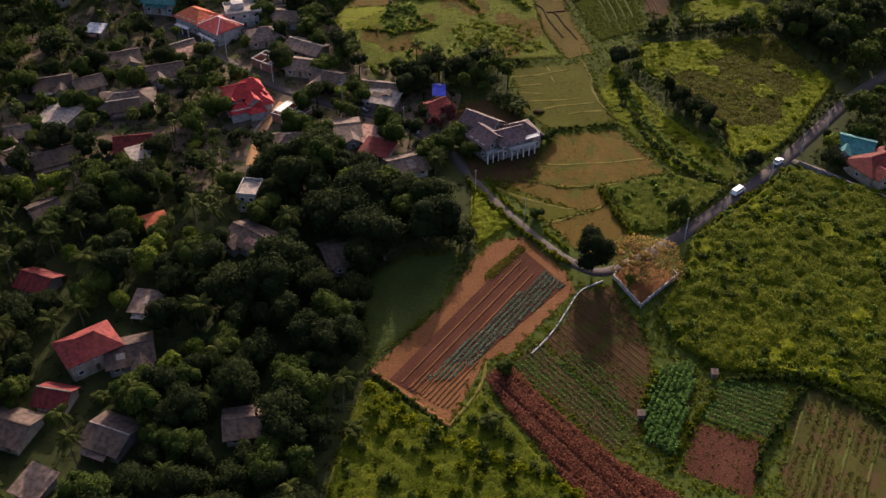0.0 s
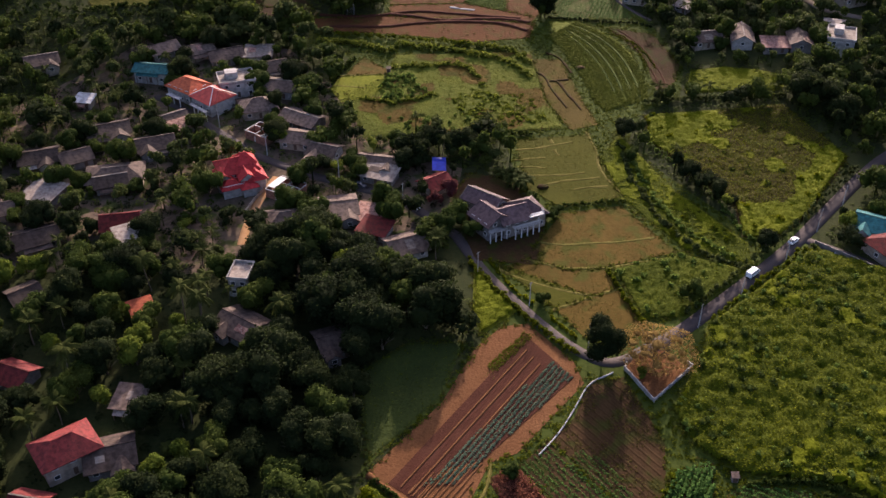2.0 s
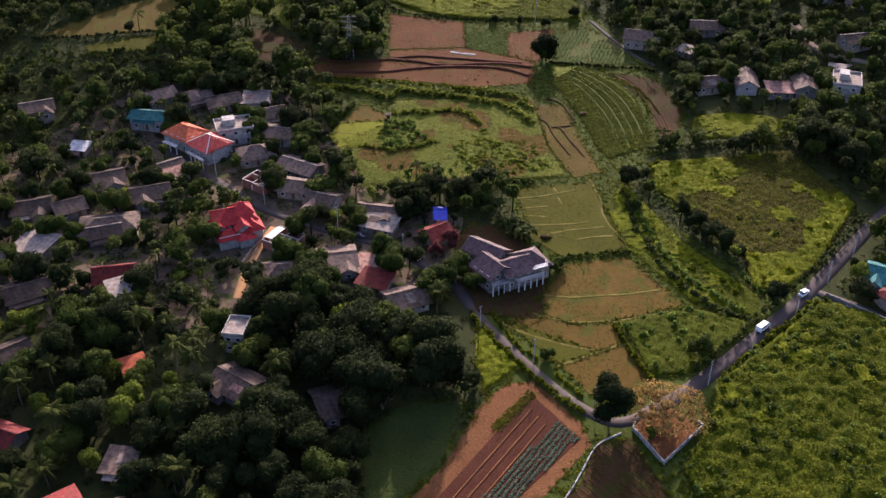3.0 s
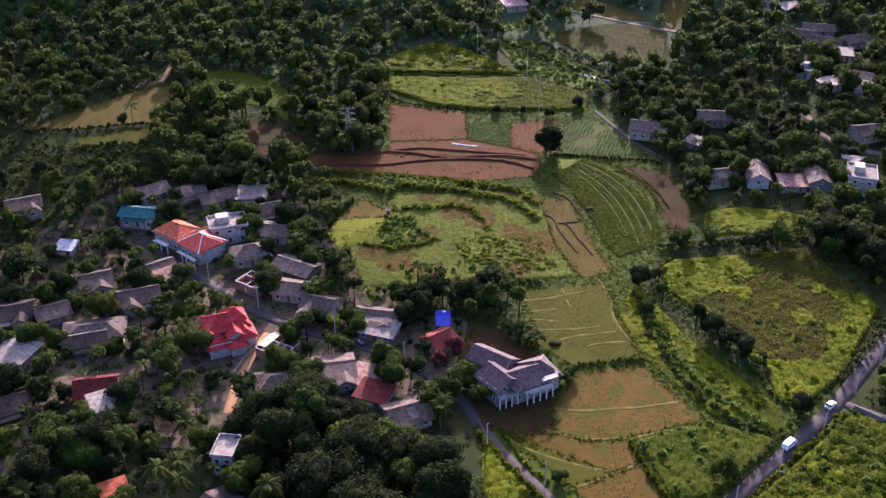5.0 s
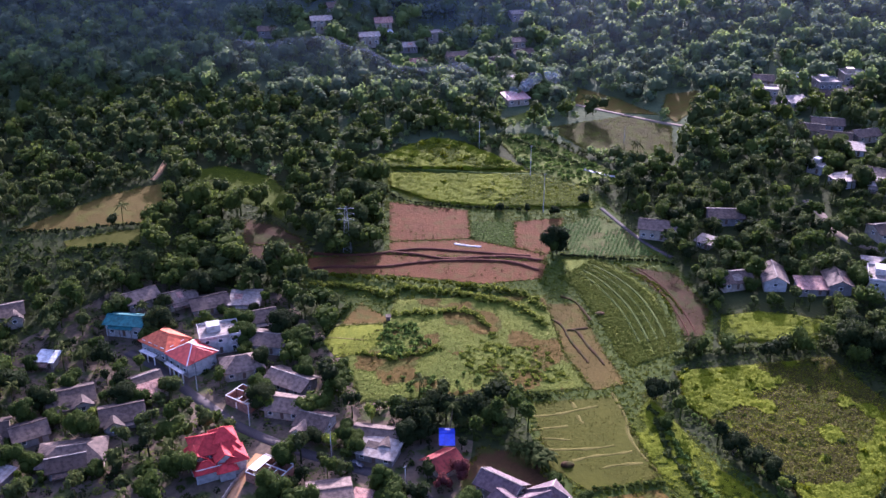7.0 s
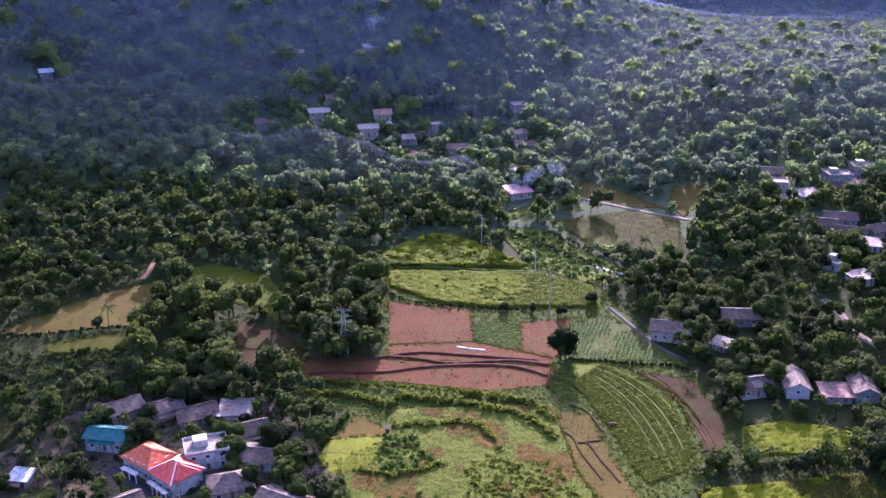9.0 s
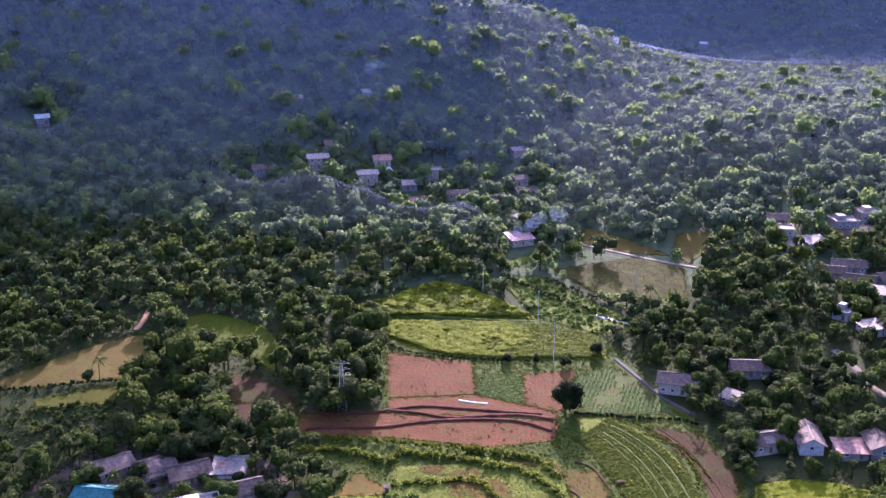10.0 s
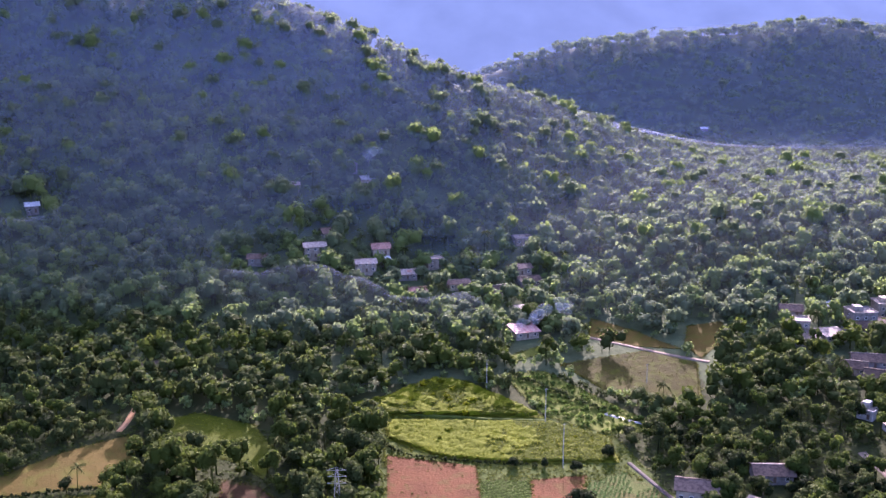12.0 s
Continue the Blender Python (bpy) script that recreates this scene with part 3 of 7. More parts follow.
    gu, gw = np.meshgrid(np.arange(pu.min(), pu.max(), step), np.arange(pw.min() + spacing / 2, pw.max(), spacing))
    gu, gw = gu.ravel() + rng.uniform(-wobble, wobble, gu.size) * step * 2, gw.ravel() + rng.normal(0, wobble, gu.size) * spacing * 0.5
    x, y = gu * u[0] + gw * w[0], gu * u[1] + gw * w[1]
    k = inside(p, x, y) & (to_line(np.vstack([p, p[:1]]), x, y) > margin)
    return x[k], y[k]


def furrows(name, pts, angle, spacing, width, height, material, label, shrink=0.4):
    """Long ridges of earth across a field, clipped at its edges."""
    p = np.asarray(pts)
    a = radians(angle)
    u, w = np.array([math.cos(a), math.sin(a)]), np.array([-math.sin(a), math.cos(a)])
    pieces = []
    for o in np.arange((p @ w).min() + spacing / 2, (p @ w).max(), spacing):
        s = np.arange((p @ u).min(), (p @ u).max(), 0.5)
        q = s[:, None] * u + o * w
        k = inside(p, q[:, 0], q[:, 1]) & (to_line(np.vstack([p, p[:1]]), q[:, 0], q[:, 1]) > shrink)
        runs = np.split(np.where(k)[0], np.where(np.diff(np.where(k)[0]) > 1)[0] + 1)
        for r in runs:
            if len(r) < 4:
                continue
            c = q[r] + w * rng.normal(0, 0.04, (len(r), 1))
            rows = [np.c_[c + w * width * e, land(c[:, 0], c[:, 1]) + 0.1 + hh * height * (1 + 0.25 * rng.uniform(-1, 1, len(c)))] for e, hh in ((-0.5, -0.2), (-0.2, 1), (0.2, 1), (0.5, -0.2))]
            n = len(c)
            pieces.append((np.vstack(rows), np.array([(j * n + i, j * n + i + 1, (j + 1) * n + i + 1, (j + 1) * n + i) for j in range(3) for i in range(n - 1)])))
    ob = new(name, quads(name, *join(pieces), M[material]))
    return tagged(ob, label, "furrows", kind="stuff")




def smoke_mat():
    m, n, l, b = mat("smoke", 1.0, 0.0)
    d = n.new("ShaderNodeBsdfDiffuse")
    d.inputs["Color"].default_value = (0.75, 0.78, 0.85, 1)
    tr = n.new("ShaderNodeBsdfTransparent")
    s = n.new("ShaderNodeMixShader")
    s.inputs[0].default_value = 0.045
    l.new(tr.outputs[0], s.inputs[1])
    l.new(d.outputs[0], s.inputs[2])
    l.new(s.outputs[0], n["Material Output"].inputs["Surface"])
    return m


M["smoke"] = smoke_mat()


def haze_sheet_mat(name, thin, thick, y0, y1):
    """See-through sheet imitating distance haze: faintly blue, wispy, denser further up the slope."""
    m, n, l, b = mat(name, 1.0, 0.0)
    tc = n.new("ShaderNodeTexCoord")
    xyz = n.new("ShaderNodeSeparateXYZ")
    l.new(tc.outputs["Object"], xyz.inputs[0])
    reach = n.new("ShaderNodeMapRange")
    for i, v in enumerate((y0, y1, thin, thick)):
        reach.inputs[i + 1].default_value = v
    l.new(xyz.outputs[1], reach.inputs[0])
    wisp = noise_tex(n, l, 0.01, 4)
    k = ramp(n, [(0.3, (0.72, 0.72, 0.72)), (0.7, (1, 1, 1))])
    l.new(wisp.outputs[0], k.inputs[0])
    east = n.new("ShaderNodeMapRange")          # thinner to the right, where the sheet catches more sun
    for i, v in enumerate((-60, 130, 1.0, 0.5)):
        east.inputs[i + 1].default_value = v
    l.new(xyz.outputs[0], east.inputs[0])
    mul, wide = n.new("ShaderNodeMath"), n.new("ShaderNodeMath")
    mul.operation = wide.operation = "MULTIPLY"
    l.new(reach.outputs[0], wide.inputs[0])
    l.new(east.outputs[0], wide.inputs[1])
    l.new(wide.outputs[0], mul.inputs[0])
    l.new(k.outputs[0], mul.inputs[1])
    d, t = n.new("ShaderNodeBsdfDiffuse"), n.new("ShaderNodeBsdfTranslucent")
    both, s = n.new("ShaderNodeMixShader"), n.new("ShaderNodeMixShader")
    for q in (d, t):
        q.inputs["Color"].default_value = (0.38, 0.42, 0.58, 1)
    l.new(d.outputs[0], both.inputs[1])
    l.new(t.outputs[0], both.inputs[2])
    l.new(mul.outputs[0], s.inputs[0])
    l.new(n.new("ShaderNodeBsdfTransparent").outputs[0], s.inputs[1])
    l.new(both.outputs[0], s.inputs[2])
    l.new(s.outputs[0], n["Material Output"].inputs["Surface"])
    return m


M["mist"] = haze_sheet_mat("mist", 0.0, 0.26, 535, 810)
M["far_haze_sheet"] = haze_sheet_mat("far_haze_sheet", 0.45, 0.5, 950, 1100)


# ---- the land ----
def edges(lo, hi, step):
    core = np.arange(lo, hi + step, step)
    out = np.array([60, 160, 400, 900, 1800, 3000, 4400.0])
    return np.r_[lo - out[::-1], core, core[-1] + out]


gx, gy = np.meshgrid(edges(-420, 420, 6), edges(-60, 1400, 7))
gz = land(gx, gy)
nx, ny = gx.shape[1], gx.shape[0]
k = (np.arange(ny - 1)[:, None] * nx + np.arange(nx - 1)[None]).ravel()
ground = new("ground", quads("ground", np.c_[gx.ravel(), gy.ravel(), gz.ravel()], np.c_[k, k + 1, k + nx + 1, k + nx], M["ground"], True))
ground.data.materials.append(M["hill_floor"])
mid_y = (gy[:-1, :-1] + gy[1:, 1:]).ravel() / 2 + 12 * rolling(gx[:-1, :-1], gy[:-1, :-1], 20, 0.4).ravel()
ground.data.polygons.foreach_set("material_index", (mid_y > 505).astype(np.int32))
tagged(ground, "valley floor and wooded hillsides with leaf litter", "ground", kind="structure")


def far_range(name, y, base, amp, seed, colour, strength, label):
    """A mountain range kilometres off, its haze painted as pale colour and glow."""
    xs = np.linspace(-4200, 4200, 220)
    prof = base + amp * (0.5 * np.sin(xs / 700 + seed) + 0.3 * np.sin(xs / 260 + 2 * seed) + 0.12 * np.sin(xs / 90 + seed * 3))
    V, n = [], len(xs)
    for kk in np.linspace(0, 1, 9):
        fold = 60 * np.sin(xs / 130 + kk * 4 + seed) * kk
        V.append(np.c_[xs, y - 900 * (1 - kk) + fold, prof * kk - 40])
    F = [(r * n + i, r * n + i + 1, (r + 1) * n + i + 1, (r + 1) * n + i) for r in range(8) for i in range(n - 1)]
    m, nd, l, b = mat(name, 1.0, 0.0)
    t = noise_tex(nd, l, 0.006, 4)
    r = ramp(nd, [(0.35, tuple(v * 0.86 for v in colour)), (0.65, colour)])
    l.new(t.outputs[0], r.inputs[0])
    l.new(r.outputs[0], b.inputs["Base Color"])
    # the range glows faintly in its own colour to look hazy
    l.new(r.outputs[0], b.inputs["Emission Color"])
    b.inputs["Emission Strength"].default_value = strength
    ob = new(name, quads(name, np.vstack(V), F, m, True))
    tagged(ob, label, "mountains", kind="structure")


far_range("backdrop", 4000, 620, 160, 0.6, (0.22, 0.24, 0.28), 0.1, "pale blue mountain range with painted, faintly glowing haze")

# ---- roads, lanes, water ----
ROAD_A = [(3.5, 257), (7.1, 248.5), (10.9, 240.4), (15.6, 232.4), (20.8, 224.7), (25.2, 218.5), (30.1, 212.1), (34.6, 207.7), (41, 203.2), (48, 206)]
ROAD_B = [(48, 206), (56.1, 211.5), (63.2, 216.7), (73.6, 226.1), (86.6, 238.0), (102.5, 253.4), (114, 266.5), (125.5, 279.5), (135, 290), (143, 298), (165, 315)]
LANE = [(3.5, 257), (-7.9, 269.7), (-15.3, 276.1), (-26.5, 281.0), (-41.8, 287.7), (-53.8, 294.5), (-61.9, 300), (-71.2, 309.0), (-80.4, 317.7), (-90.4, 328.7), (-102.4, 337.5)]
strip("road", ROAD_A, 3.3, "asphalt", "narrow worn asphalt road along the fields")
strip("road", ROAD_B, 4.1, "asphalt", "worn asphalt road crossing the valley", lift=0.11)
strip("road", LANE, 3.4, "asphalt", "village lane of worn grey asphalt", clear=2.0, lift=0.14)
strip("road", [(-58.5, 252), (-58.3, 262), (-57.0, 272), (-55, 280), (-52.8, 287)], 2.6, "dirt", "orange dirt lane between garden walls", clear=3.2)
strip("path", [(62, 554), (67.1, 552.1), (78.0, 545.7), (87.3, 540.4), (97.5, 533.4), (115, 522)], 2.4, "pale_lane", "pale dirt track along far fields", clear=1.5, category="path")
strip("path", [(63.7, 439.7), (68.8, 426.3), (76.2, 408.7), (84, 398)], 1.8, "asphalt", "grey footpath below the trees", clear=1.0, category="path")
strip("road", [(146, 436), (148.2, 420.2), (147.3, 407.5), (152.5, 396), (166, 388)], 3.0, "pale_lane", "pale village lane between trees", clear=2.0)
strip("path", [(-122, 452), (-121, 460), (-121.5, 470), (-120, 480)], 2.2, "dirt", "sandy track climbing from the field", clear=1.5, category="path")
strip("water", [(62, 479), (66, 475.5), (70, 473), (76, 470)], 2.2, "water", "short glinting reach of a muddy stream", clear=1.5, category="stream")

# ---- fields ----
PLOUGHED = [(-17.4, 169.5), (1.5, 152.5), (10.2, 172.3), (16.7, 175.1), (34.4, 196.9), (32.5, 204.6), (22.0, 218.5), (15.0, 217.3), (7.8, 209.1), (-0.5, 190.6)]
DARK_BED = [(-12.5, 166.5), (21.3, 213.7), (29.1, 203.0), (2.2, 170.4), (-6.4, 161.6)]
CABBAGE = [(-5.2, 165.6), (26.9, 205.0), (32.2, 199), (9.8, 174.2), (3, 166)]
RED_CROP = [(9.6, 167.8), (15.9, 171.4), (28.0, 155.0), (38.1, 143.1), (49.0, 134.6), (56, 125), (34, 122), (22.1, 145.4), (13.9, 158.3)]
GREEN_ROW = [(16.5, 170.9), (23.9, 178.8), (44.1, 150.5), (38, 145.4)]
WEEDY = [(24.6, 179.3), (30.8, 185.7), (35.6, 197.6), (44.6, 199.1), (50.9, 178.0), (49.5, 168.8), (44.5, 150.5)]
TALL = [(47.1, 161.8), (51.7, 169.7), (61.0, 172.4), (59.1, 163.5), (51.2, 143.6), (45.0, 147.8)]
GARDEN = [(62.0, 163.5), (68.0, 166.7), (81.9, 163.6), (72.6, 148.4), (58.6, 154.8)]
GARDEN_SOIL = [(57.8, 153.8), (72.1, 147.7), (65.4, 132.8), (51.8, 140.1)]
ROW_FIELD = [(84.2, 163.2), (87.8, 163.3), (103.1, 151.9), (94, 124), (72, 124), (73.3, 140.2)]
WEED_FIELD = [(68.7, 217.4), (106.6, 251.1), (116.7, 244.9), (140, 231.5), (150, 190), (125, 145), (109.6, 152.0), (87.7, 165.3), (65.7, 168.9), (57.6, 176.1), (53.9, 187.7), (65.3, 207.0)]
PADDY_A = [(35.6, 267.7), (53.9, 271.6), (67.1, 249.0), (46.8, 242.4), (35.8, 241.1), (22.8, 245.7), (27.6, 253.8)]
PADDY_B = [(15.9, 241.8), (23.6, 245.1), (35.8, 240.5), (45.9, 241.6), (48.1, 233.0), (39.6, 229.9)]
PADDY_C = [(29.8, 224.2), (39.6, 229.3), (48.4, 232.5), (52.1, 217.4), (46, 210), (36, 213.8)]
PADDY_D = [(14.7, 244.0), (39.6, 229.3), (29.5, 224.5)]
ROW_PADDY = [(24.1, 309.4), (49.3, 312.5), (51.0, 298.5), (54.5, 276.3), (35.9, 270.8), (25.8, 281.2)]
WASTE = [(47.5, 241.4), (67.8, 248.1), (86, 240.6), (63.8, 220.6), (52.4, 219.6)]
MEADOW = [(50.6, 298.5), (59.2, 313.3), (65.0, 298.5), (72.3, 279.7), (88.4, 253.4), (87.6, 242.1), (68.9, 249.9), (55.1, 274.1)]
LIME_WASTE = [(69.8, 325.2), (119.9, 331.7), (132.3, 298.7), (108.7, 265.5), (95.3, 253.4), (87.3, 256.3), (88.8, 271.6), (78.0, 291.5), (68.2, 307.7)]
LOWER = [(-19.0, 163.4), (-16.6, 166.5), (1.5, 151.7), (8.8, 163.4), (15.1, 155.0), (26.2, 136.0), (30, 122), (-26.4, 122), (-23.0, 146.8)]
BANK = [(8.5, 243), (19.5, 223.4), (9.4, 213.7), (7.6, 223.4)]
DARK_MEADOW = [(-21.4, 200.1), (-9.9, 211), (5, 211.7), (-0.8, 191.6), (-16.9, 172.2), (-18.8, 181.6)]
TERRACE = [(-35.3, 339.7), (-21.6, 350.5), (-18.3, 368.9), (33.8, 371.4), (36.3, 335.9), (41.4, 316.1), (18.9, 313.6), (-26.8, 310.2)]
SMALL_PADDY = [(-38, 351), (-36.1, 352.4), (-22, 353.5), (-21.2, 343.2), (-27, 336), (-36.0, 333.5), (-41, 343)]
TINY_PADDY = [(-36.1, 352.9), (-30.0, 366.9), (-19.8, 356.1), (-21.6, 354)]
TAN = [(33.3, 365.4), (44.4, 365.3), (49.9, 332.4), (53.4, 319.1), (43.1, 315.4), (36.4, 336.6)]
ARC_CROP = [(42.6, 397.2), (54.6, 397.1), (65.8, 386.0), (71.7, 371.2), (72.8, 349.9), (67.2, 335.7), (54.5, 332.3), (55.8, 353.7), (44.2, 381.7)]
ARC_TAN = [(65.6, 391.2), (82.8, 385.8), (88.9, 361.1), (83.5, 345.5), (77.0, 342.0), (76.1, 367.1)]
SOIL_LOW = [(-52.0, 399.0), (-21.6, 401.6), (37.0, 395.0), (33.8, 382.6), (12.6, 379.3), (-18.9, 385.5), (-50.9, 388.3)]
SOIL_TERRACE = [(-22.0, 411.2), (9.4, 412.9), (37.5, 400.4), (36.0, 395.9), (-21.6, 401.6)]
SOIL_UP = [(-23.4, 446.8), (8.9, 438.3), (9.4, 413.9), (-22.0, 411.7)]
CROP_MID = [(9.4, 428.1), (27.2, 428.1), (25.8, 406.1), (9.4, 412.9)]
SOIL_EAST = [(27.2, 428.1), (47.3, 431.1), (43.8, 408.9), (37.5, 400.4), (25.8, 406.1)]
SOIL_WEST = [(-77.2, 407.3), (-54.2, 409.4), (-52.7, 395.4), (-79.2, 393.3)]
GREEN_EAST = [(45.5, 424.9), (60.4, 433.2), (69.4, 422.7), (78.7, 398.4), (46.1, 399.5)]
LIME_UP = [(-48, 484.7), (-36, 490), (-24, 496), (-14, 506), (-5.5, 511), (4, 509), (12.0, 503), (21, 495), (29, 486), (37.8, 475.6), (-24.5, 478.3)]
LIME_LOW = [(-25.8, 475.2), (39.0, 472.4), (60.2, 459.2), (60.6, 439.7), (19.7, 439.9), (-4.1, 444.5), (-23.9, 459.6)]
FAR_TAN = [(50.0, 524.2), (89.7, 537.5), (110.1, 522.6), (102.4, 485.5), (82.8, 493.1), (67.4, 496.3)]
FAR_PATCH = [(71.2, 574.5), (88.8, 560.6), (106.6, 537.0), (87.3, 542.4), (67.1, 554.1)]
FAR_PATCH_B = [(108.6, 540.2), (115.3, 560.7), (131.5, 561.6), (130.9, 545.4), (112.8, 526.4)]
FAR_GREEN = [(28.2, 533.0), (49.6, 548.5), (47.2, 538.9), (29.4, 526.1)]
SLOPE_WEED = [(23.2, 515.3), (42.6, 517.5), (66.2, 487.0), (79.0, 471), (77.6, 463.7), (60.2, 461.8), (37.9, 477.8)]
LEFT_TAN = [(-163.8, 405.9), (-137.0, 435.8), (-117.0, 449.8), (-109.5, 447.8), (-115.7, 414), (-140.0, 408)]
LEFT_GREEN = [(-142.3, 399.7), (-116.2, 409.3), (-113.6, 398.0), (-138.6, 394.3)]
VILLAGE_LIME = [(92, 357), (105, 359.5), (117, 356), (127, 351), (122, 342), (111, 339), (98, 341.5), (87, 340)]

plot("field", PLOUGHED, "pale_soil", "ploughed plot of pale pinkish brown earth")
plot("field", DARK_BED, "dark_soil", "freshly turned dark red-brown vegetable bed", lift=0.16, clear=False)
plot("field", CABBAGE, "dark_soil", "dark bed planted with cabbages", lift=0.2, clear=False)
plot("field", RED_CROP, "dark_soil", "bed under a russet crop")
plot("field", GREEN_ROW, "brown_weed", "narrow plot of low green rows")
plot("field", WEEDY, "brown_weed", "fallow brown plot overgrown with weeds")
plot("field", TALL, "brown_weed", "plot of tall leafy crop")
plot("field", GARDEN, "field_weed", "hedged vegetable garden")
plot("field", GARDEN_SOIL, "dark_soil", "bare dug garden plot with dark patches")
plot("field", ROW_FIELD, "field_weed", "dull green field with faint rows")
plot("field", WEED_FIELD, "grass", "large overgrown green field of shrubs and weeds")
plot("field", PADDY_A, "paddy", "brownish green paddy stubble field")
plot("field", PADDY_B, "paddy", "brownish paddy stubble terrace")
plot("field", PADDY_C, "paddy", "paddy stubble terrace beside the road")
plot("field", PADDY_D, "row_paddy", "grassy sliver of paddy by the road", lift=0.14)
plot("field", ROW_PADDY, "row_paddy", "green paddy crossed by pale low banks")
plot("field", WASTE, "grass", "green waste ground with low bushes")
plot("field", MEADOW, "grass", "sunny rough meadow along the drain")
plot("field", LIME_WASTE, "brown_weed", "overgrown swampy field with bright lime weeds")
plot("field", LOWER, "grass", "grassy bank with bright green bushes")
plot("field", BANK, "lime", "bright green roadside bank")
plot("field", DARK_MEADOW, "dark_grass", "meadow beside dark trees, shade in its colour")
plot("field", TERRACE, "grass", "terraced green field with curved banks")
plot("field", SMALL_PADDY, "lime", "small fresh green paddy plot", lift=0.15)
plot("field", TINY_PADDY, "paddy", "small brown paddy plot", lift=0.13)
plot("field", TAN, "tan", "tan stubble field with narrow banks")
plot("field", ARC_CROP, "terrace_grass", "curved terrace of green crop rows")
plot("field", ARC_TAN, "brown_weed", "curved brown terrace of dry stubble")
plot("field", SOIL_LOW, "pink_soil", "bare pinkish ploughed field")
plot("field", SOIL_TERRACE, "pink_soil", "narrow bare earth terraces", lift=0.14)
plot("field", SOIL_UP, "pink_soil", "bare reddish earth field", lift=0.12)
plot("field", CROP_MID, "dark_grass", "small plot of green vegetables", lift=0.16)
plot("field", SOIL_EAST, "pink_soil", "bare earth plot beside a lone tree")
FALLOW = [(-80, 428), (-68, 426), (-57.5, 416), (-51, 404), (-52, 399.5), (-54, 409.8), (-77.5, 408)]
plot("field", FALLOW, "brown_weed", "fallow brown ground with sparse trees", lift=0.12)
CLEARING = [(-112, 462), (-97, 474), (-76, 470.5), (-63, 450), (-66, 430), (-76, 440), (-90, 443)]
plot("field", SOIL_WEST, "brown_weed", "dry brown fallow plot")
plot("field", GREEN_EAST, "field_green", "smooth light green field")
plot("field", LIME_UP, "lime", "bright lime green overgrown slope")
plot("field", LIME_LOW, "lime", "bright lime green field")
plot("field", FAR_TAN, "row_paddy", "far olive and tan field")
plot("field", FAR_PATCH, "tan", "far strip of dry grass")
plot("field", FAR_PATCH_B, "tan", "far dry yellow patch", lift=0.14)
plot("field", FAR_GREEN, "grass", "far small green plot")
plot("field", SLOPE_WEED, "grass", "weedy slope above the stream")
plot("field", LEFT_TAN, "tan", "dry tan field below the forest")
plot("field", LEFT_GREEN, "row_paddy", "green strip of field")
plot("field", CLEARING, "grass", "rough clearing between trees")
plot("field", VILLAGE_LIME, "lime", "sunlit green yard below the houses")
VILLAGE = [(-140, 240), (-20, 238), (2, 262), (6, 292), (-12, 300), (-40, 345), (-60, 375), (-110, 378), (-150, 330)]
plot("ground", VILLAGE, "village_earth", "trodden bare earth of the village", lift=0.06, clear=False)
YARD = [(9, 245), (26, 243), (30, 262), (22, 285), (8, 290), (2, 275)]
plot("ground", YARD, "brown_weed", "bare earth yard round the large house", lift=0.13)

# ---- buildings ----
def ring(bm, w, h, t, d):
    """An upright rectangular frame in the x-z plane, facing -y."""
    box(bm, -w / 2, w / 2, -d, 0.02, -h / 2, -h / 2 + t)
    box(bm, -w / 2, w / 2, -d, 0.02, h / 2 - t, h / 2)
    box(bm, -w / 2, -w / 2 + t, -d, 0.02, -h / 2 + t, h / 2 - t)
    box(bm, w / 2 - t, w / 2, -d, 0.02, -h / 2 + t, h / 2 - t)


def kept_mesh(name, build, material):
    bm = bmesh.new()
    build(bm)
    me = bpy.data.meshes.new(name)
    bmesh.ops.recalc_face_normals(bm, faces=bm.faces)
    bm.to_mesh(me)
    bm.free()
    me.materials.append(material)
    return me


FRAME_MESH = kept_mesh("window", lambda bm: ring(bm, 1.4, 1.3, 0.12, 0.1), M["trim"])
PANE_MESH = kept_mesh("pane", lambda bm: box(bm, -0.58, 0.58, -0.03, 0.015, -0.53, 0.53), M["pane"])
DOOR_MESH = kept_mesh("door", lambda bm: box(bm, -0.5, 0.5, -0.06, 0.02, 0, 2.05), M["timber"])


def opening(thing, kind, x, y, z, turn):
    if kind == "window":
        w = part("window", FRAME_MESH, None, thing)
        part("pane", PANE_MESH, None, w)
    else:
        w = part("door", DOOR_MESH, None, thing)
    w.matrix_basis = pose(x, y, z, 0, 0, turn)
    return w


WORDS = {"red": "red tiled", "maroon": "shade-darkened red tiled", "grey": "grey sheet", "dark": "dark weathered sheet", "pale": "pale sun-bleached sheet", "white": "bright zinc",
         "rust": "rusty patched sheet", "orange": "orange tiled", "teal": "teal sheet", "pinkish": "sunlit pinkish tin", "scarlet": "scarlet tiled"}


def roof_shape(style, L, W, wall, rise, over=0.85, thick=0.14):
    bm = bmesh.new()
    l, w = L / 2 + over, W / 2 + over
    drop = rise * over / (W / 2)
    e = wall - drop * 0.8
    if style == "gable":
        for s in (-1, 1):
            prism(bm, [(-l, s * w, e), (l, s * w, e), (l, 0, wall + rise), (-l, 0, wall + rise)], thick)
    elif style == "hip":
        r = max(L / 2 - W * 0.42, 0.6)
        low = [bm.verts.new(p) for p in ((-l, -w, e), (l, -w, e), (l, w, e), (-l, w, e))]
        eave = [bm.verts.new((v.co.x, v.co.y, e + thick)) for v in low]
        a, b = bm.verts.new((-r, 0, wall + rise + thick)), bm.verts.new((r, 0, wall + rise + thick))
        bm.faces.new(low[::-1])
        for i in range(4):
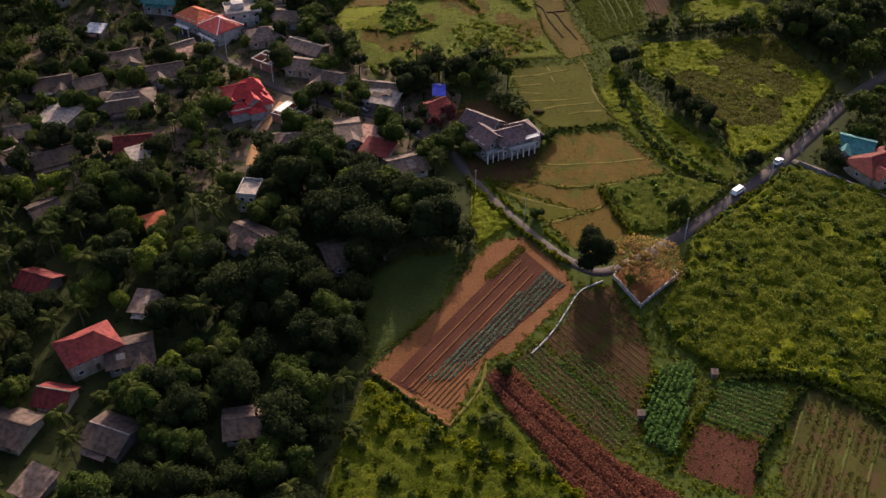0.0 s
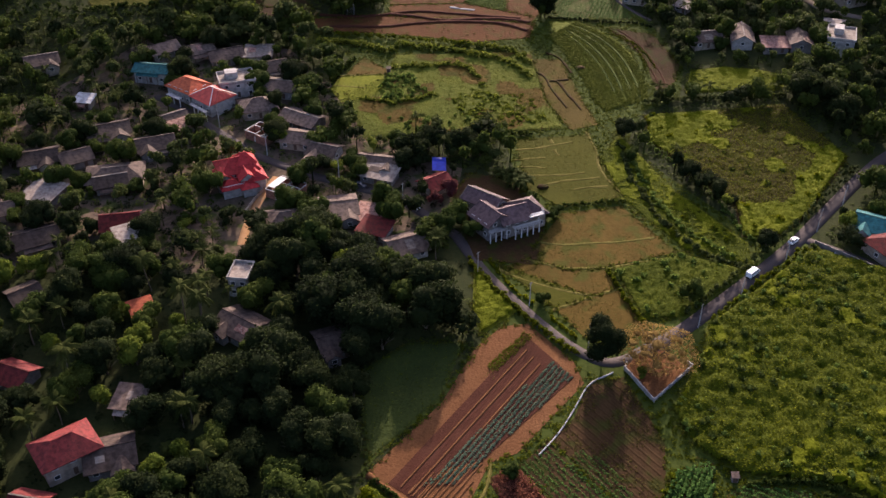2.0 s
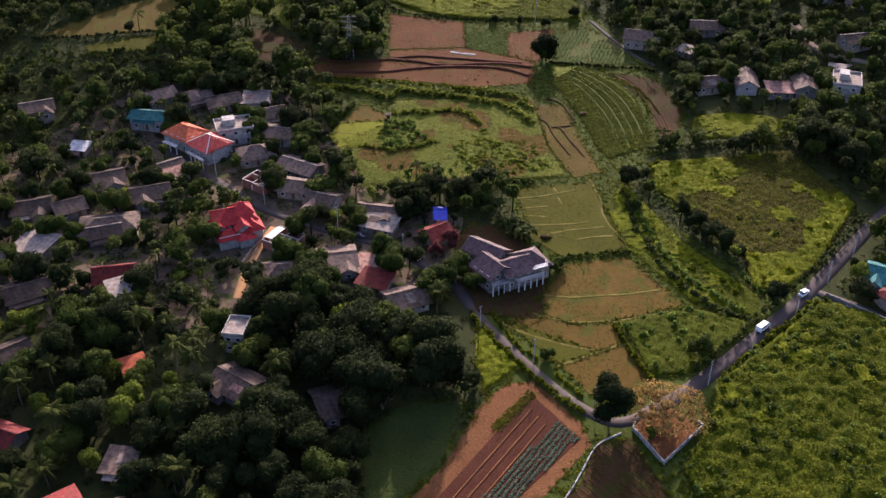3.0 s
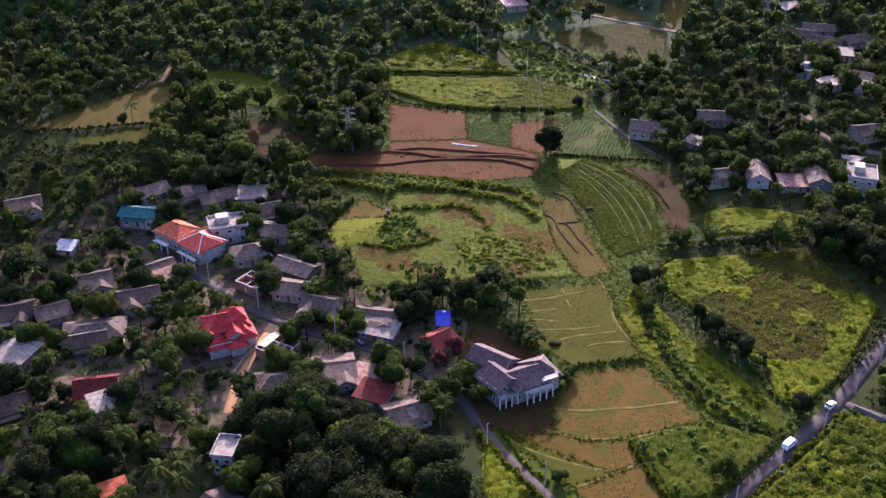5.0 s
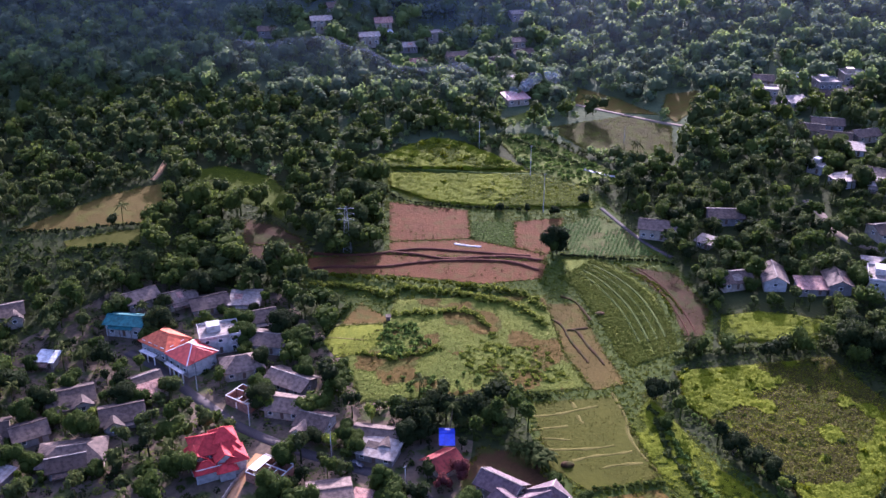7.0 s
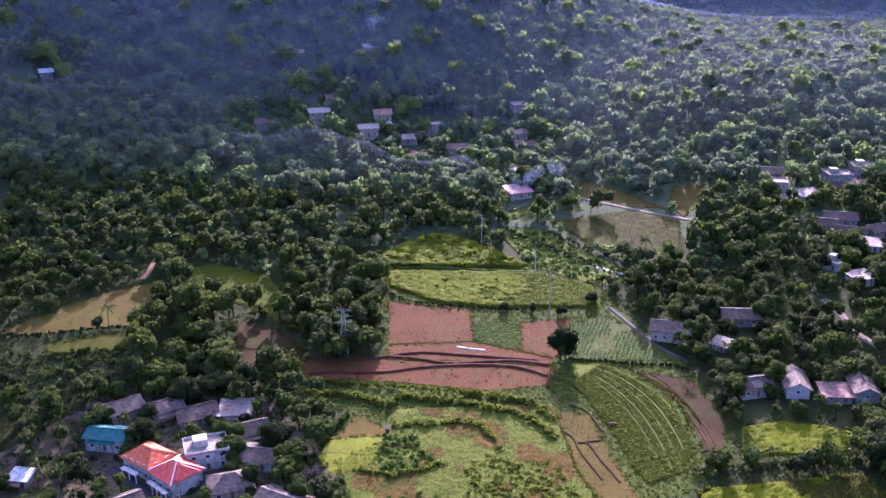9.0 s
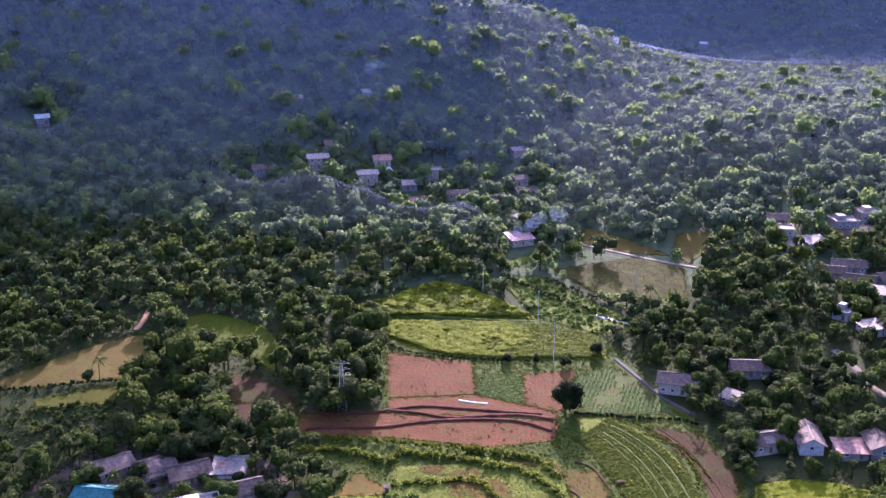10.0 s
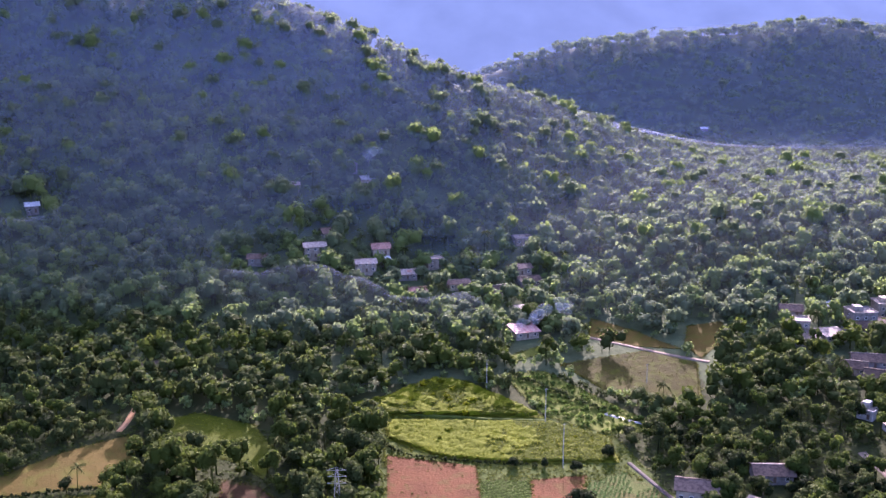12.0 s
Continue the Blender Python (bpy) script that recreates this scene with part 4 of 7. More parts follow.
            bm.faces.new((low[i], low[(i + 1) % 4], eave[(i + 1) % 4], eave[i]))
        for f in ((eave[0], eave[1], b, a), (eave[1], eave[2], b), (eave[2], eave[3], a, b), (eave[3], eave[0], a)):
            bm.faces.new(f)
    elif style == "shed":
        prism(bm, [(-l, -w, wall - 0.1), (l, -w, wall - 0.1), (l, w, wall + rise), (-l, w, wall + rise)], thick)
    else:
        box(bm, -L / 2 - 0.3, L / 2 + 0.3, -W / 2 - 0.3, W / 2 + 0.3, wall, wall + 0.2)
    return bm


def wall_shape(style, L, W, wall, rise):
    bm = bmesh.new()
    box(bm, -L / 2, L / 2, -W / 2, W / 2, -2.0, wall)
    if style == "gable":
        for s in (-1, 1):
            x0, x1 = s * (L / 2 - 0.2), s * L / 2
            pts = [(x0, -W / 2, wall - 0.02), (x0, W / 2, wall - 0.02), (x0, 0, wall + rise - 0.05)]
            a = [bm.verts.new(p) for p in pts]
            b = [bm.verts.new((x1, p[1], p[2])) for p in pts]
            bm.faces.new(a[::-1])
            bm.faces.new(b)
            for i in range(3):
                bm.faces.new((a[i], a[(i + 1) % 3], b[(i + 1) % 3], b[i]))
    if style == "shed":
        bmesh.ops.translate(bm, vec=(0, 0, rise * 0.88), verts=[v for v in bm.verts if v.co.z > wall - 0.1 and v.co.y > 0])
        bmesh.ops.translate(bm, vec=(0, 0, -0.12), verts=[v for v in bm.verts if v.co.z > wall - 0.1 and v.co.y < 0])
    return bm


def house(x, y, yaw, L, W, wall, rise, style, roof, wall_mat=None):
    """A village house on its plinth."""
    wall = wall - 0.3
    L, W = L + 0.6, W + 0.4
    c, s = math.cos(radians(yaw)), math.sin(radians(yaw))
    z = max(float(land(x + c * a - s * b, y + s * a + c * b)) for a, b in ((L / 2, 0), (-L / 2, 0), (0, 0)))
    r = random.Random(int(x * 7 + y * 13))
    wall_mat = wall_mat or r.choice(["wall_cream", "wall_grey", "wall_grey"] if y > 480 or roof in ("dark", "rust", "maroon") else ["wall", "wall", "wall_cream", "wall_grey"])
    thing = new("house")
    thing.matrix_basis = pose(x, y, z, 0, 0, yaw)
    paint = {"wall": "whitewashed", "wall_cream": "cream", "wall_grey": "bare cement"}[wall_mat]
    tall = "two-storey" if wall > 4.4 else "low"
    shape = {"gable": "gabled", "hip": "hipped", "shed": "lean-to", "flat": "flat"}[style]
    tagged(thing, f"{tall} {paint} house with {shape} {WORDS[roof]} roof", "house", "village houses")
    part("wall", wall_shape(style, L, W, wall, rise), M[wall_mat], thing)
    part("roof", roof_shape(style, L, W, wall, rise), M["roof_" + roof], thing, WORDS[roof] + " roof")
    if style == "flat":
        bm = bmesh.new()
        for a in (-1, 1):
            box(bm, -L / 2 - 0.3, L / 2 + 0.3, a * (W / 2 + 0.2) - 0.1, a * (W / 2 + 0.2) + 0.1, wall + 0.2, wall + 0.9)
            box(bm, a * (L / 2 + 0.2) - 0.1, a * (L / 2 + 0.2) + 0.1, -W / 2 - 0.1, W / 2 + 0.1, wall + 0.2, wall + 0.898)
        part("parapet", bm, M[wall_mat], thing)
        if r.random() < 0.6:
            bm = bmesh.new()
            box(bm, -L * 0.3, L * 0.05, -W * 0.1, W * 0.3, wall + 0.2, wall + 2.4)
            part("stair_tower", bm, M[wall_mat], thing)
    elif style in ("gable", "hip"):
        bm = bmesh.new()
        e = L / 2 + 0.85 if style == "gable" else max(L / 2 - W * 0.42, 0.6)
        box(bm, -e, e, -0.2, 0.2, wall + rise + 0.06, wall + rise + 0.24)
        part("ridge_cap", bm, M["roof_pale" if r.random() < 0.35 else "roof_" + roof], thing)
    if style in ("gable", "shed") and r.random() < 0.45 and y < 480:
        d = r.uniform(1.8, 2.6)
        bm = bmesh.new()
        prism(bm, [(-L * 0.4, -W / 2 - d, wall - 0.95), (L * 0.3, -W / 2 - d, wall - 0.95), (L * 0.3, -W / 2 - 0.02, wall - 0.4), (-L * 0.4, -W / 2 - 0.02, wall - 0.4)], 0.1)
        part("veranda_roof", bm, M["roof_" + r.choice([roof, "rust", "grey", "pale"])], thing)
        for px in (-L * 0.37, -L * 0.05, L * 0.27):
            bm = bmesh.new()
            box(bm, px - 0.08, px + 0.08, -W / 2 - d + 0.15, -W / 2 - d + 0.31, -1.0, wall - 0.9)
            part("post", bm, M["timber"], thing)
    if style in ("gable", "hip") and L > 7.5 and y < 360 and r.random() < 0.4:
        ex, el = r.choice((-0.24, 0.24)) * L, r.uniform(3.0, 4.2)
        m = pose(ex, -W / 2 - el / 2 + 1.2, 0, 0, 0, 90)
        for nm, bm, material in (("porch_wall", wall_shape("gable", el, L * 0.42, wall - 0.25, rise * 0.75), M[wall_mat]), ("porch_roof", roof_shape("gable", el, L * 0.42, wall - 0.25, rise * 0.75, 0.6), M["roof_" + roof])):
            bmesh.ops.transform(bm, matrix=m, verts=bm.verts)
            part(nm, bm, material, thing)
        opening(thing, "window", ex, -W / 2 - el + 1.2, 1.4, 0)
    sides = [(-1, 0) if c > 0 else (1, 180)]
    n = max(2, int(L / 3.2))
    for floor_z in ([1.5] if wall < 4.4 else [1.5, 4.4]):
        for sy, turn in sides:
            for i in range(n):
                px = -L / 2 + L * (i + 0.5) / n
                if i == n // 2 and floor_z < 2:
                    opening(thing, "door", px, sy * W / 2, 0.0, turn)
                else:
                    opening(thing, "window", px, sy * W / 2, floor_z, turn)
        sx, turn = (1, 90) if s < 0 else (-1, -90)
        if wall > 2.9:
            opening(thing, "window", sx * L / 2, 0, floor_z, turn)
    # odd patches of newer or older sheet
    if style in ("gable", "shed") and roof in ("grey", "pale", "rust", "dark") and r.random() < 0.4:
        bm = bmesh.new()
        if style == "gable":
            k0, k1, sgn = r.uniform(0.15, 0.4), r.uniform(0.6, 0.95), r.choice((-1, 1))
            a = r.uniform(-0.45, 0.1) * L
            slope = lambda k: (sgn * k * W / 2, wall + rise * (1 - k) + 0.17)
        else:
            k0, k1 = -0.3, 0.5
            a = r.uniform(-0.45, 0.1) * L
            slope = lambda k: (k * W / 2, wall - 0.1 + (rise + 0.1) * (k * W / 2 + W / 2 + 0.85) / (W + 1.7) + 0.18)
        b = a + r.uniform(0.2, 0.4) * L
        (y0, z0), (y1, z1) = slope(k0), slope(k1)
        prism(bm, [(a, y0, z0), (b, y0, z0), (b, y1, z1), (a, y1, z1)], 0.05)
        part("roof_patch", bm, M["roof_" + r.choice(["grey", "rust", "pale", "dark"])], thing)
    HOUSES.append((x, y, yaw, L, W))
    return thing


# roofs below y 200 take darker colours to paint the shade over them
house(-84.8, 172.7, 37, 11.7, 9, 5.5, 2.6, "hip", "maroon")
house(-75.3, 172.9, 18, 9.5, 9, 3, 1.8, "gable", "dark")
house(-104.8, 197.4, -22, 7.7, 7, 3, 2, "gable", "maroon")
house(-88.9, 158.9, -12, 6.5, 6, 3, 2, "gable", "maroon")
house(-96.3, 149.9, -18, 8.8, 9, 3, 1.8, "gable", "dark")
house(-73.4, 147.9, -22, 8.5, 9, 3, 1.6, "gable", "dark")
house(-44.8, 151.2, 10, 6.8, 8, 3, 1.4, "gable", "grey")
house(-86.4, 134.7, -25, 5.4, 6, 2.6, 1, "shed", "grey")
house(-52.3, 215.1, -35, 10.4, 9, 3.2, 1.8, "gable", "grey")
house(-54.9, 232.8, -7, 4.5, 7, 6, 0.6, "flat", "pale")
house(-46.5, 260.8, 13, 11.4, 10, 3.2, 2.4, "hip", "grey")
house(-31.5, 267.3, 11, 9.5, 10, 3.4, 1.4, "gable", "grey")
house(-11, 249.2, 23, 9.5, 9, 3, 2, "gable", "grey")
house(-20.4, 292, -12, 12.7, 7, 3, 1.6, "gable", "grey")
house(-20.2, 285.7, -20, 10, 6, 2.8, 1.2, "shed", "pale")
house(-48, 318.4, -30, 12.6, 8, 3.2, 1.6, "gable", "grey")
house(-47.7, 306.4, -13, 10.1, 8, 3.2, 1.6, "gable", "grey")
house(-38.5, 298.4, -21, 8, 8, 3.2, 1.8, "gable", "grey")
house(-57.3, 340.5, -11, 13, 9, 3.4, 1.6, "gable", "grey")
house(-64.2, 326.9, 18, 10.9, 9, 3.4, 2.4, "hip", "grey")
house(-20.9, 263.9, -15, 9.2, 7, 2.6, 1, "shed", "rust")
house(-20, 257.5, -23, 7.6, 6, 2.6, 1, "shed", "red")
house(-102.8, 284.8, 12, 16, 10, 3.2, 2, "hip", "grey")
house(-103.4, 281.3, 18, 8.5, 7, 3, 1.6, "gable", "dark")
house(-94.3, 302.5, 21, 10.6, 9, 3.2, 2, "gable", "dark")
house(-111.8, 310.7, 23, 11.8, 9, 3.2, 1.8, "gable", "dark")
house(-130, 294.7, 16, 10.4, 9, 3, 1.8, "gable", "dark")
house(-118.3, 294.8, 31, 8.1, 8, 3, 1.8, "gable", "dark")
house(-122.1, 274.6, -20, 9.2, 9, 3, 0.8, "shed", "pale")
house(-94.7, 259.4, 11, 9.5, 8, 3.4, 2.4, "gable", "red")
house(-90.2, 251.8, 29, 6.2, 6, 4.5, 0.8, "shed", "pale")
house(-133.2, 266, 23, 8, 8, 3, 1.6, "gable", "grey")
house(-117.5, 252.5, 30, 10.7, 9, 3, 1.8, "gable", "dark")
house(-112.2, 226.9, 40, 6.5, 8, 3, 1.8, "gable", "dark")
house(-131, 253, 42, 4.5, 7, 3, 1.4, "gable", "grey")
house(-79.6, 221.5, 29, 4.5, 5, 2.6, 1, "shed", "orange")
house(-4.7, 234.3, -17, 4.5, 6, 2.8, 1.2, "shed", "teal")
house(-2.6, 280.6, 39, 6.9, 7, 2.8, 2, "gable", "red")
house(-28.1, 209.4, 23, 7.1, 9, 3, 1.6, "gable", "dark")
house(-74.9, 189.6, -8, 5.7, 6, 2.6, 1, "shed", "grey")
house(-91.7, 319.2, 36, 6.8, 6, 3, 1.4, "gable", "grey")
house(-88.8, 314.2, 38, 6.9, 5, 2.6, 1, "shed", "rust")
house(-105, 349, -9, 11.5, 7, 4.5, 1.4, "gable", "teal")
house(-105.3, 364.6, 38, 9.9, 8, 3, 1.8, "gable", "grey")
house(-92.4, 365.7, 33, 9.2, 8, 3, 1.8, "gable", "grey")
house(-81.6, 363.3, 24, 11.2, 9, 3, 1.8, "gable", "dark")
house(-69.3, 365, 2, 8.7, 8, 3.2, 0.8, "shed", "pale")
house(-63.3, 353.8, 23, 9.9, 8, 3.4, 2, "gable", "grey")
house(-73.8, 341, 18, 11.6, 9, 5.8, 0.6, "flat", "pale")
house(-125.3, 330.9, -9, 4.7, 4, 3, 0.8, "shed", "white")
house(-147.8, 355.8, 24, 10.2, 9, 3, 1.8, "gable", "dark")
house(125.7, 258.1, -28, 8.8, 9, 4, 2, "gable", "teal")
house(129.4, 249.1, 27, 14.7, 10, 4, 2.4, "hip", "red")
house(101.0, 377.5, 10, 10.0, 9, 3.2, 2, "gable", "dark")
house(115.2, 377.3, 81, 12.0, 7, 3.2, 2, "gable", "grey")
house(126.2, 370.4, -4, 8.5, 7, 2.6, 0.9, "shed", "rust")
house(135.5, 371.0, 83, 10.0, 7, 3.2, 1.8, "gable", "grey")
house(149.7, 367.9, -19, 9, 12, 6, 0.6, "flat", "pale")
house(151, 378, -15, 6.7, 9, 3.4, 0.8, "shed", "pale")
house(82.1, 416, -16, 12.7, 9, 4.5, 2, "gable", "grey")
house(110.4, 425.5, -5, 12.1, 9, 3.2, 1.8, "gable", "dark")
house(98.6, 406.4, -42, 4.9, 5, 2.6, 0.8, "shed", "pale")
house(179.5, 477.4, -15, 8.1, 8, 3, 0.9, "shed", "pale")
house(159.4, 462.3, -47, 6.4, 8, 3.2, 0.6, "flat", "pale")
house(164, 446.8, -84, 8.5, 7, 3, 0.8, "shed", "pale")
house(177.3, 451.1, -31, 10.5, 9, 3.4, 1.8, "gable", "grey")
house(177, 438.6, -33, 7.8, 8, 3.4, 1, "shed", "pale")
house(163.9, 401.7, 13, 9.6, 9, 3.2, 1.8, "gable", "dark")
house(161.8, 541.1, -13, 6, 8, 6, 0.5, "flat", "pale")
house(160.9, 530.6, -21, 8.9, 9, 3.2, 0.8, "shed", "pale")
house(184.6, 563.0, -18, 4.5, 6, 3, 0.8, "shed", "white")
house(171.9, 530.9, 11, 9.4, 8, 3.2, 1, "shed", "pale")
house(191.2, 546.5, 2, 10.5, 10, 6.5, 0.5, "flat", "pale")
house(207.9, 556.5, -3, 10.5, 10, 6.5, 0.5, "flat", "pale")
house(203, 543.6, -3, 10.3, 9, 3.4, 1.2, "gable", "grey")
house(168.5, 499.8, -20, 10, 8, 3.2, 1.8, "gable", "dark")
house(176.6, 489.7, -25, 12, 8, 3.2, 1.8, "gable", "dark")
house(189.9, 491.3, 15, 11, 8, 3.2, 1.8, "gable", "dark")
house(164.0, 561.0, -10, 9, 8, 3.2, 1.8, "gable", "grey")
house(186.8, 538.8, -5, 11, 8, 3.2, 1.8, "gable", "dark")
house(177.8, 505.2, -12, 12.9, 9, 3.2, 1.8, "gable", "dark")
house(36.7, 555.5, 17, 10.5, 10, 3.2, 1, "shed", "pinkish")
house(39.5, 579.0, 16, 6.9, 7, 3.2, 1, "shed", "pale")
house(-68.7, 628.0, 13, 10.5, 9, 6, 1.6, "gable", "pale")
house(-96.8, 614.0, 6, 8.6, 8, 3.2, 1.4, "gable", "grey")
house(-62.7, 649.5, 22, 8, 8, 4, 2, "gable", "grey")
house(-41.3, 623.0, 11, 9.7, 9, 5, 1.4, "gable", "pale")
house(-34.3, 644.5, 11, 8.6, 8, 4, 2, "gable", "rust")
house(-31.5, 635.5, 18, 4.6, 5, 3, 1, "shed", "white")
house(-19.5, 624.0, 9, 9.4, 8, 3.2, 1.6, "gable", "pale")
house(-4.9, 638.5, 17, 8.6, 7, 5, 0.8, "flat", "pale")
house(7.4, 613.0, 11, 10.5, 9, 3.2, 1.2, "gable", "grey")
house(41.5, 633.5, 18, 10.5, 8, 4, 1.4, "gable", "grey")
house(44.8, 618.5, 19, 10.5, 8, 3.2, 1.6, "gable", "dark")
house(25.9, 604.5, 18, 10.5, 7, 3.2, 1.6, "gable", "grey")
house(47.1, 674.5, 18, 10.5, 7, 4, 1.2, "gable", "pale")
house(-87.3, 689.5, 12, 6, 7, 4, 1.2, "gable", "pale")
house(-54.9, 720.5, 12, 5.4, 7, 4, 1, "flat", "pale")
house(-44.6, 708.5, 15, 6.4, 7, 4, 1, "shed", "white")
house(-123.5, 504.1, 19, 7.2, 8, 3.2, 1.2, "gable", "grey")
house(-223.9, 647.0, 23, 5.8, 6, 4, 1, "shed", "white")
house(-13.8, 602.0, 11, 8.1, 7, 3.2, 1.4, "gable", "rust")
house(251.1, 1038.5, -9, 5.9, 6, 4, 1, "shed", "white")

# ---- the larger houses ----
def wing(thing, x, y, yaw, L, W, wall, rise, style, roof, wall_mat, cap="trim", windows=True, low=-2.0):
    """One wing of a larger house, in the thing's own axes."""
    m = pose(x, y, 0, 0, 0, yaw)
    for name, bm, material in (("wall", wall_shape(style, L, W, wall, rise), M[wall_mat]), ("roof", roof_shape(style, L, W, wall, rise, 0.8), M["roof_" + roof])):
        bmesh.ops.transform(bm, matrix=m, verts=bm.verts)
        part(name, bm, material, thing)
    bm = bmesh.new()
    if style == "gable":
        box(bm, -L / 2 - 0.8, L / 2 + 0.8, -0.22, 0.22, wall + rise + 0.06, wall + rise + 0.26)
        for s in (-1, 1):
            for e in (-1, 1):
                prism(bm, [(e * (L / 2 + 0.7) - 0.12, s * (W / 2 + 0.8), wall - rise * 0.1), (e * (L / 2 + 0.7) + 0.12, s * (W / 2 + 0.8), wall - rise * 0.1),
                           (e * (L / 2 + 0.7) + 0.12, 0, wall + rise + 0.1), (e * (L / 2 + 0.7) - 0.12, 0, wall + rise + 0.1)], 0.12)
    else:
        r = max(L / 2 - W * 0.42, 0.6)
        box(bm, -r, r, -0.18, 0.18, wall + rise + 0.08, wall + rise + 0.26)
        for sx in (-1, 1):
            for sy in (-1, 1):
                a, b = Vector((sx * r, 0, wall + rise + 0.12)), Vector((sx * (L / 2 + 0.8), sy * (W / 2 + 0.8), wall - rise * 0.12 + 0.1))
                side = Vector((-(b - a).y, (b - a).x, 0)).normalized() * 0.14
                prism(bm, [a - side, a + side, b + side, b - side], 0.1)
    bmesh.ops.transform(bm, matrix=m, verts=bm.verts)
    part("ridge_cap", bm, M[cap], thing)
    if windows:
        n = max(2, int(L / 2.8))
        for z in ((1.5, 4.4) if wall > 4.4 else (1.5,)):
            for i in range(n):
                p = m @ Vector((-L / 2 + L * (i + 0.5) / n, -W / 2, z))
                opening(thing, "window", p.x, p.y, p.z, yaw)
            for k in (-0.22, 0.22):
                p = m @ Vector((L / 2, W * k, z))
                opening(thing, "window", p.x, p.y, p.z, yaw + 90)


def posts(thing, a, b, n, z0, z1, r=0.16, material="trim"):
    for i in range(n):
        k = i / max(1, n - 1)
        x, y = a[0] + (b[0] - a[0]) * k, a[1] + (b[1] - a[1]) * k
        bm = bmesh.new()
        box(bm, x - r, x + r, y - r, y + r, z0, z1)
        part("column", bm, M[material], thing)


def slab(thing, name, corners, z, dz, material):
    bm = bmesh.new()
    prism(bm, [(x, y, z) for x, y in corners], dz)
    part(name, bm, M[material], thing)


def rail(thing, pts, z, material="trim"):
    for (x0, y0), (x1, y1) in zip(pts[:-1], pts[1:]):
        d = math.hypot(x1 - x0, y1 - y0)
        bm = bmesh.new()
        m = pose(x0, y0, z, 0, 0, math.degrees(math.atan2(y1 - y0, x1 - x0)))
        box(bm, 0, d, -0.06, 0.06, 0.85, 1.0, m)
        for i in range(int(d / 0.6) + 1):
            box(bm, min(i * 0.6, d - 0.1), min(i * 0.6, d - 0.1) + 0.1, -0.05, 0.05, 0, 0.85, m)
        part("railing", bm, M[material], thing)


def base_at(name, x, y, label, category="house", dz=0.15):
    thing = new(name)
    thing.location = (x, y, float(land(x, y)) + dz)
    return tagged(thing, label, category)


h = base_at("house", 18, 264, "large two-storey house with dark brown tiled gables and white balconies")
wing(h, -5.7, 4.5, -37, 11, 7, 5.0, 2.1, "gable", "slate", "wall_grey", "roof_pale")
wing(h, -4.3, -4.2, -53, 8.5, 8.5, 4.8, 2.5, "gable", "slate", "wall_grey", "roof_slate")
wing(h, 1.6, -3.6, 25, 8.5, 8.0, 4.9, 2.4, "gable", "slate", "wall_grey", "roof_slate")
wing(h, 6.2, -0.2, 25, 8.5, 9.0, 4.8, 2.8, "hip", "slate", "wall_cream", "roof_pale")
slab(h, "balcony", [(2.6, -9.6), (10.4, -6.0), (9.6, -4.2), (1.8, -7.8)], 2.9, 0.25, "wall")
rail(h, [(2.6, -9.5), (10.3, -5.9), (9.6, -4.4)], 3.15)
posts(h, (2.9, -9.2), (10.0, -5.9), 5, -2, 2.9)
slab(h, "balcony", [(-4.6, -11.6), (0.6, -9.2), (-0.2, -7.2), (-5.4, -9.6)], 2.9, 0.25, "wall")
posts(h, (-4.5, -11.2), (0.4, -8.9), 4, -2, 2.9)
slab(h, "roof_deck", [(7.2, -6.2), (11.4, -4.2), (10.6, -2.4), (6.4, -4.4)], 5.0, 0.2, "trim")
rail(h, [(7.2, -6.1), (11.3, -4.1), (10.6, -2.5)], 5.2)
HOUSES.append((18, 263, 0, 21, 18))

h = base_at("house", -64.5, 284, "two-storey white house with bright scarlet hipped roof and verandas")
wing(h, 0, 1.2, 24, 11.5, 8.8, 5.6, 2.6, "hip", "scarlet", "wall", "roof_scarlet")
wing(h, 2.2, 2.5, 24, 5.0, 5.0, 7.0, 2.2, "hip", "scarlet", "wall", "roof_scarlet", False)
wing(h, -0.8, -6.4, 24, 5.5, 4.4, 3.2, 1.5, "hip", "scarlet", "wall", "roof_scarlet", False)
wing(h, 6.2, -2.2, -66, 6.0, 4.5, 4.4, 1.5, "hip", "scarlet", "wall", "roof_scarlet", False)
wing(h, 3.0, -2.2, 114, 7.0, 4.2, 4.9, 1.6, "gable", "scarlet", "wall", "roof_scarlet", False)
wing(h, -3.8, -3.0, 114, 5.4, 4.0, 4.5, 1.4, "gable", "scarlet", "wall", "roof_scarlet", False)
wing(h, 4.6, -6.2, 24, 4.2, 3.0, 3.0, 1.0, "hip", "scarlet", "wall", "roof_scarlet", False)
slab(h, "balcony", [(-2.6, -9.6), (5.2, -6.1), (4.6, -4.8), (-3.2, -8.2)], 2.7, 0.22, "wall")
rail(h, [(-2.6, -9.4), (5.0, -6.0)], 2.92)
posts(h, (-2.5, -9.3), (4.9, -6.0), 5, -2, 2.7)
HOUSES.append((-64.5, 282.5, 24, 15, 14))

h = base_at("house", -85.5, 334.5, "large white house with orange and scarlet hipped tile roofs")
wing(h, -4.8, 3.6, -36, 11.5, 9.5, 4.6, 2.5, "hip", "orange", "wall", "roof_orange")
wing(h, 5.2, -4.0, -42, 10.5, 10.5, 4.4, 2.8, "hip", "scarlet2", "wall", "trim")
wing(h, 7.5, -6.2, -42, 5.5, 5.5, 5.2, 1.8, "hip", "scarlet2", "wall", "roof_scarlet2", False)
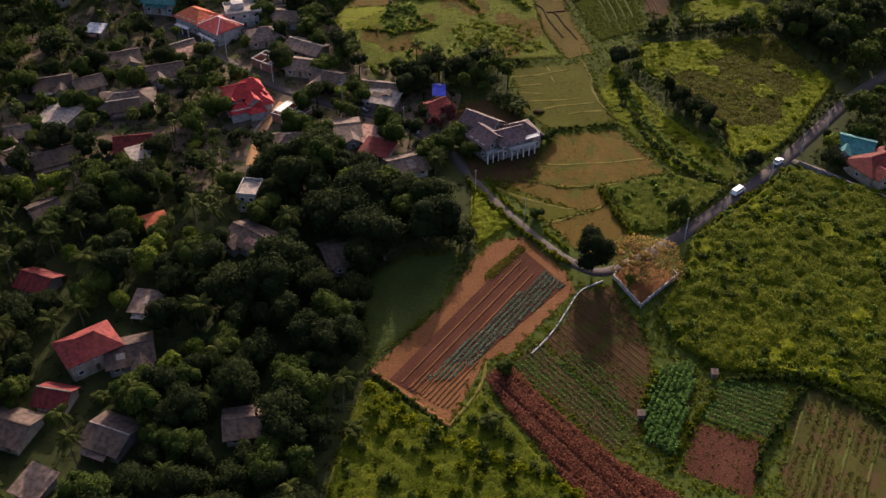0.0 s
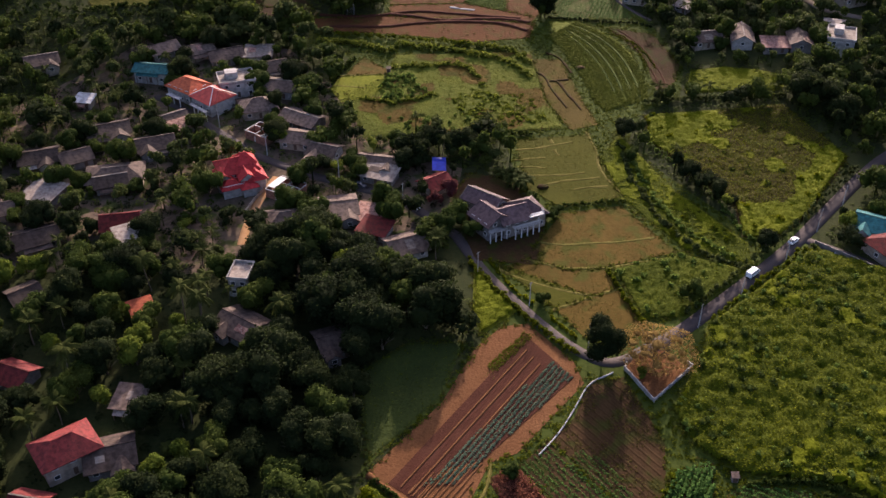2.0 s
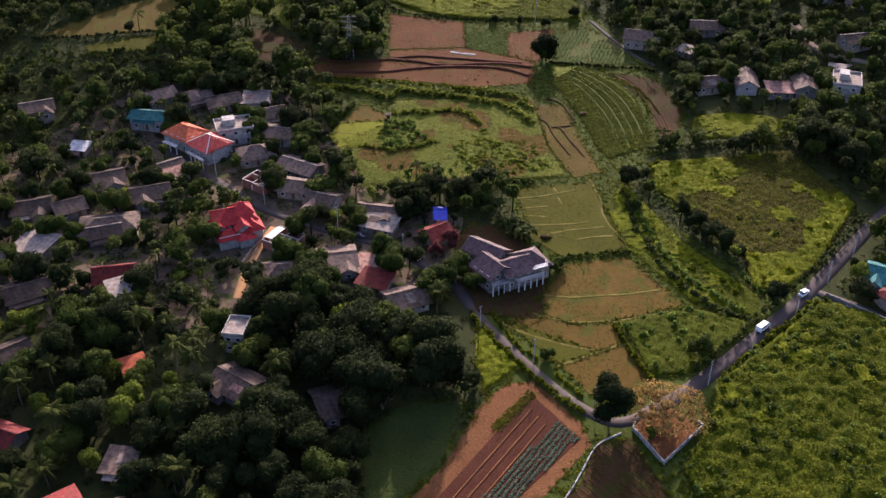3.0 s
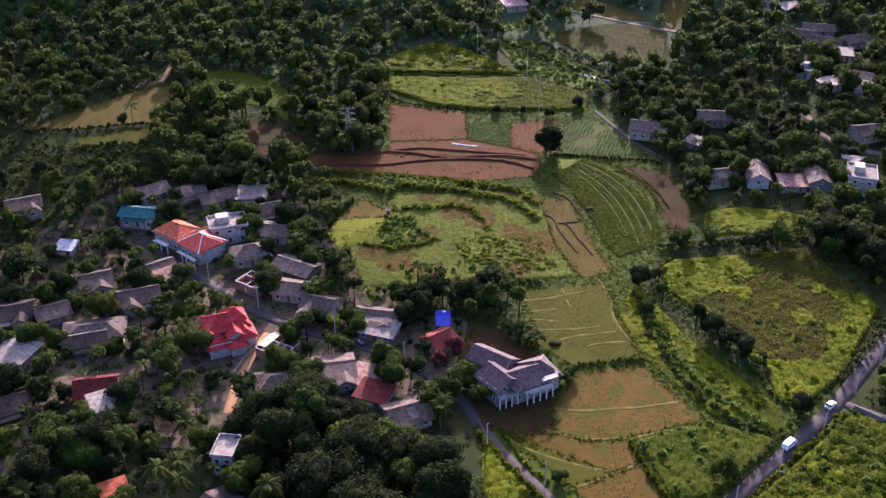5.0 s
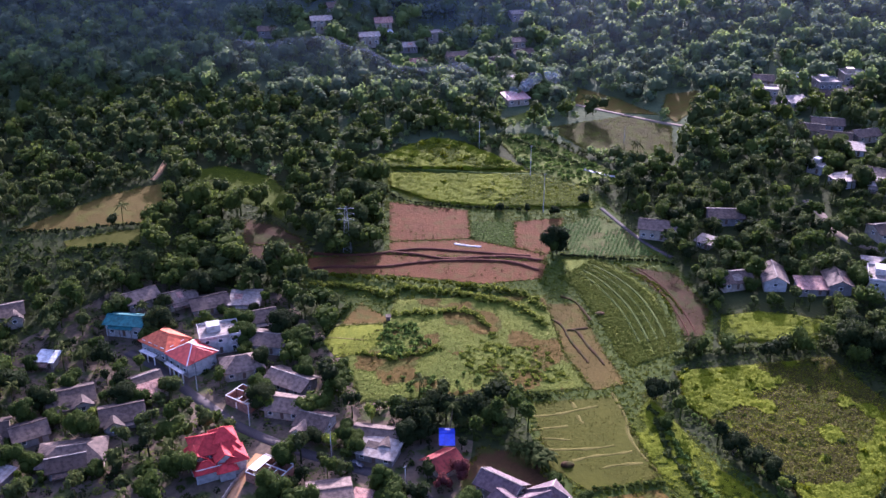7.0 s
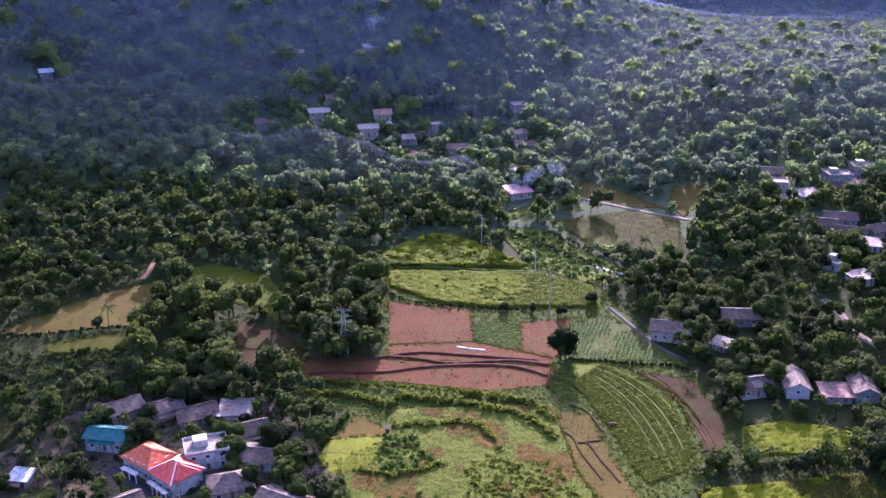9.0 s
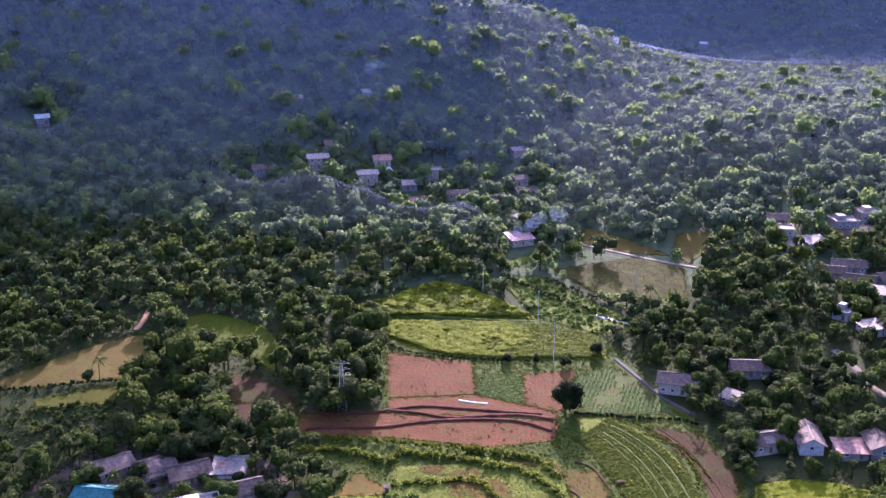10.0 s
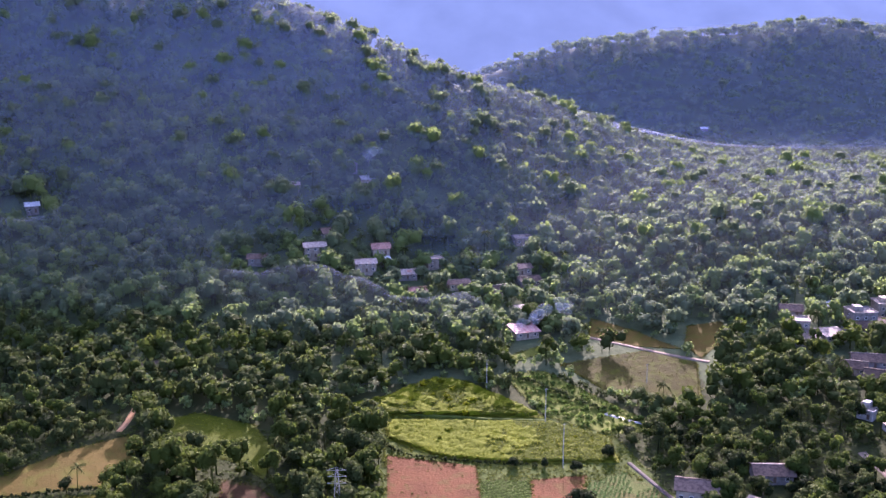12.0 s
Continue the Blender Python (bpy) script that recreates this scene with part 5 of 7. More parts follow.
slab(h, "porch_roof", [(-11.0, 0.5), (-5.5, -3.6), (-6.6, -5.0), (-12.1, -0.9)], 2.7, 0.2, "concrete")
posts(h, (-11.6, -0.6), (-6.5, -4.4), 3, -2, 2.7)
posts(h, (-0.5, -9.6), (4.5, -14.0), 4, -2, 2.4)
slab(h, "porch_roof", [(-2.6, -8.0), (4.4, -14.6), (5.2, -13.4), (-1.8, -6.8)], 2.5, 0.2, "wall")
HOUSES.append((-85.5, 333.5, -40, 22, 13))


def unfinished(x, y, yaw, L, W, label, wall_mat="brick", high=2.9):
    """A house shell without a roof: brick rooms open to the sky."""
    thing = base_at("unfinished_house", x, y, label, "house")
    thing.rotation_euler = (0, 0, radians(yaw))
    r = random.Random(int(x * 3 + y))
    for a, b in (((-L / 2, -W / 2), (L / 2, -W / 2)), ((L / 2, -W / 2), (L / 2, W / 2)), ((L / 2, W / 2), (-L / 2, W / 2)), ((-L / 2, W / 2), (-L / 2, -W / 2)),
                 ((0, -W / 2), (0, W / 2)), ((-L / 2, 0.1 * W), (L / 2, 0.1 * W)), ((L * 0.25, -W / 2), (L * 0.25, 0.1 * W))):
        d = math.hypot(b[0] - a[0], b[1] - a[1])
        m = pose(a[0], a[1], 0, 0, 0, math.degrees(math.atan2(b[1] - a[1], b[0] - a[0])))
        bm = bmesh.new()
        gap = r.uniform(0.3, 0.6) * d
        top = high * r.uniform(0.85, 1.05)
        box(bm, 0.12, gap - 0.55, -0.12, 0.12, -1.5, top, m)
        box(bm, gap + 0.55, d - 0.12, -0.12, 0.12, -1.5, top * r.uniform(0.85, 1.0), m)
        box(bm, gap - 0.55, gap + 0.55, -0.12, 0.12, 2.05, top - 0.01, m)
        part("wall", bm, M[wall_mat], thing)
        bm = bmesh.new()
        box(bm, 0.1, d - 0.1, -0.14, 0.14, top + 0.01, top + 0.14, m)
        part("tie_beam", bm, M["concrete"], thing)
    slab(thing, "floor_slab", [(-L / 2 + .13, -W / 2 + .13), (L / 2 - .13, -W / 2 + .13), (L / 2 - .13, W / 2 - .13), (-L / 2 + .13, W / 2 - .13)], -0.4, 0.45, "concrete")
    HOUSES.append((x, y, yaw, L, W))
    return thing


u = unfinished(-48.5, 277.5, -30, 9.5, 8.5, "unfinished brick house without roof, pale slab over one room")
slab(u, "roof_slab", [(-4.6, -3.2), (-2.0, -3.2), (-2.0, 3.4), (-4.6, 3.4)], 3.15, 0.18, "trim")
unfinished(-60.3, 310.5, -34, 9.0, 7.5, "roofless brick house shell with grey tie beams")

# shelter under a blue sheet, red-roofed shed beside it
s = base_at("shelter", -1.4, 290.5, "open shelter covered with a bright blue tarpaulin", "shelter")
bm = bmesh.new()
prism(bm, [(-2.2, -4.0, 2.6), (2.2, -4.0, 2.4), (2.2, 0, 3.3), (-2.2, 0, 3.4)], 0.05)
prism(bm, [(-2.2, 0, 3.4), (2.2, 0, 3.3), (2.2, 4.0, 2.5), (-2.2, 4.0, 2.7)], 0.05)
part("tarpaulin", bm, M["roof_blue"], s)
posts(s, (-2.0, -3.8), (2.0, -3.8), 2, -0.5, 2.45, 0.07, "timber")
posts(s, (-2.0, 3.8), (2.0, 3.8), 2, -0.5, 2.5, 0.07, "timber")
HOUSES.append((-1.4, 290.5, 0, 5, 9))


# ---- walls of yards ----
def yard_wall(pts, height, material, label, thick=0.22):
    thing = new("yard_wall")
    tagged(thing, label, "wall")
    for (x0, y0), (x1, y1) in zip(pts[:-1], pts[1:]):
        d = math.hypot(x1 - x0, y1 - y0)
        n = max(1, int(d / 3.0))
        for i in range(n):
            ax, ay = x0 + (x1 - x0) * i / n, y0 + (y1 - y0) * i / n
            m = pose(ax, ay, float(land(ax, ay)), 0, 0, math.degrees(math.atan2(y1 - y0, x1 - x0)))
            bm = bmesh.new()
            box(bm, 0.02, d / n - 0.02, -thick / 2, thick / 2, -0.8, height, m)
            box(bm, 0.0, d / n, -thick / 2 - 0.05, thick / 2 + 0.05, height, height + 0.1, m)
            part("panel", bm, M[material], thing)
            bm = bmesh.new()
            box(bm, -0.18, 0.18, -0.2, 0.2, -0.8, height + 0.25, m)
            part("pier", bm, M[material], thing)
    return thing


yard_wall([(45.6, 203.0), (45.0, 201.6), (50.4, 190.7), (61.9, 202.3), (61.0, 204.0)], 1.1, "wall", "low whitewashed wall round a bare earth yard")
WALLED = [(45.6, 202.6), (50.5, 191.6), (61.4, 202.4), (56.5, 208.5), (49.5, 207.5)]
plot("ground", WALLED, "pale_soil", "bare earth of a walled yard", lift=0.2)
yard_wall([(107.5, 252.2), (116.2, 244.6), (126.7, 235.9), (140, 226)], 1.6, "wall_grey", "long grey boundary wall beside the lane")
strip("road", [(106, 254.5), (117, 246.8), (127.5, 238.2), (142, 227)], 3.2, "asphalt", "shaded lane behind a boundary wall", clear=1.0)
yard_wall([(-59.6, 267.5), (-58.0, 273.5), (-55.6, 279.5), (-55.8, 286)], 1.2, "wall_cream", "curved cream retaining wall beside the dirt lane")
yard_wall([(112, 248.2), (119.5, 242.5)], 0.5, "trim", "short white kerb wall")


# ---- vehicles ----
def wheel(thing, x, y, r, w):
    bm = bmesh.new()
    bmesh.ops.create_cone(bm, cap_ends=True, segments=14, radius1=r, radius2=r, depth=w, matrix=pose(x, y, r, 90, 0, 0))
    tyre = part("wheel", bm, M["rubber"], thing)
    bm = bmesh.new()
    bmesh.ops.create_cone(bm, cap_ends=True, segments=12, radius1=r * 0.55, radius2=r * 0.5, depth=w + 0.03, matrix=pose(x, y, r, 90, 0, 0))
    part("rim", bm, M["metal"], tyre)


def hull(bm, sections):
    """A body through upright sections: x, half width, bottom, top."""
    rows = []
    for x, w, z0, z1 in sections:
        rows.append([bm.verts.new(p) for p in ((x, -w, z0), (x, w, z0), (x, w, z0 + (z1 - z0) * 0.7), (x, w * 0.88, z1), (x, -w * 0.88, z1), (x, -w, z0 + (z1 - z0) * 0.7))])
    for a, b in zip(rows[:-1], rows[1:]):
        for i in range(6):
            bm.faces.new((a[i], a[(i + 1) % 6], b[(i + 1) % 6], b[i]))
    bm.faces.new(rows[0][::-1])
    bm.faces.new(rows[-1])


def car(x, y, yaw, paint, label):
    thing = base_at("car", x, y, label, "car", 0.2)
    thing["group"] = "cars on the roads"
    thing.rotation_euler = (0, 0, radians(yaw))
    bm = bmesh.new()
    hull(bm, [(-2.05, 0.7, 0.4, 0.75), (-1.9, 0.82, 0.28, 0.95), (-0.6, 0.85, 0.25, 0.98), (1.0, 0.85, 0.25, 0.92), (1.85, 0.8, 0.28, 0.78), (2.05, 0.65, 0.4, 0.6)])
    part("body", bm, M[paint], thing)
    bm = bmesh.new()
    hull(bm, [(-1.75, 0.66, 0.9, 0.98), (-1.2, 0.72, 0.9, 1.38), (0.25, 0.72, 0.9, 1.42), (1.0, 0.68, 0.88, 0.95)])
    part("glasshouse", bm, M["pane"], thing)
    bm = bmesh.new()
    hull(bm, [(-1.15, 0.66, 1.36, 1.42), (-0.4, 0.68, 1.38, 1.47), (0.25, 0.66, 1.38, 1.45)])
    part("roof", bm, M[paint], thing)
    for a in (-1.25, 1.3):
        for b in (-0.76, 0.76):
            wheel(thing, a, b, 0.31, 0.2)


def van(x, y, yaw, label):
    thing = base_at("van", x, y, label, "van", 0.2)
    thing.rotation_euler = (0, 0, radians(yaw))
    bm = bmesh.new()
    hull(bm, [(-2.4, 0.84, 0.4, 1.85), (-2.3, 0.88, 0.35, 1.95), (1.3, 0.88, 0.35, 1.98), (1.9, 0.84, 0.35, 1.35), (2.4, 0.8, 0.38, 1.0)])
    part("body", bm, M["white_paint"], thing)
    bm = bmesh.new()
    prism(bm, [(1.38, -0.7, 1.9), (1.38, 0.7, 1.9), (1.96, 0.66, 1.34), (1.96, -0.66, 1.34)], 0.04)
    part("windscreen", bm, M["pane"], thing)
    for sy in (-1, 1):
        bm = bmesh.new()
        box(bm, -2.0, 1.2, sy * 0.87 - 0.02, sy * 0.87 + 0.02, 1.25, 1.62)
        part("side_window", bm, M["pane"], thing)
    for a in (-1.5, 1.5):
        for b in (-0.8, 0.8):
            wheel(thing, a, b, 0.34, 0.2)


van(86.0, 238.6, 42, "white delivery van driving on the valley road")
car(101.6, 253.6, 44, "white_paint", "small white car on the valley road")
car(-46.4, 289.2, -27, "white_paint", "white car standing in the village lane")
car(-26.0, 281.6, -22, "dark_paint", "dark car parked in the village lane")
car(-9.0, 270.2, -45, "white_paint", "white car parked beside the lane")


# ---- poles ----
def utility_pole(x, y, height, yaw, label="grey concrete electricity pole with cross-arm"):
    thing = base_at("utility_pole", x, y, label, "pole", 0)
    thing["group"] = "electricity poles"
    part("pole", quads("pole", *limb((0, 0, -0.6), (0, 0, height), 0.16, 0.09, 8, 0, 3), M["concrete"], True), None, thing)
    m = pose(0, 0, 0, 0, 0, yaw)
    bm = bmesh.new()
    box(bm, -0.6, 0.6, -0.05, 0.05, height - 0.5, height - 0.38, m)
    part("cross_arm", bm, M["metal"], thing)
    for k in (-0.5, 0, 0.5):
        bm = bmesh.new()
        box(bm, k - 0.05, k + 0.05, -0.05, 0.05, height - 0.38, height - 0.15, m)
        part("insulator", bm, M["wall_grey"], thing)


for px, py, hh in ((9.4, 238.6, 8), (22.9, 225.6, 8), (36.8, 209.6, 8), (66.5, 217.0, 8), (80.5, 229.0, 8), (97.0, 245.0, 8), (110.0, 258.8, 8), (121.5, 271.5, 8), (-12.4, 272.0, 8), (-33.0, 286.2, 8), (-57.5, 299.5, 8), (-76, 316.5, 8)):
    utility_pole(px, py, hh, 45)
for px, py, hh in ((39.6, 436.2, 17), (16.1, 499.5, 14), (84, 505, 9), (37.2, 470, 15)):
    utility_pole(px, py, hh, 10, "tall slender power pole standing in the fields")


def pylon(x, y, height):
    thing = base_at("pylon", x, y, "pale steel lattice power pylon among trees", "pylon", 0)
    for sx in (-1, 1):
        for sy in (-1, 1):
            part("leg", quads("leg", *limb((sx * 1.5, sy * 1.5, -0.5), (sx * 0.35, sy * 0.35, height), 0.08, 0.05, 4, 0, 1), M["metal"]), None, thing)
    n = 8
    for i in range(n):
        z0, z1 = height * i / n, height * (i + 1) / n
        w0, w1 = 1.5 - 1.15 * z0 / height, 1.5 - 1.15 * z1 / height
        p = []
        for (ax_, ay_), (bx_, by_) in (((-1, -1), (1, -1)), ((1, -1), (1, 1)), ((1, 1), (-1, 1)), ((-1, 1), (-1, -1))):
            p.append(limb((ax_ * w0, ay_ * w0, z0), (bx_ * w1, by_ * w1, z1), 0.035, 0.035, 3, 0, 1))
            p.append(limb((bx_ * w0, by_ * w0, z0), (ax_ * w1, ay_ * w1, z1), 0.035, 0.035, 3, 0, 1))
        part("bracing", quads("bracing", *join(p), M["metal"]), None, thing)
    for z in (0.72, 0.85, 0.97):
        part("cross_arm", quads("cross_arm", *join([limb((-3.2, 0, height * z), (3.2, 0, height * z), 0.08, 0.08, 4, 0, 1), limb((-3.2, 0, height * z), (0, 0, height * z + 1.0), 0.05, 0.05, 3, 0, 1),
                                                       limb((3.2, 0, height * z), (0, 0, height * z + 1.0), 0.05, 0.05, 3, 0, 1)]), M["metal"]), None, thing)


pylon(-37.6, 404.0, 18)

# small well hut in the terrace and pump houses in the gardens
for px, py, text in ((-20.2, 355.5, "small white well house at the terrace hedge"), (64.5, 167.5, "tiny pale pump hut by the hedge"), (45.2, 155.0, "tiny cement pump hut by the crop")):
    w = base_at("hut", px, py, text, "hut")
    bm = bmesh.new()
    box(bm, -0.65, 0.65, -0.6, 0.6, -0.4, 1.495)
    part("wall", bm, M["wall_grey"], w)
    bm = bmesh.new()
    prism(bm, [(-0.9, -0.85, 1.48), (0.9, -0.85, 1.48), (0.9, 0.85, 1.8), (-0.9, 0.85, 1.8)], 0.08)
    part("roof", bm, M["roof_grey"], w)
    opening(w, "door", 0, -0.6, -0.6, 0)
for px, py in ((31, 281.5), (51.2, 358.5)):
    w = tagged(new("soil_heap", quads("soil_heap", *join([(lump(4)[0] * np.array([1.9, 1.4, 0.8]) * (1 + 0.15 * rng.standard_normal((150, 1)).clip(-1, 1) * 0.4) + (px, py, float(land(px, py)) + 0.2), lump(4)[1])]), M["brown_weed"], True)), "heap of dug brown earth at the field edge", "heap")


# smoke of two garden fires
def smoke(x, y, height, drift, puffs, label):
    z = float(land(x, y))
    p = []
    for i in range(puffs):
        k = (i + 0.5) / puffs
        r = 0.8 + 2.8 * k
        v, q = lump(4)
        w = 1 + 0.3 * np.sin(v @ rng.uniform(-3, 3, 3) + i)
        p.append((v * (r * w)[:, None] * np.array([1.2, 1, 0.9]) + (x + drift * k ** 1.3 + rng.normal(0, 0.5 + 1.5 * k), y + rng.normal(0, 0.5 + k), z + 2.5 + height * k), q))
    tagged(new("smoke", quads("smoke", *join(p), M["smoke"], True)), label, "smoke", kind="stuff")


smoke(30.0, 552, 14, 26, 10, "thin white smoke drifting from a fire beside a house")
smoke(-43.6, 720.0, 13, 4, 6, "thin white smoke rising from a hillside garden")


# added blue sheets over the crowns of the wooded hills, imitating distance haze
def mist(xs, low, high, material, label):
    k = np.linspace(0, 1, 40)[:, None]
    x = np.repeat(xs[None], 40, 0)
    y = low(x) * (1 - k) + high(x) * k
    z = sum(land(x + a, y + b) for a in (-15, 0, 15) for b in (-15, 0, 15)) / 9 + 13.0 + 1.2 * rolling(x, y, 30, 0.8)
    for hx_, hy_, yaw_, L_, W_ in HOUSES:
        if 540 < hy_ < 670:
            z = z - 13.0 * smooth(24, 9, np.hypot(x - hx_, (y - hy_ + 5) * 0.8))
    n = len(xs)
    i = (np.arange(39)[:, None] * n + np.arange(n - 1)[None]).ravel()
    tagged(new("mist", quads("mist", np.c_[x.ravel(), y.ravel(), z.ravel()], np.c_[i, i + 1, i + n + 1, i + n], M[material], True)), label, "mist", kind="stuff")


mist(np.arange(-520, 521, 10.0), lambda x: 535 + 0 * x, lambda x: brow(x) - 6, "mist", "thin blue sheet standing in for haze over the hillside forest")
mist(np.arange(20, 620, 16.0), lambda x: 935 + 0 * x, lambda x: 1190 + 0 * x, "far_haze_sheet", "blue sheet standing in for haze over the far hill")

# ---- trees ----
def free(x, y, margin=1.0, houses=True, room=2.2, front=2.0):
    """Where nothing else stands."""
    k = np.ones(len(x), bool)
    for p in PLOTS:
        p = np.asarray(p)
        near = (x > p[:, 0].min() - 3) & (x < p[:, 0].max() + 3) & (y > p[:, 1].min() - 3) & (y < p[:, 1].max() + 3)
        i = np.where(near & k)[0]
        k[i] &= ~inside(p, x[i], y[i])
        k[i] &= to_line(np.vstack([p, p[:1]]), x[i], y[i]) > margin
    for c, d in ROADS:
        i = np.where(k)[0]
        k[i] &= to_line(c, x[i], y[i]) > d
    if houses:
        for hx, hy, yaw, L, W in HOUSES:
            c, s = math.cos(radians(yaw)), math.sin(radians(yaw))
            u, v = (x - hx) * c + (y - hy) * s, -(x - hx) * s + (y - hy) * c
            k &= (np.abs(u) > L / 2 + room) | (np.abs(v) > W / 2 + room)
            open_to = front + (6.0 if hx > 90 and 350 < hy < 520 else 9.0 if hy > 540 else 0.0)
            k &= ~((np.abs(x - hx) < L * 0.42) & (y > hy - W / 2 - room - open_to) & (y < hy))
    return k


CORE = [(-20, 122), (-18, 165), (-2, 192), (12, 216), (8, 246), (30, 262), (24, 282), (20, 312), (-26, 310), (-36, 335), (-36, 366), (-52, 378), (-54, 400), (-24, 404),
        (-26, 450), (-30, 474), (8, 510), (36, 478), (62, 462), (72, 425), (84, 392), (90, 360), (84, 336), (70, 328), (60, 305), (88, 262), (112, 262), (104, 250),
        (118, 243), (142, 228), (140, 180), (104, 122)]


def view_span(x, y):
    return np.abs(x) < 22 + 0.46 * np.hypot(y - 20, 165)


def tree(kinds, x, y, scale, turn):
    proto = kinds[rng.integers(len(kinds))]
    return copy_thing(proto, pose(x, y, float(land(x, y)), 0, 0, turn) @ Matrix.Scale(scale, 4))


def broadleaf(label, radius, height, base, lobes, leaves, size, material, r=0.25, limbs=5, flat=0.0, dense=0.8):
    thing = new("tree")
    tagged(thing, label, "tree", "trees of the valley")
    part("trunk", quads("trunk", *trunk_arrays(base, radius, r, limbs), M["bark"], True), None, thing)
    part("crown", quads("crown", *crown_arrays(radius, height, base, lobes, leaves, size, 3, flat, dense), M[material]), None, thing)
    return thing


PROTOS = [
    broadleaf("broad dark green tree with a dense uneven crown", 4.6, 6.4, 0.9, 10, 1250, 0.44, "leaf_dark"),
    broadleaf("rounded deep green tree in dense woodland", 4.0, 6.8, 0.7, 9, 1150, 0.42, "leaf_dark"),
    broadleaf("leafy mid-green tree with clumped crown", 4.3, 6.2, 0.8, 10, 1250, 0.43, "leaf"),
    broadleaf("tall green tree with an open crown", 3.5, 8.2, 0.8, 9, 1050, 0.42, "leaf"),
    broadleaf("light green young tree with loose foliage", 3.0, 5.0, 0.6, 8, 800, 0.4, "leaf_lime"),
]


def palm(height, lean):
    thing = new("palm_tree")
    tagged(thing, "coconut palm with arching green fronds", "palm tree", "coconut palms")
    part("trunk", quads("trunk", *limb((-lean, 0, -0.5), (0, 0, height), 0.2, 0.11, 7, 0.3, 6), M["bark"], True), None, thing)
    part("crown", quads("crown", *palm_arrays(height), M["palm"]), None, thing)
    return thing


PALMS = [palm(8.5, 0.8), palm(10.5, -1.2), palm(7.0, 0.4)]


def banana():
    thing = new("banana_plant")
    tagged(thing, "clump of broad-leaved banana plants", "banana plant", "banana plants")
    part("stem", quads("stem", *join([limb((a, b, -0.3), (a * 1.2, b * 1.2, 2.0), 0.16, 0.1, 6) for a, b in ((-.5, .3), (.6, .5), (.1, -.7))]), M["palm"], True), None, thing)
    part("leaves", quads("leaves", *banana_arrays(), M["palm"]), None, thing)
    return thing


BANANAS = [banana(), banana()]
for i, ob in enumerate(PROTOS + PALMS + BANANAS):
    px, py = -120 + i * 9, 104
    ob.matrix_basis = pose(px, py, float(land(px, py)))

# near woodland: trees one by one
WOOD = [(-128, 112), (-24, 112), (-20, 160), (-22, 200), (-8, 214), (6, 216), (6, 246), (-30, 262), (-70, 240), (-140, 236)]
tx, ty = scatter(WOOD, 6.9)
kk = free(tx, ty, 1.5, True, 2.2, 4.5) & ~inside(CORE, tx, ty) & view_span(tx, ty)
tx, ty = tx[kk], ty[kk]
order = rng.permutation(len(tx))
tx, ty = tx[order], ty[order]
single = min(300, len(tx))
for i in range(single):
    p = rng.uniform()
    village = ty[i] > 215 or tx[i] < -60
    if p < (0.24 if village else 0.12):
        tree(PALMS, tx[i], ty[i], rng.uniform(0.8, 1.15), rng.uniform(0, 360))
    elif p < 0.3 and village:
        tree(BANANAS, tx[i], ty[i], rng.uniform(0.8, 1.3), rng.uniform(0, 360))
    else:
        kinds = PROTOS[:2] if rng.uniform() < (0.7 if tx[i] > -60 else 0.45) else PROTOS[2:]
        grown = 1.25 if tx[i] > -44 and ty[i] > 192 else 1.0
        tree(kinds, tx[i], ty[i], rng.uniform(0.85, 1.5) * grown, rng.uniform(0, 360))

SMALL = [crown_arrays(r_, h_, 0.8, n_, 170, 0.85, 2, 0.0, 0.74) for r_, h_, n_ in ((4.4, 6.0, 5), (4.2, 5.4, 5), (3.2, 8.4, 5), (2.6, 6.6, 4), (4.8, 5.2, 5), (3.6, 7.2, 5))]
SMALL = [join([s, limb((0, 0, -0.6), (0, 0, 4.0), 0.25, 0.16, 4, 0, 1)]) for s in SMALL]
FAR = [join([crown_arrays(r_, h_, 0.3, n_, 66, 1.6, 2, 0.0, 0.76), limb((0, 0, -0.6), (0, 0, 4.0), 0.25, 0.16, 4, 0, 1)]) for r_, h_, n_ in ((6.8, 7.4, 3), (7.4, 6.6, 3), (4.6, 10.0, 3), (5.6, 8.2, 3), (3.8, 8.0, 2), (6.2, 9.0, 3))]
DISTANT = [crown_arrays(r_, h_, 0.3, 3, 44, 1.8, 1, 0.0, 0.8) for r_, h_ in ((7.0, 5.6), (7.6, 5.0), (5.4, 7.0), (6.4, 6.2))]
FILL = [crown_arrays(4.0, 4.4, 0.0, 2, 26, 1.3, 1, 0.0, 0.7) for _ in range(4)]
PALM_SMALL = [join([palm_arrays(h, 12, 3.2, 4), limb((-0.6, 0, -0.5), (0, 0, h), 0.2, 0.12, 4, 0.2, 3)]) for h in (8.0, 10.0)]


def forest(name, x, y, kinds, material, label, lo=0.7, hi=1.25):
    if not len(x):
        return
    which = rng.integers(len(kinds), size=len(x))
    pieces = []
    for i, kind in enumerate(kinds):
        m = which == i
        if m.any():
            n = int(m.sum())
            pieces.append(placed(kind, x[m], y[m], land(x[m], y[m]), rng.uniform(lo, hi, n), rng.uniform(0, 6.283, n), rng.uniform(0.85, 1.2, n)))
    ob = new(name, quads(name, *join(pieces), M[material]))
    tagged(ob, label, "trees", kind="stuff")


def fill(x0, x1, y0, y1, spacing):
    x, y = scatter([(x0, y0), (x1, y0), (x1, y1), (x0, y1)], spacing)
    return x, y


# village, valley sides
vx, vy = fill(-260, 260, 112, 470, 6.3)
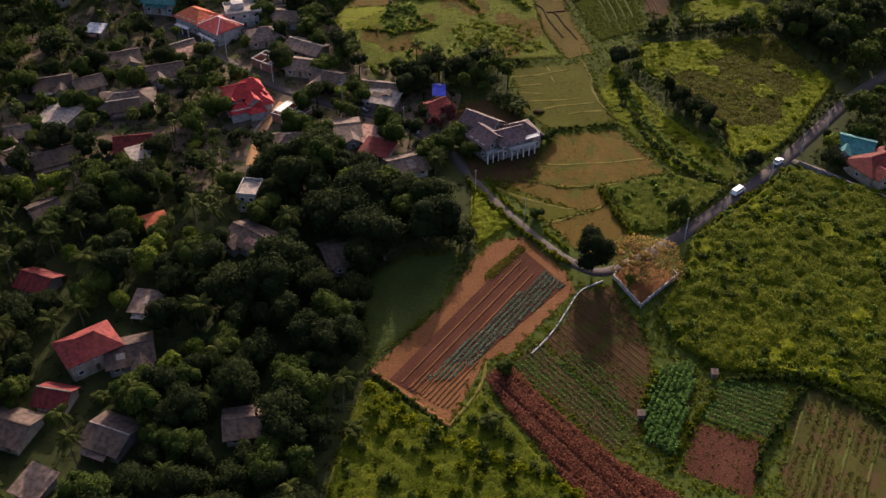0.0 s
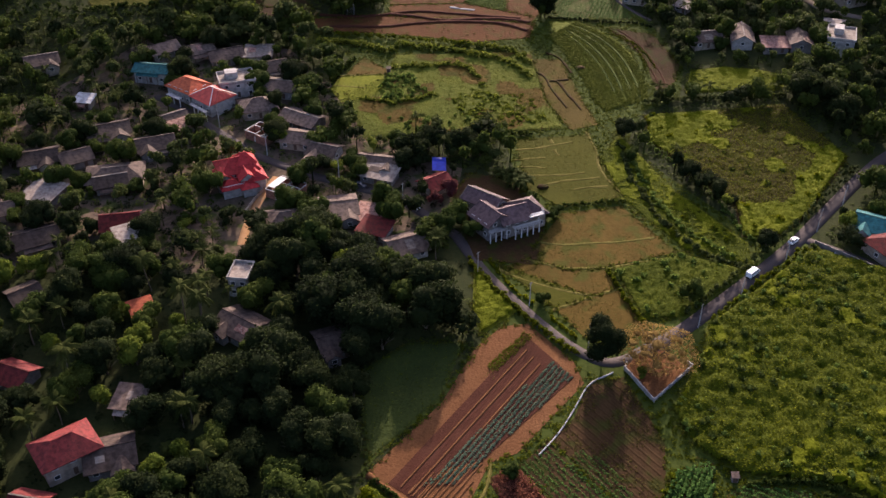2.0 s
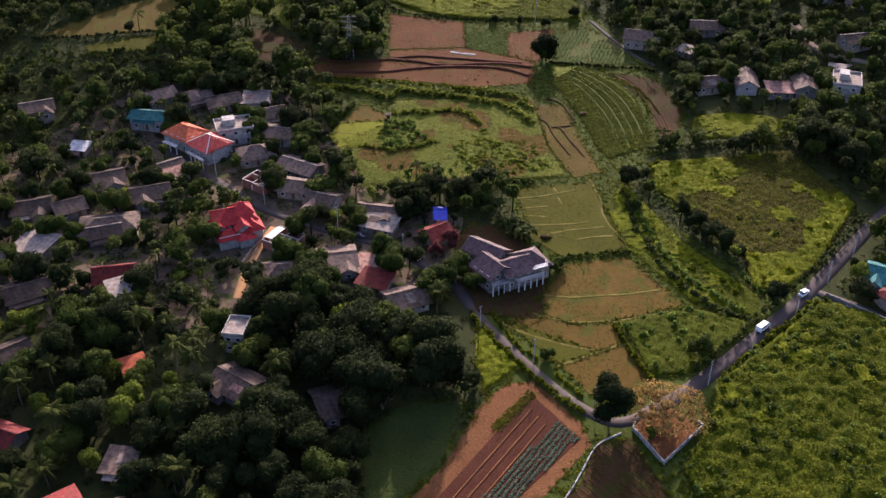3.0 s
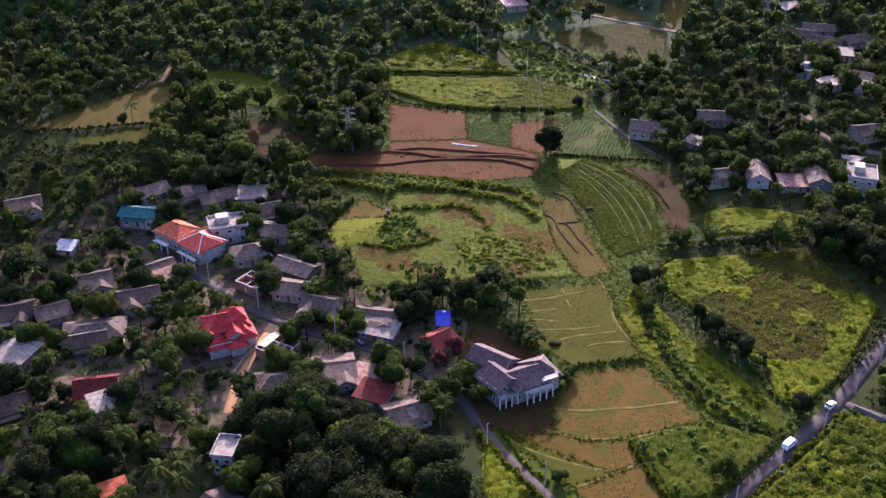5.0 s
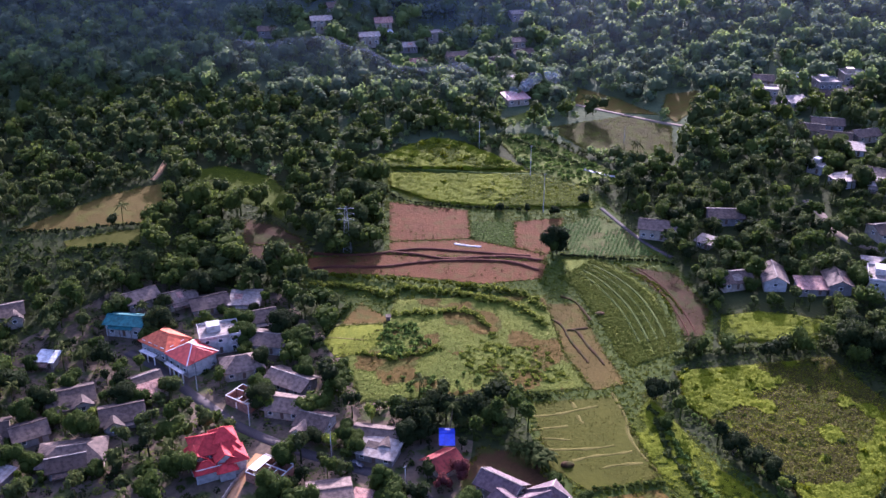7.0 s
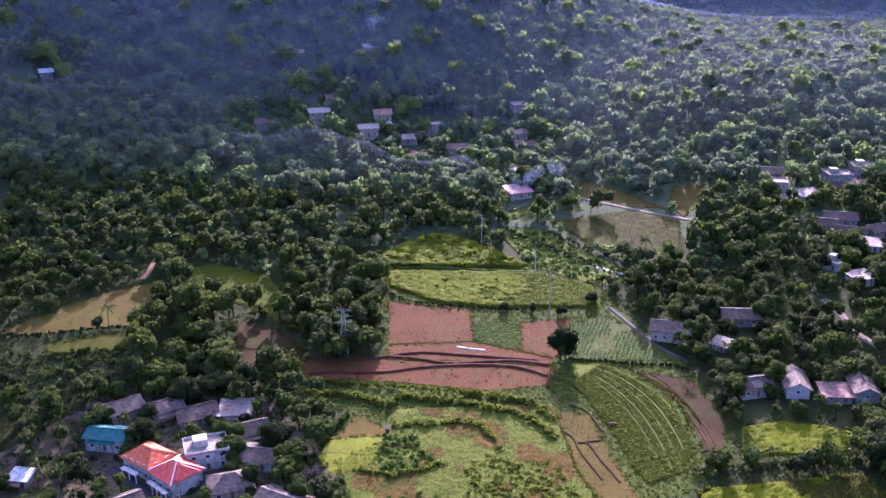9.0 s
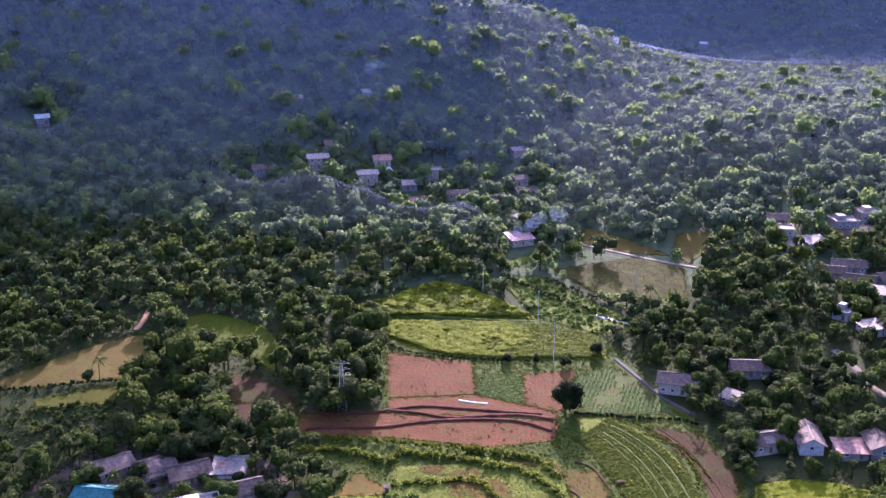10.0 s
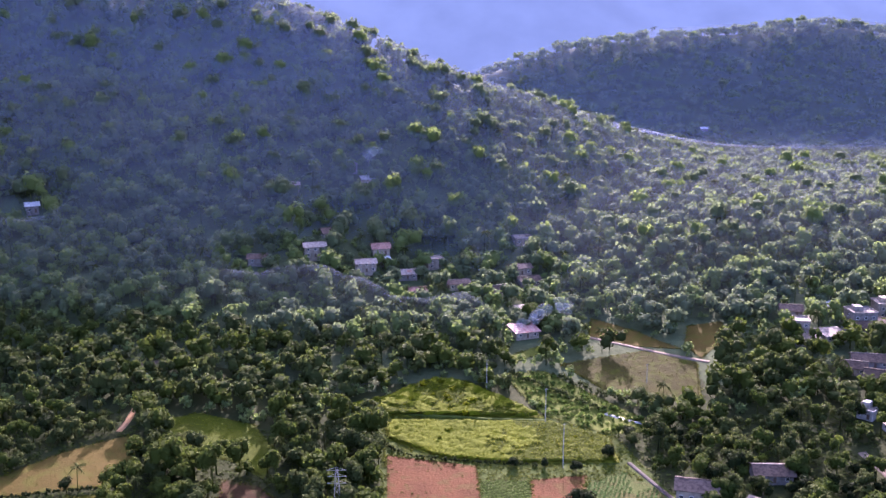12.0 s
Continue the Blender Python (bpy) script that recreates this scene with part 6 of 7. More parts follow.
kk = free(vx, vy, 1.5, True, 1.2) & ~inside(CORE, vx, vy) & view_span(vx, vy) & ~inside(WOOD, vx, vy)
kk &= ~inside(VILLAGE, vx, vy) | free(vx, vy, 1.5, True, 1.6, 7.0)
kk &= ~((vx < -112) & (vx > -172) & (vy > 378) & (vy < 408))
vx, vy = vx[kk], vy[kk]
if len(tx) > single:
    vx, vy = np.r_[vx, tx[single:]], np.r_[vy, ty[single:]]
u = rng.uniform(0, 1, len(vx))
in_village = inside(VILLAGE, vx, vy)
thin = ~in_village | (u < 0.86)
vx, vy, u2, in_village = vx[thin], vy[thin], rng.uniform(0, 1, thin.sum()), in_village[thin]
near_by = np.where(vy + 14 * rolling(vx, vy, 16, 1.1) < 335, 0.3, 0.1)
tall_wood = (vy > 378) & (vx < -24) & (vx > -114)
m = tall_wood & (u2 < 0.88)
forest("woodland", vx[m & (u2 < 0.5)], vy[m & (u2 < 0.5)], SMALL, "leaf", "tall dark trees between the clearings", 0.9, 1.75)
forest("woodland", vx[m & (u2 >= 0.5)], vy[m & (u2 >= 0.5)], SMALL, "leaf_mid", "tall green trees between the clearings", 0.8, 1.6)
u2 = np.where(tall_wood & (u2 < 0.88), -1.0, u2)
m = (u2 < near_by) & (u2 >= 0)
forest("woodland", vx[m], vy[m], SMALL, "leaf_dark", "dark green trees between houses and fields", 0.6, 1.35)
m = (u2 >= near_by) & (u2 < near_by + 0.32)
forest("woodland", vx[m], vy[m], SMALL, "leaf", "mid-green trees between houses and fields", 0.6, 1.3)
m = (u2 >= near_by + 0.32) & (u2 < 0.82)
forest("woodland", vx[m], vy[m], SMALL, "leaf_mid", "fresh green trees between houses and fields", 0.55, 1.25)
m = (u2 >= 0.82) & (u2 < 0.88)
forest("woodland", vx[m], vy[m], SMALL, "leaf_lime", "light green young trees and shrubs", 0.4, 0.85)
m = (u2 >= 0.88)
forest("palm_grove", vx[m], vy[m], PALM_SMALL, "palm", "coconut palms scattered through the village", 0.8, 1.1)

# hills
hx, hy = fill(-560, 560, 470, 640, 8.6)
up_x, up_y = fill(-560, 560, 640, 1222, 11.5)
hx, hy = np.r_[hx, up_x], np.r_[hy, up_y]
kk = free(hx, hy, 4.5, True, 0.8, -0.5) & view_span(hx, hy)
kk &= ~inside(CORE, hx, hy) & (land(hx, hy) < 188) & ((hy < brow(hx) + 22) | (hx > 20))
hx, hy = hx[kk], hy[kk]
u = rng.uniform(0, 1, len(hx))
for a, b, mm, text in ((0, 0.55, "leaf_hill", "haze-tinted blue-green forest covering the hillside"), (0.55, 0.9, "leaf_hill_green", "greener haze-paled trees of the hillside forest")):
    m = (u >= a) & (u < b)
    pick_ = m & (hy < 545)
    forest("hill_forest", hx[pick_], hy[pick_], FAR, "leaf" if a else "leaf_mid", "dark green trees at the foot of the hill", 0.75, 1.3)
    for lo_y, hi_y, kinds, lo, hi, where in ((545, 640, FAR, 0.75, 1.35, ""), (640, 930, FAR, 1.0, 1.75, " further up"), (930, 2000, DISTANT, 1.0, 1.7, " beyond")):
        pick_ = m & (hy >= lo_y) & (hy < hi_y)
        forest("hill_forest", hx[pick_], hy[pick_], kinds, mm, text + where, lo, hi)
m = u >= 0.9
forest("palm_grove", hx[m], hy[m], PALM_SMALL, "palm", "palms standing above the hillside forest", 0.9, 1.2)


# ---- single trees that stand out ----
DRY = broadleaf("half-bare tree with dry golden-brown foliage", 9.6, 6.6, 2.0, 16, 3000, 0.46, "leaf_yellow", 0.34, 14, 0.2, 0.3)
DRY.matrix_basis = pose(52.8, 203.6, float(land(52.8, 203.6)))
MAROON = broadleaf("dark maroon-leaved garden tree", 3.2, 4.6, 1.4, 6, 420, 0.5, "leaf_red")
MAROON.matrix_basis = pose(1.5, 276.0, float(land(1.5, 276.0)), 0, 0, 40)
tree([MAROON], -2.6, 271.5, 0.8, 120)
LONE = broadleaf("tall dark green tree standing alone at the road", 5.4, 11.0, 1.6, 14, 2600, 0.46, "leaf_dark", 0.32, 7)
LONE.matrix_basis = pose(39.6, 204.6, float(land(39.6, 204.6)), 0, 0, 65)
for px, py, sc, kind in ((26.6, 226.4, 0.5, 2), (66.5, 227.0, 0.95, 3), (77.0, 285.5, 0.95, 0), (79.5, 282.5, 0.5, 1), (84.8, 275.5, 0.95, 1), (87.5, 272.0, 0.5, 0), (61.3, 297.5, 0.6, 2), (39.7, 402.5, 1.45, 1), (41.2, 401.2, 1.05, 3),
                         (60.5, 311, 0.9, 0), (127, 334, 1.5, 0), (133, 330, 1.35, 1), (137, 322, 1.3, 0), (130, 341, 1.2, 1), (93, 251.5, 0.75, 0), (3.0, 262.5, 1.0, 2), (-0.5, 258, 0.95, 2), (8.5, 256.0, 0.75, 2),
                         (48.5, 199, 0.6, 4), (14.5, 168.6, 0.5, 2), (30.5, 263.5, 0.6, 2), (34, 266.5, 0.5, 2), (26.5, 272, 0.6, 2), (77.0, 335, 0.6, 0), (80.5, 338, 0.55, 1), (-9, 297, 1.0, 1), (-5, 303, 1.1, 0), (2, 300, 1.1, 1), (8, 303, 1.0, 0),
                         (12, 298, 0.9, 2), (-14, 303, 0.9, 2), (57, 444, 0.6, 0), (42, 566, 1.5, 2), (48, 563, 1.2, 2), (22, 438, 0.45, 0), (33, 436.5, 0.45, 1), (44, 434, 0.5, 0)):
    tree([PROTOS[kind]], px, py, sc, rng.uniform(0, 360))
for px, py in ((20.5, 283.5), (22.5, 285.5), (25, 283), (18.5, 286.5), (23, 281), (10.5, 152), (-20, 150)):
    tree(BANANAS, px, py, rng.uniform(1.1, 1.6), rng.uniform(0, 360))

# garden trees close to the houses
GARDEN_RNG = np.random.default_rng(77)
for hx_, hy_, yaw_, L_, W_ in list(HOUSES):
    if hy_ > 480 or hy_ < 225:
        continue
    for su, sv in ((1, 0.1), (-1, -0.2), (0.4, -1), (-0.45, -1), (0.1, 1)):
        if GARDEN_RNG.uniform() < (0.75 if sv == -1 else 0.5):
            continue
        u_, v_ = su * (L_ / 2 + 1.6) if sv > -1 and sv < 1 else su * L_, sv * (W_ / 2 + 2.4)
        c_, s_ = math.cos(radians(yaw_)), math.sin(radians(yaw_))
        qx, qy = hx_ + u_ * c_ - v_ * s_ + GARDEN_RNG.normal(0, 0.8), hy_ + u_ * s_ + v_ * c_ + GARDEN_RNG.normal(0, 0.8)
        if free(np.array([qx]), np.array([qy]), 1.0, True, 0.6, -1.0)[0]:
            tall = 0.62 if sv == -1 else 1.0
            kind_ = [PROTOS[2]] if GARDEN_RNG.uniform() < 0.45 else PALMS if GARDEN_RNG.uniform() < 0.3 else [PROTOS[int(GARDEN_RNG.integers(5))]]
            tree(kind_, qx, qy, tall * GARDEN_RNG.uniform(0.7, 1.25), GARDEN_RNG.uniform(0, 360))

# undergrowth of the gardens and the wood
ux, uy = scatter(VILLAGE, 2.5, 0.6)
kk = free(ux, uy, 0.5, True, 0.9)
ux, uy = ux[kk], uy[kk]
u = rng.uniform(0, 1, len(ux))
for a, b, mm, text in ((0, 0.28, "leaf", "green garden shrubs between the houses"), (0.28, 0.56, "leaf_dark", "dark garden shrubs between the houses"), (0.56, 0.62, "leaf_lime", "light green garden shrubs")):
    m = (u >= a) & (u < b)
    clumps("shrubs", ux[m], uy[m], 1.1, 1.5, 20, 0.62, mm, text, "shrubs")
ux, uy = scatter(WOOD, 4.6, 0.6)
kk = free(ux, uy, 0.5, True, 0.9) & ~inside(CORE, ux, uy)
clumps("shrubs", ux[kk], uy[kk], 1.4, 1.3, 16, 0.7, "leaf_dark", "dark undergrowth below the trees", "shrubs")

ux, uy = fill(-400, 400, 470, 930, 8.2)
kk = free(ux, uy, 1.0, True, 1.5) & view_span(ux, uy) & ~inside(CORE, ux, uy) & (uy < brow(ux))
forest("undergrowth", ux[kk], uy[kk], FILL, "leaf_hill_green", "undergrowth between the trees of the hillside", 0.7, 1.3)

ux, uy = fill(-200, 200, 112, 470, 3.0)
kk = free(ux, uy, 0.3, True, 1.2) & view_span(ux, uy) & ~inside(CORE, ux, uy) & ~inside(VILLAGE, ux, uy) & ~inside(WOOD, ux, uy)
clumps("undergrowth", ux[kk], uy[kk], 1.5, 1.0, 10, 0.95, "leaf", "green undergrowth along the valley sides", "undergrowth")

ARC_OUT = [(53.7, 395.7), (63.0, 386.0), (67.9, 377.4), (71.1, 367.9), (72.6, 357.4), (73.7, 346.3), (72.3, 335.7)]
ARC_IN = [(40.8, 383.2), (45.6, 376.1), (47.8, 365.4), (50.6, 356.3), (52.5, 346.4), (53.5, 335.8), (56.8, 328.9)]
DITCH = [(42.9, 399.5), (54.7, 397.9), (65.9, 395.6), (77.5, 395.5), (83.2, 391.7)]
TERR_A = [(61.7, 394.1), (68.2, 387.3), (73.3, 380.2), (76.2, 373.3), (78.3, 366.5), (79.4, 358.7)]
TERR_B = [(61.6, 385.9), (67.2, 385.9), (74.2, 377.4), (75.6, 366.5), (75.2, 357.5)]
TAN_A = [(34.4, 355.4), (37.7, 352.6), (38.7, 344.1), (41.1, 337.0), (43.4, 330.2)]
TAN_B = [(39.3, 349.1), (42.2, 348.9), (44.1, 340.5), (46.5, 334.7), (48.2, 329.0)]
TAN_C = [(38.9, 348.9), (45.9, 350.1)]
TAN_D = [(39.2, 370.4), (43.9, 367.4), (46.4, 359.5), (47.5, 355.0)]
HEDGE_TOP = [(-47.7, 378.4), (-40.4, 378.4), (-32.9, 376.8), (-25.4, 373.9), (-21.5, 369.5), (-16.7, 376.7), (-12.3, 375.2), (-3.5, 373.7), (7.4, 370.8), (13.8, 366.6), (20.2, 366.5), (25.0, 362.2), (28.8, 356.8), (31.8, 351.4)]
HEDGE_UP2 = [(3.9, 376.6), (14.9, 375.1), (22.8, 373.6), (28.3, 369.3), (31.4, 362.3)]
MID_HEDGE = [(-18.3, 359.1), (-11.9, 359.0), (-6.3, 359.7), (0.1, 360.4), (6.4, 359.7), (10.6, 356.9), (13.1, 351.5)]
LOW_HEDGE = [(-29.1, 335.9), (-23.4, 334.0), (-18.0, 332.8), (-11.4, 334.0), (-6.2, 336.4), (-3.5, 338.9)]
PADDY_BANK = [(-38.2, 352.5), (-31.3, 352.9), (-21.6, 354.0)]
PADDY_BANK2 = [(-39.6, 345.4), (-34.1, 344.7), (-27.9, 343.8)]
PADDY_BANK3 = [(-40.5, 347.9), (-37.8, 355.8), (-33.5, 365.3)]
FRONT_HEDGE = [(12.9, 316.4), (17.8, 314.1), (24.0, 312.4), (29.4, 312.4)]
SOIL_BANK = [(-49.0, 390.6), (-41.5, 392.1), (-30.1, 391.3), (-21.7, 392.0), (-12.6, 394.4), (-3.4, 395.9), (11.9, 396.4), (24.2, 395.0), (33.6, 388.6)]
SOIL_BANK2 = [(-22.2, 402.8), (-11.2, 401.0), (-0.4, 396.9), (12.0, 398.5), (24.4, 399.2), (35.0, 395.9)]
SOIL_BANK3 = [(-50.1, 402.1), (-38.3, 400.3), (-26.8, 401.1), (-11.3, 406.1), (4.4, 403.5), (19.9, 400.9), (31.4, 399.2)]
LIME_BANK = [(-19.8, 481.2), (-10.6, 477.9), (1.2, 476.8), (12.9, 474.7), (23.7, 473.6), (38.0, 472.4)]
LIME_EDGE = [(-26.2, 458.9), (-20.6, 449.6), (-11.9, 444.5), (-0.0, 442.1), (10.1, 440.5), (18.5, 439.5), (30.2, 438.4)]
WHITE_HEAP = [(2.9, 409.4), (7.6, 407.7), (13.1, 406.8)]
ROWP_A = [(23.7, 303.0), (29.8, 303.5), (35.1, 305.4), (42.9, 307.8)]
ROWP_B = [(22.7, 296.8), (28.6, 297.7), (33.2, 298.4)]
ROWP_C = [(23.5, 292.7), (27.7, 293.0), (33.1, 292.1)]
ROWP_D = [(25.8, 288.1), (32.1, 288.0), (39.3, 288.4), (45.0, 289.7)]
ROWP_E = [(32.7, 283.2), (38.4, 285.3), (43.9, 285.8), (49.5, 287.1)]
ROWP_F = [(36.6, 303.4), (37.2, 300.5), (37.9, 299.5)]
ROWP_G = [(35.4, 310.9), (36.4, 306.8)]
ROWP_H = [(40.4, 280.1), (43.8, 281.4), (51.5, 282.2)]
ROWP_EDGE = [(48.3, 314.9), (49.3, 307.8), (50.5, 301.9), (49.7, 295.2), (50.5, 289.8), (52.7, 283.5), (55.8, 276.7)]
ROWP_HEDGE = [(36.6, 271.4), (42.4, 271.8), (48.9, 273.0), (55.3, 273.7)]
PB1 = [(27.7, 253.4), (35.0, 251.9), (42.9, 253.1), (50.7, 253.4), (61.4, 255.7)]
PB2 = [(23.3, 245.8), (29.8, 242.6), (37.2, 241.1), (44.5, 242.1), (45.7, 241.1), (53.3, 243.7), (61.8, 245.8)]
PB3 = [(14.9, 241.5), (20.0, 237.4), (27.2, 233.9), (34.4, 231.0), (40.4, 229.7)]
PB4 = [(28.9, 223.9), (35.2, 226.6), (40.3, 229.5), (48.0, 232.5)]
PB5 = [(45.9, 240.1), (48.0, 232.5), (50.1, 225.1), (52.6, 219.0)]
ROADHEDGE = [(12.8, 244.7), (14.6, 241.0), (19.2, 232.4), (23.7, 226.5)]
ROADHEDGE2 = [(28.1, 220.9), (30.8, 217.1), (34.2, 213.1)]
ROADWALL = [(7.1, 245.2), (11.3, 236.4), (16.5, 227.9), (22.1, 220.4), (28.0, 212.2), (33.4, 207.0)]
HG1 = [(67.2, 166.3), (71.6, 166.6), (77.0, 166.7), (82.2, 166.0), (86.7, 164.6)]
HG2 = [(87.0, 163.9), (91.2, 161.8), (94.1, 159.1), (98.3, 155.7), (100.8, 153.4)]
HG3 = [(86.6, 164.2), (83.2, 161.8), (79.7, 156.3), (76.6, 152.4), (73.2, 149.1), (70.1, 144.7), (67.8, 139.2)]
HG4 = [(51.3, 167.7), (47.8, 162.4), (46.0, 157.6), (45.6, 154.9)]
HG5 = [(63.1, 161.8), (60.1, 157.7), (55.9, 151.6), (52.2, 145.3), (48.8, 140.3)]
# ---- under the field mosaic: rough grass ----
plot("ground", CORE, "dark_grass", "rough grass between the fields", lift=0.03, clear=False, step=8.0)

# ---- the vegetable plot ----
ALONG = math.degrees(math.atan2(213.7 - 166.5, 21.3 + 12.5))
furrows("furrows", DARK_BED, ALONG, 0.9, 0.55, 0.07, "dark_soil", "long ridges of turned dark earth", 0.6)
for o in (2.9, 5.6, 8.3):
    a = np.array([-12.5 + o * 0.78, 166.5 - o * 0.62])
    d = np.array([math.cos(radians(ALONG)), math.sin(radians(ALONG))])
    strip("path", [tuple(a + d * k) for k in (1, 20, 38, 55 - o * 0.4)], 0.4, "pale_soil", "narrow pale walkway between beds", lift=0.3, crown=0.02, category="path", clear=0)
rx, ry = row_points(CABBAGE, ALONG, 1.25, 0.55)
clumps("cabbages", rx, ry, 0.36, 0.28, 9, 0.42, "cabbage", "rows of blue-green cabbages", "vegetables", 0.25)
furrows("furrows", [(-9.5, 163.5), (-3.2, 170.0), (9.8, 174.0), (2, 156)], ALONG, 1.2, 0.7, 0.2, "pale_soil", "ridges of dry pale earth", 0.5)
GREEN_BED = [(10.6, 202.7), (20.8, 215.4), (22.8, 213.3), (12.5, 200.2)]
rx, ry = scatter(GREEN_BED, 0.55)
clumps("seedlings", rx, ry, 0.3, 0.4, 6, 0.4, "weed", "thick strip of bright green seedlings", "vegetables")
rx, ry = row_points([(9, 200), (12.5, 197), (26, 213), (23, 216)], ALONG, 1.1, 0.8)
clumps("seedlings", rx, ry, 0.2, 0.2, 3, 0.3, "weed_olive", "thin rows of sprouting plants", "vegetables")
bund("field_bank", [(-17.2, 169.0), (1.4, 152.2)], 1.2, 0.5, "pale_soil", "dry earth bank at the edge of the plot")
bund("field_bank", [(1.4, 152.2), (9, 163), (10.6, 172)], 0.8, 0.35, "bund", "grassy bank at the edge of the plot")
strip("pipe", [(21.5, 174.5), (25, 178.6), (28.5, 183.7), (32.8, 191.7), (35.5, 197.0), (42, 200.5)], 0.28, "concrete", "pale concrete channel bordering the plot", lift=0.35, crown=0.0, category="channel", clear=0)

# russet crop in long bands
DOWN = math.degrees(math.atan2(143.1 - 171.4, 38.1 - 15.9))
rx, ry = row_points(RED_CROP, DOWN, 0.85, 0.5, 0.12)
w_ = radians(DOWN)
band = (-(rx - 10) * math.sin(w_) + (ry - 168) * math.cos(w_)) % 4.0
kk = band > 0.55
clumps("russet_crop", rx[kk], ry[kk], 0.38, 1.35, 9, 0.42, "red_crop", "dense bands of tall russet-tasselled crop", "crop")
rx, ry = row_points(GREEN_ROW, DOWN, 1.4, 0.6)
clumps("low_crop", rx, ry, 0.35, 0.35, 6, 0.4, "crop", "low dull green crop rows", "crop")
rx, ry = row_points([(31, 177), (38, 172), (45.5, 153), (42, 151), (28, 172)], DOWN, 1.5, 0.55)
clumps("low_crop", rx, ry, 0.45, 0.4, 6, 0.42, "crop", "dark green bean rows", "crop")
furrows("furrows", WEEDY, DOWN, 1.7, 0.8, 0.07, "brown_weed", "old ridges of a fallow plot", 0.8)
rx, ry = scatter(WEEDY, 1.1)
kk = rolling(rx, ry, 4, 2.0) > -0.1
clumps("weeds", rx[kk], ry[kk], 0.35, 0.35, 5, 0.36, "weed_olive", "patchy dry weeds on the fallow plot", "weeds")
rx, ry = row_points(TALL, 62, 1.3, 0.55)
clumps("tall_crop", rx, ry, 0.6, 1.7, 14, 0.62, "crop", "tall leafy green crop in rows", "crop")
rx, ry = row_points(GARDEN, -27, 1.5, 0.6)
clumps("garden_crop", rx, ry, 0.5, 0.8, 9, 0.46, "crop", "bushy vegetable rows", "vegetables")
rx, ry = scatter(GARDEN_SOIL, 2.2)
clumps("weeds", rx, ry, 0.4, 0.3, 5, 0.4, "weed_olive", "scattered weeds on dug soil", "weeds")
rx, ry = row_points(ROW_FIELD, 62, 1.9, 0.55, 0.2)
kk = rolling(rx, ry, 6, 0.9) > -0.25
clumps("low_crop", rx[kk], ry[kk], 0.5, 0.4, 6, 0.42, "weed_olive", "dull green rows of young plants", "crop")
furrows("furrows", ROW_FIELD, 62, 5.6, 0.9, 0.2, "field_green", "grassy ridges across the field", 0.8)
rx, ry = scatter([(56.0, 158.0), (60.5, 165.0), (62.5, 163.5), (52.0, 142.0), (50.0, 141.0)], 1.2)
clumps("weeds", rx, ry, 0.4, 0.4, 6, 0.4, "weed", "weeds along a garden path", "weeds")


def bushes(pts, spacing, radius, height, material, label, where=None, leaves=52, size=0.55):
    """Separate rounded bushes with a leafy skin over a dense core."""
    x, y = scatter(pts, spacing, 0.6, 0.5)
    if where is not None:
        k = where(x, y)
        x, y = x[k], y[k]
    if not len(x):
        return
    kinds = [crown_arrays(radius, height, 0.0, 3, leaves, size, 2, 0.0, 0.62) for _ in range(3)]
    forest("bushes", x, y, kinds, material, label, 0.55, 1.3)


SOUTH_EDGE = [(87, 257), (110, 266), (133, 299)]
NORTH_EDGE = [(69, 325), (72, 308), (90, 322)]


def lit_weeds(x, y):
    d = np.minimum(to_line(SOUTH_EDGE, x, y), to_line(NORTH_EDGE, x, y) + 1) + 5 * rolling(x, y, 6, 0.3)
    return 0.95 * smooth(14, 5, d) + 0.55 * smooth(0.25, 0.55, rolling(x, y, 5, 2.6))


def sunny(x, y):
    return 0.08 + 0.6 * smooth(0.1, 0.5, rolling(x, y, 9, 0.7))


def everywhere(x, y):
    return 0.5 + 0.4 * rolling(x, y, 7, 1.7)


cover("weeds", WEED_FIELD, 2.6, 3.6, "cover_weed", "weed", "thick hummocky cover of green weeds and creepers", res=0.7, leaves=3.2, leaf_size=0.5, seed=1.3, chance=sunny, second="weed_lime")
bushes(WEED_FIELD, 4.4, 1.8, 2.3, "leaf", "dark bushes among the weeds", lambda x, y: rolling(x, y, 11, 2.2) > -0.02)
cover("weeds", WEED_FIELD, 2.9, 3.6, "cover_lime", "weed_lime", "yellow-green creepers over the hummocks", lambda x, y: sunny(x, y) + 0.9 * growth(x, y, 1.0, 3.6, 1.3) > 1.15, res=0.7, leaves=1.2, leaf_size=0.5, seed=1.3)
bushes(WEED_FIELD, 4.6, 1.6, 2.0, "scrub", "rounded green bushes among the weeds", lambda x, y: rolling(x, y, 10, 0.2) > -0.2)
cover("weeds", WASTE, 1.2, 2.0, "cover_weed", "weed", "green weeds on waste ground", leaves=2.8, seed=2.0, chance=sunny, second="weed_lime")
bushes(WASTE, 4.2, 1.4, 1.5, "scrub", "low green bushes on waste ground")
cover("weeds", MEADOW, 0.6, 1.8, "cover_weed", "weed", "sunny tussocks of meadow grass", leaves=2.2, seed=2.5, chance=everywhere, second="weed_lime")
bushes(MEADOW, 6.5, 1.4, 1.3, "weed", "scattered meadow bushes", lambda x, y: rolling(x, y, 12, 0.4) > 0.1)
cover("weeds", LIME_WASTE, 1.1, 2.2, "cover_olive", "weed_olive", "olive and lime swamp weeds", leaves=3.2, leaf_size=0.55, seed=3.0, chance=lit_weeds, second="weed_lime")
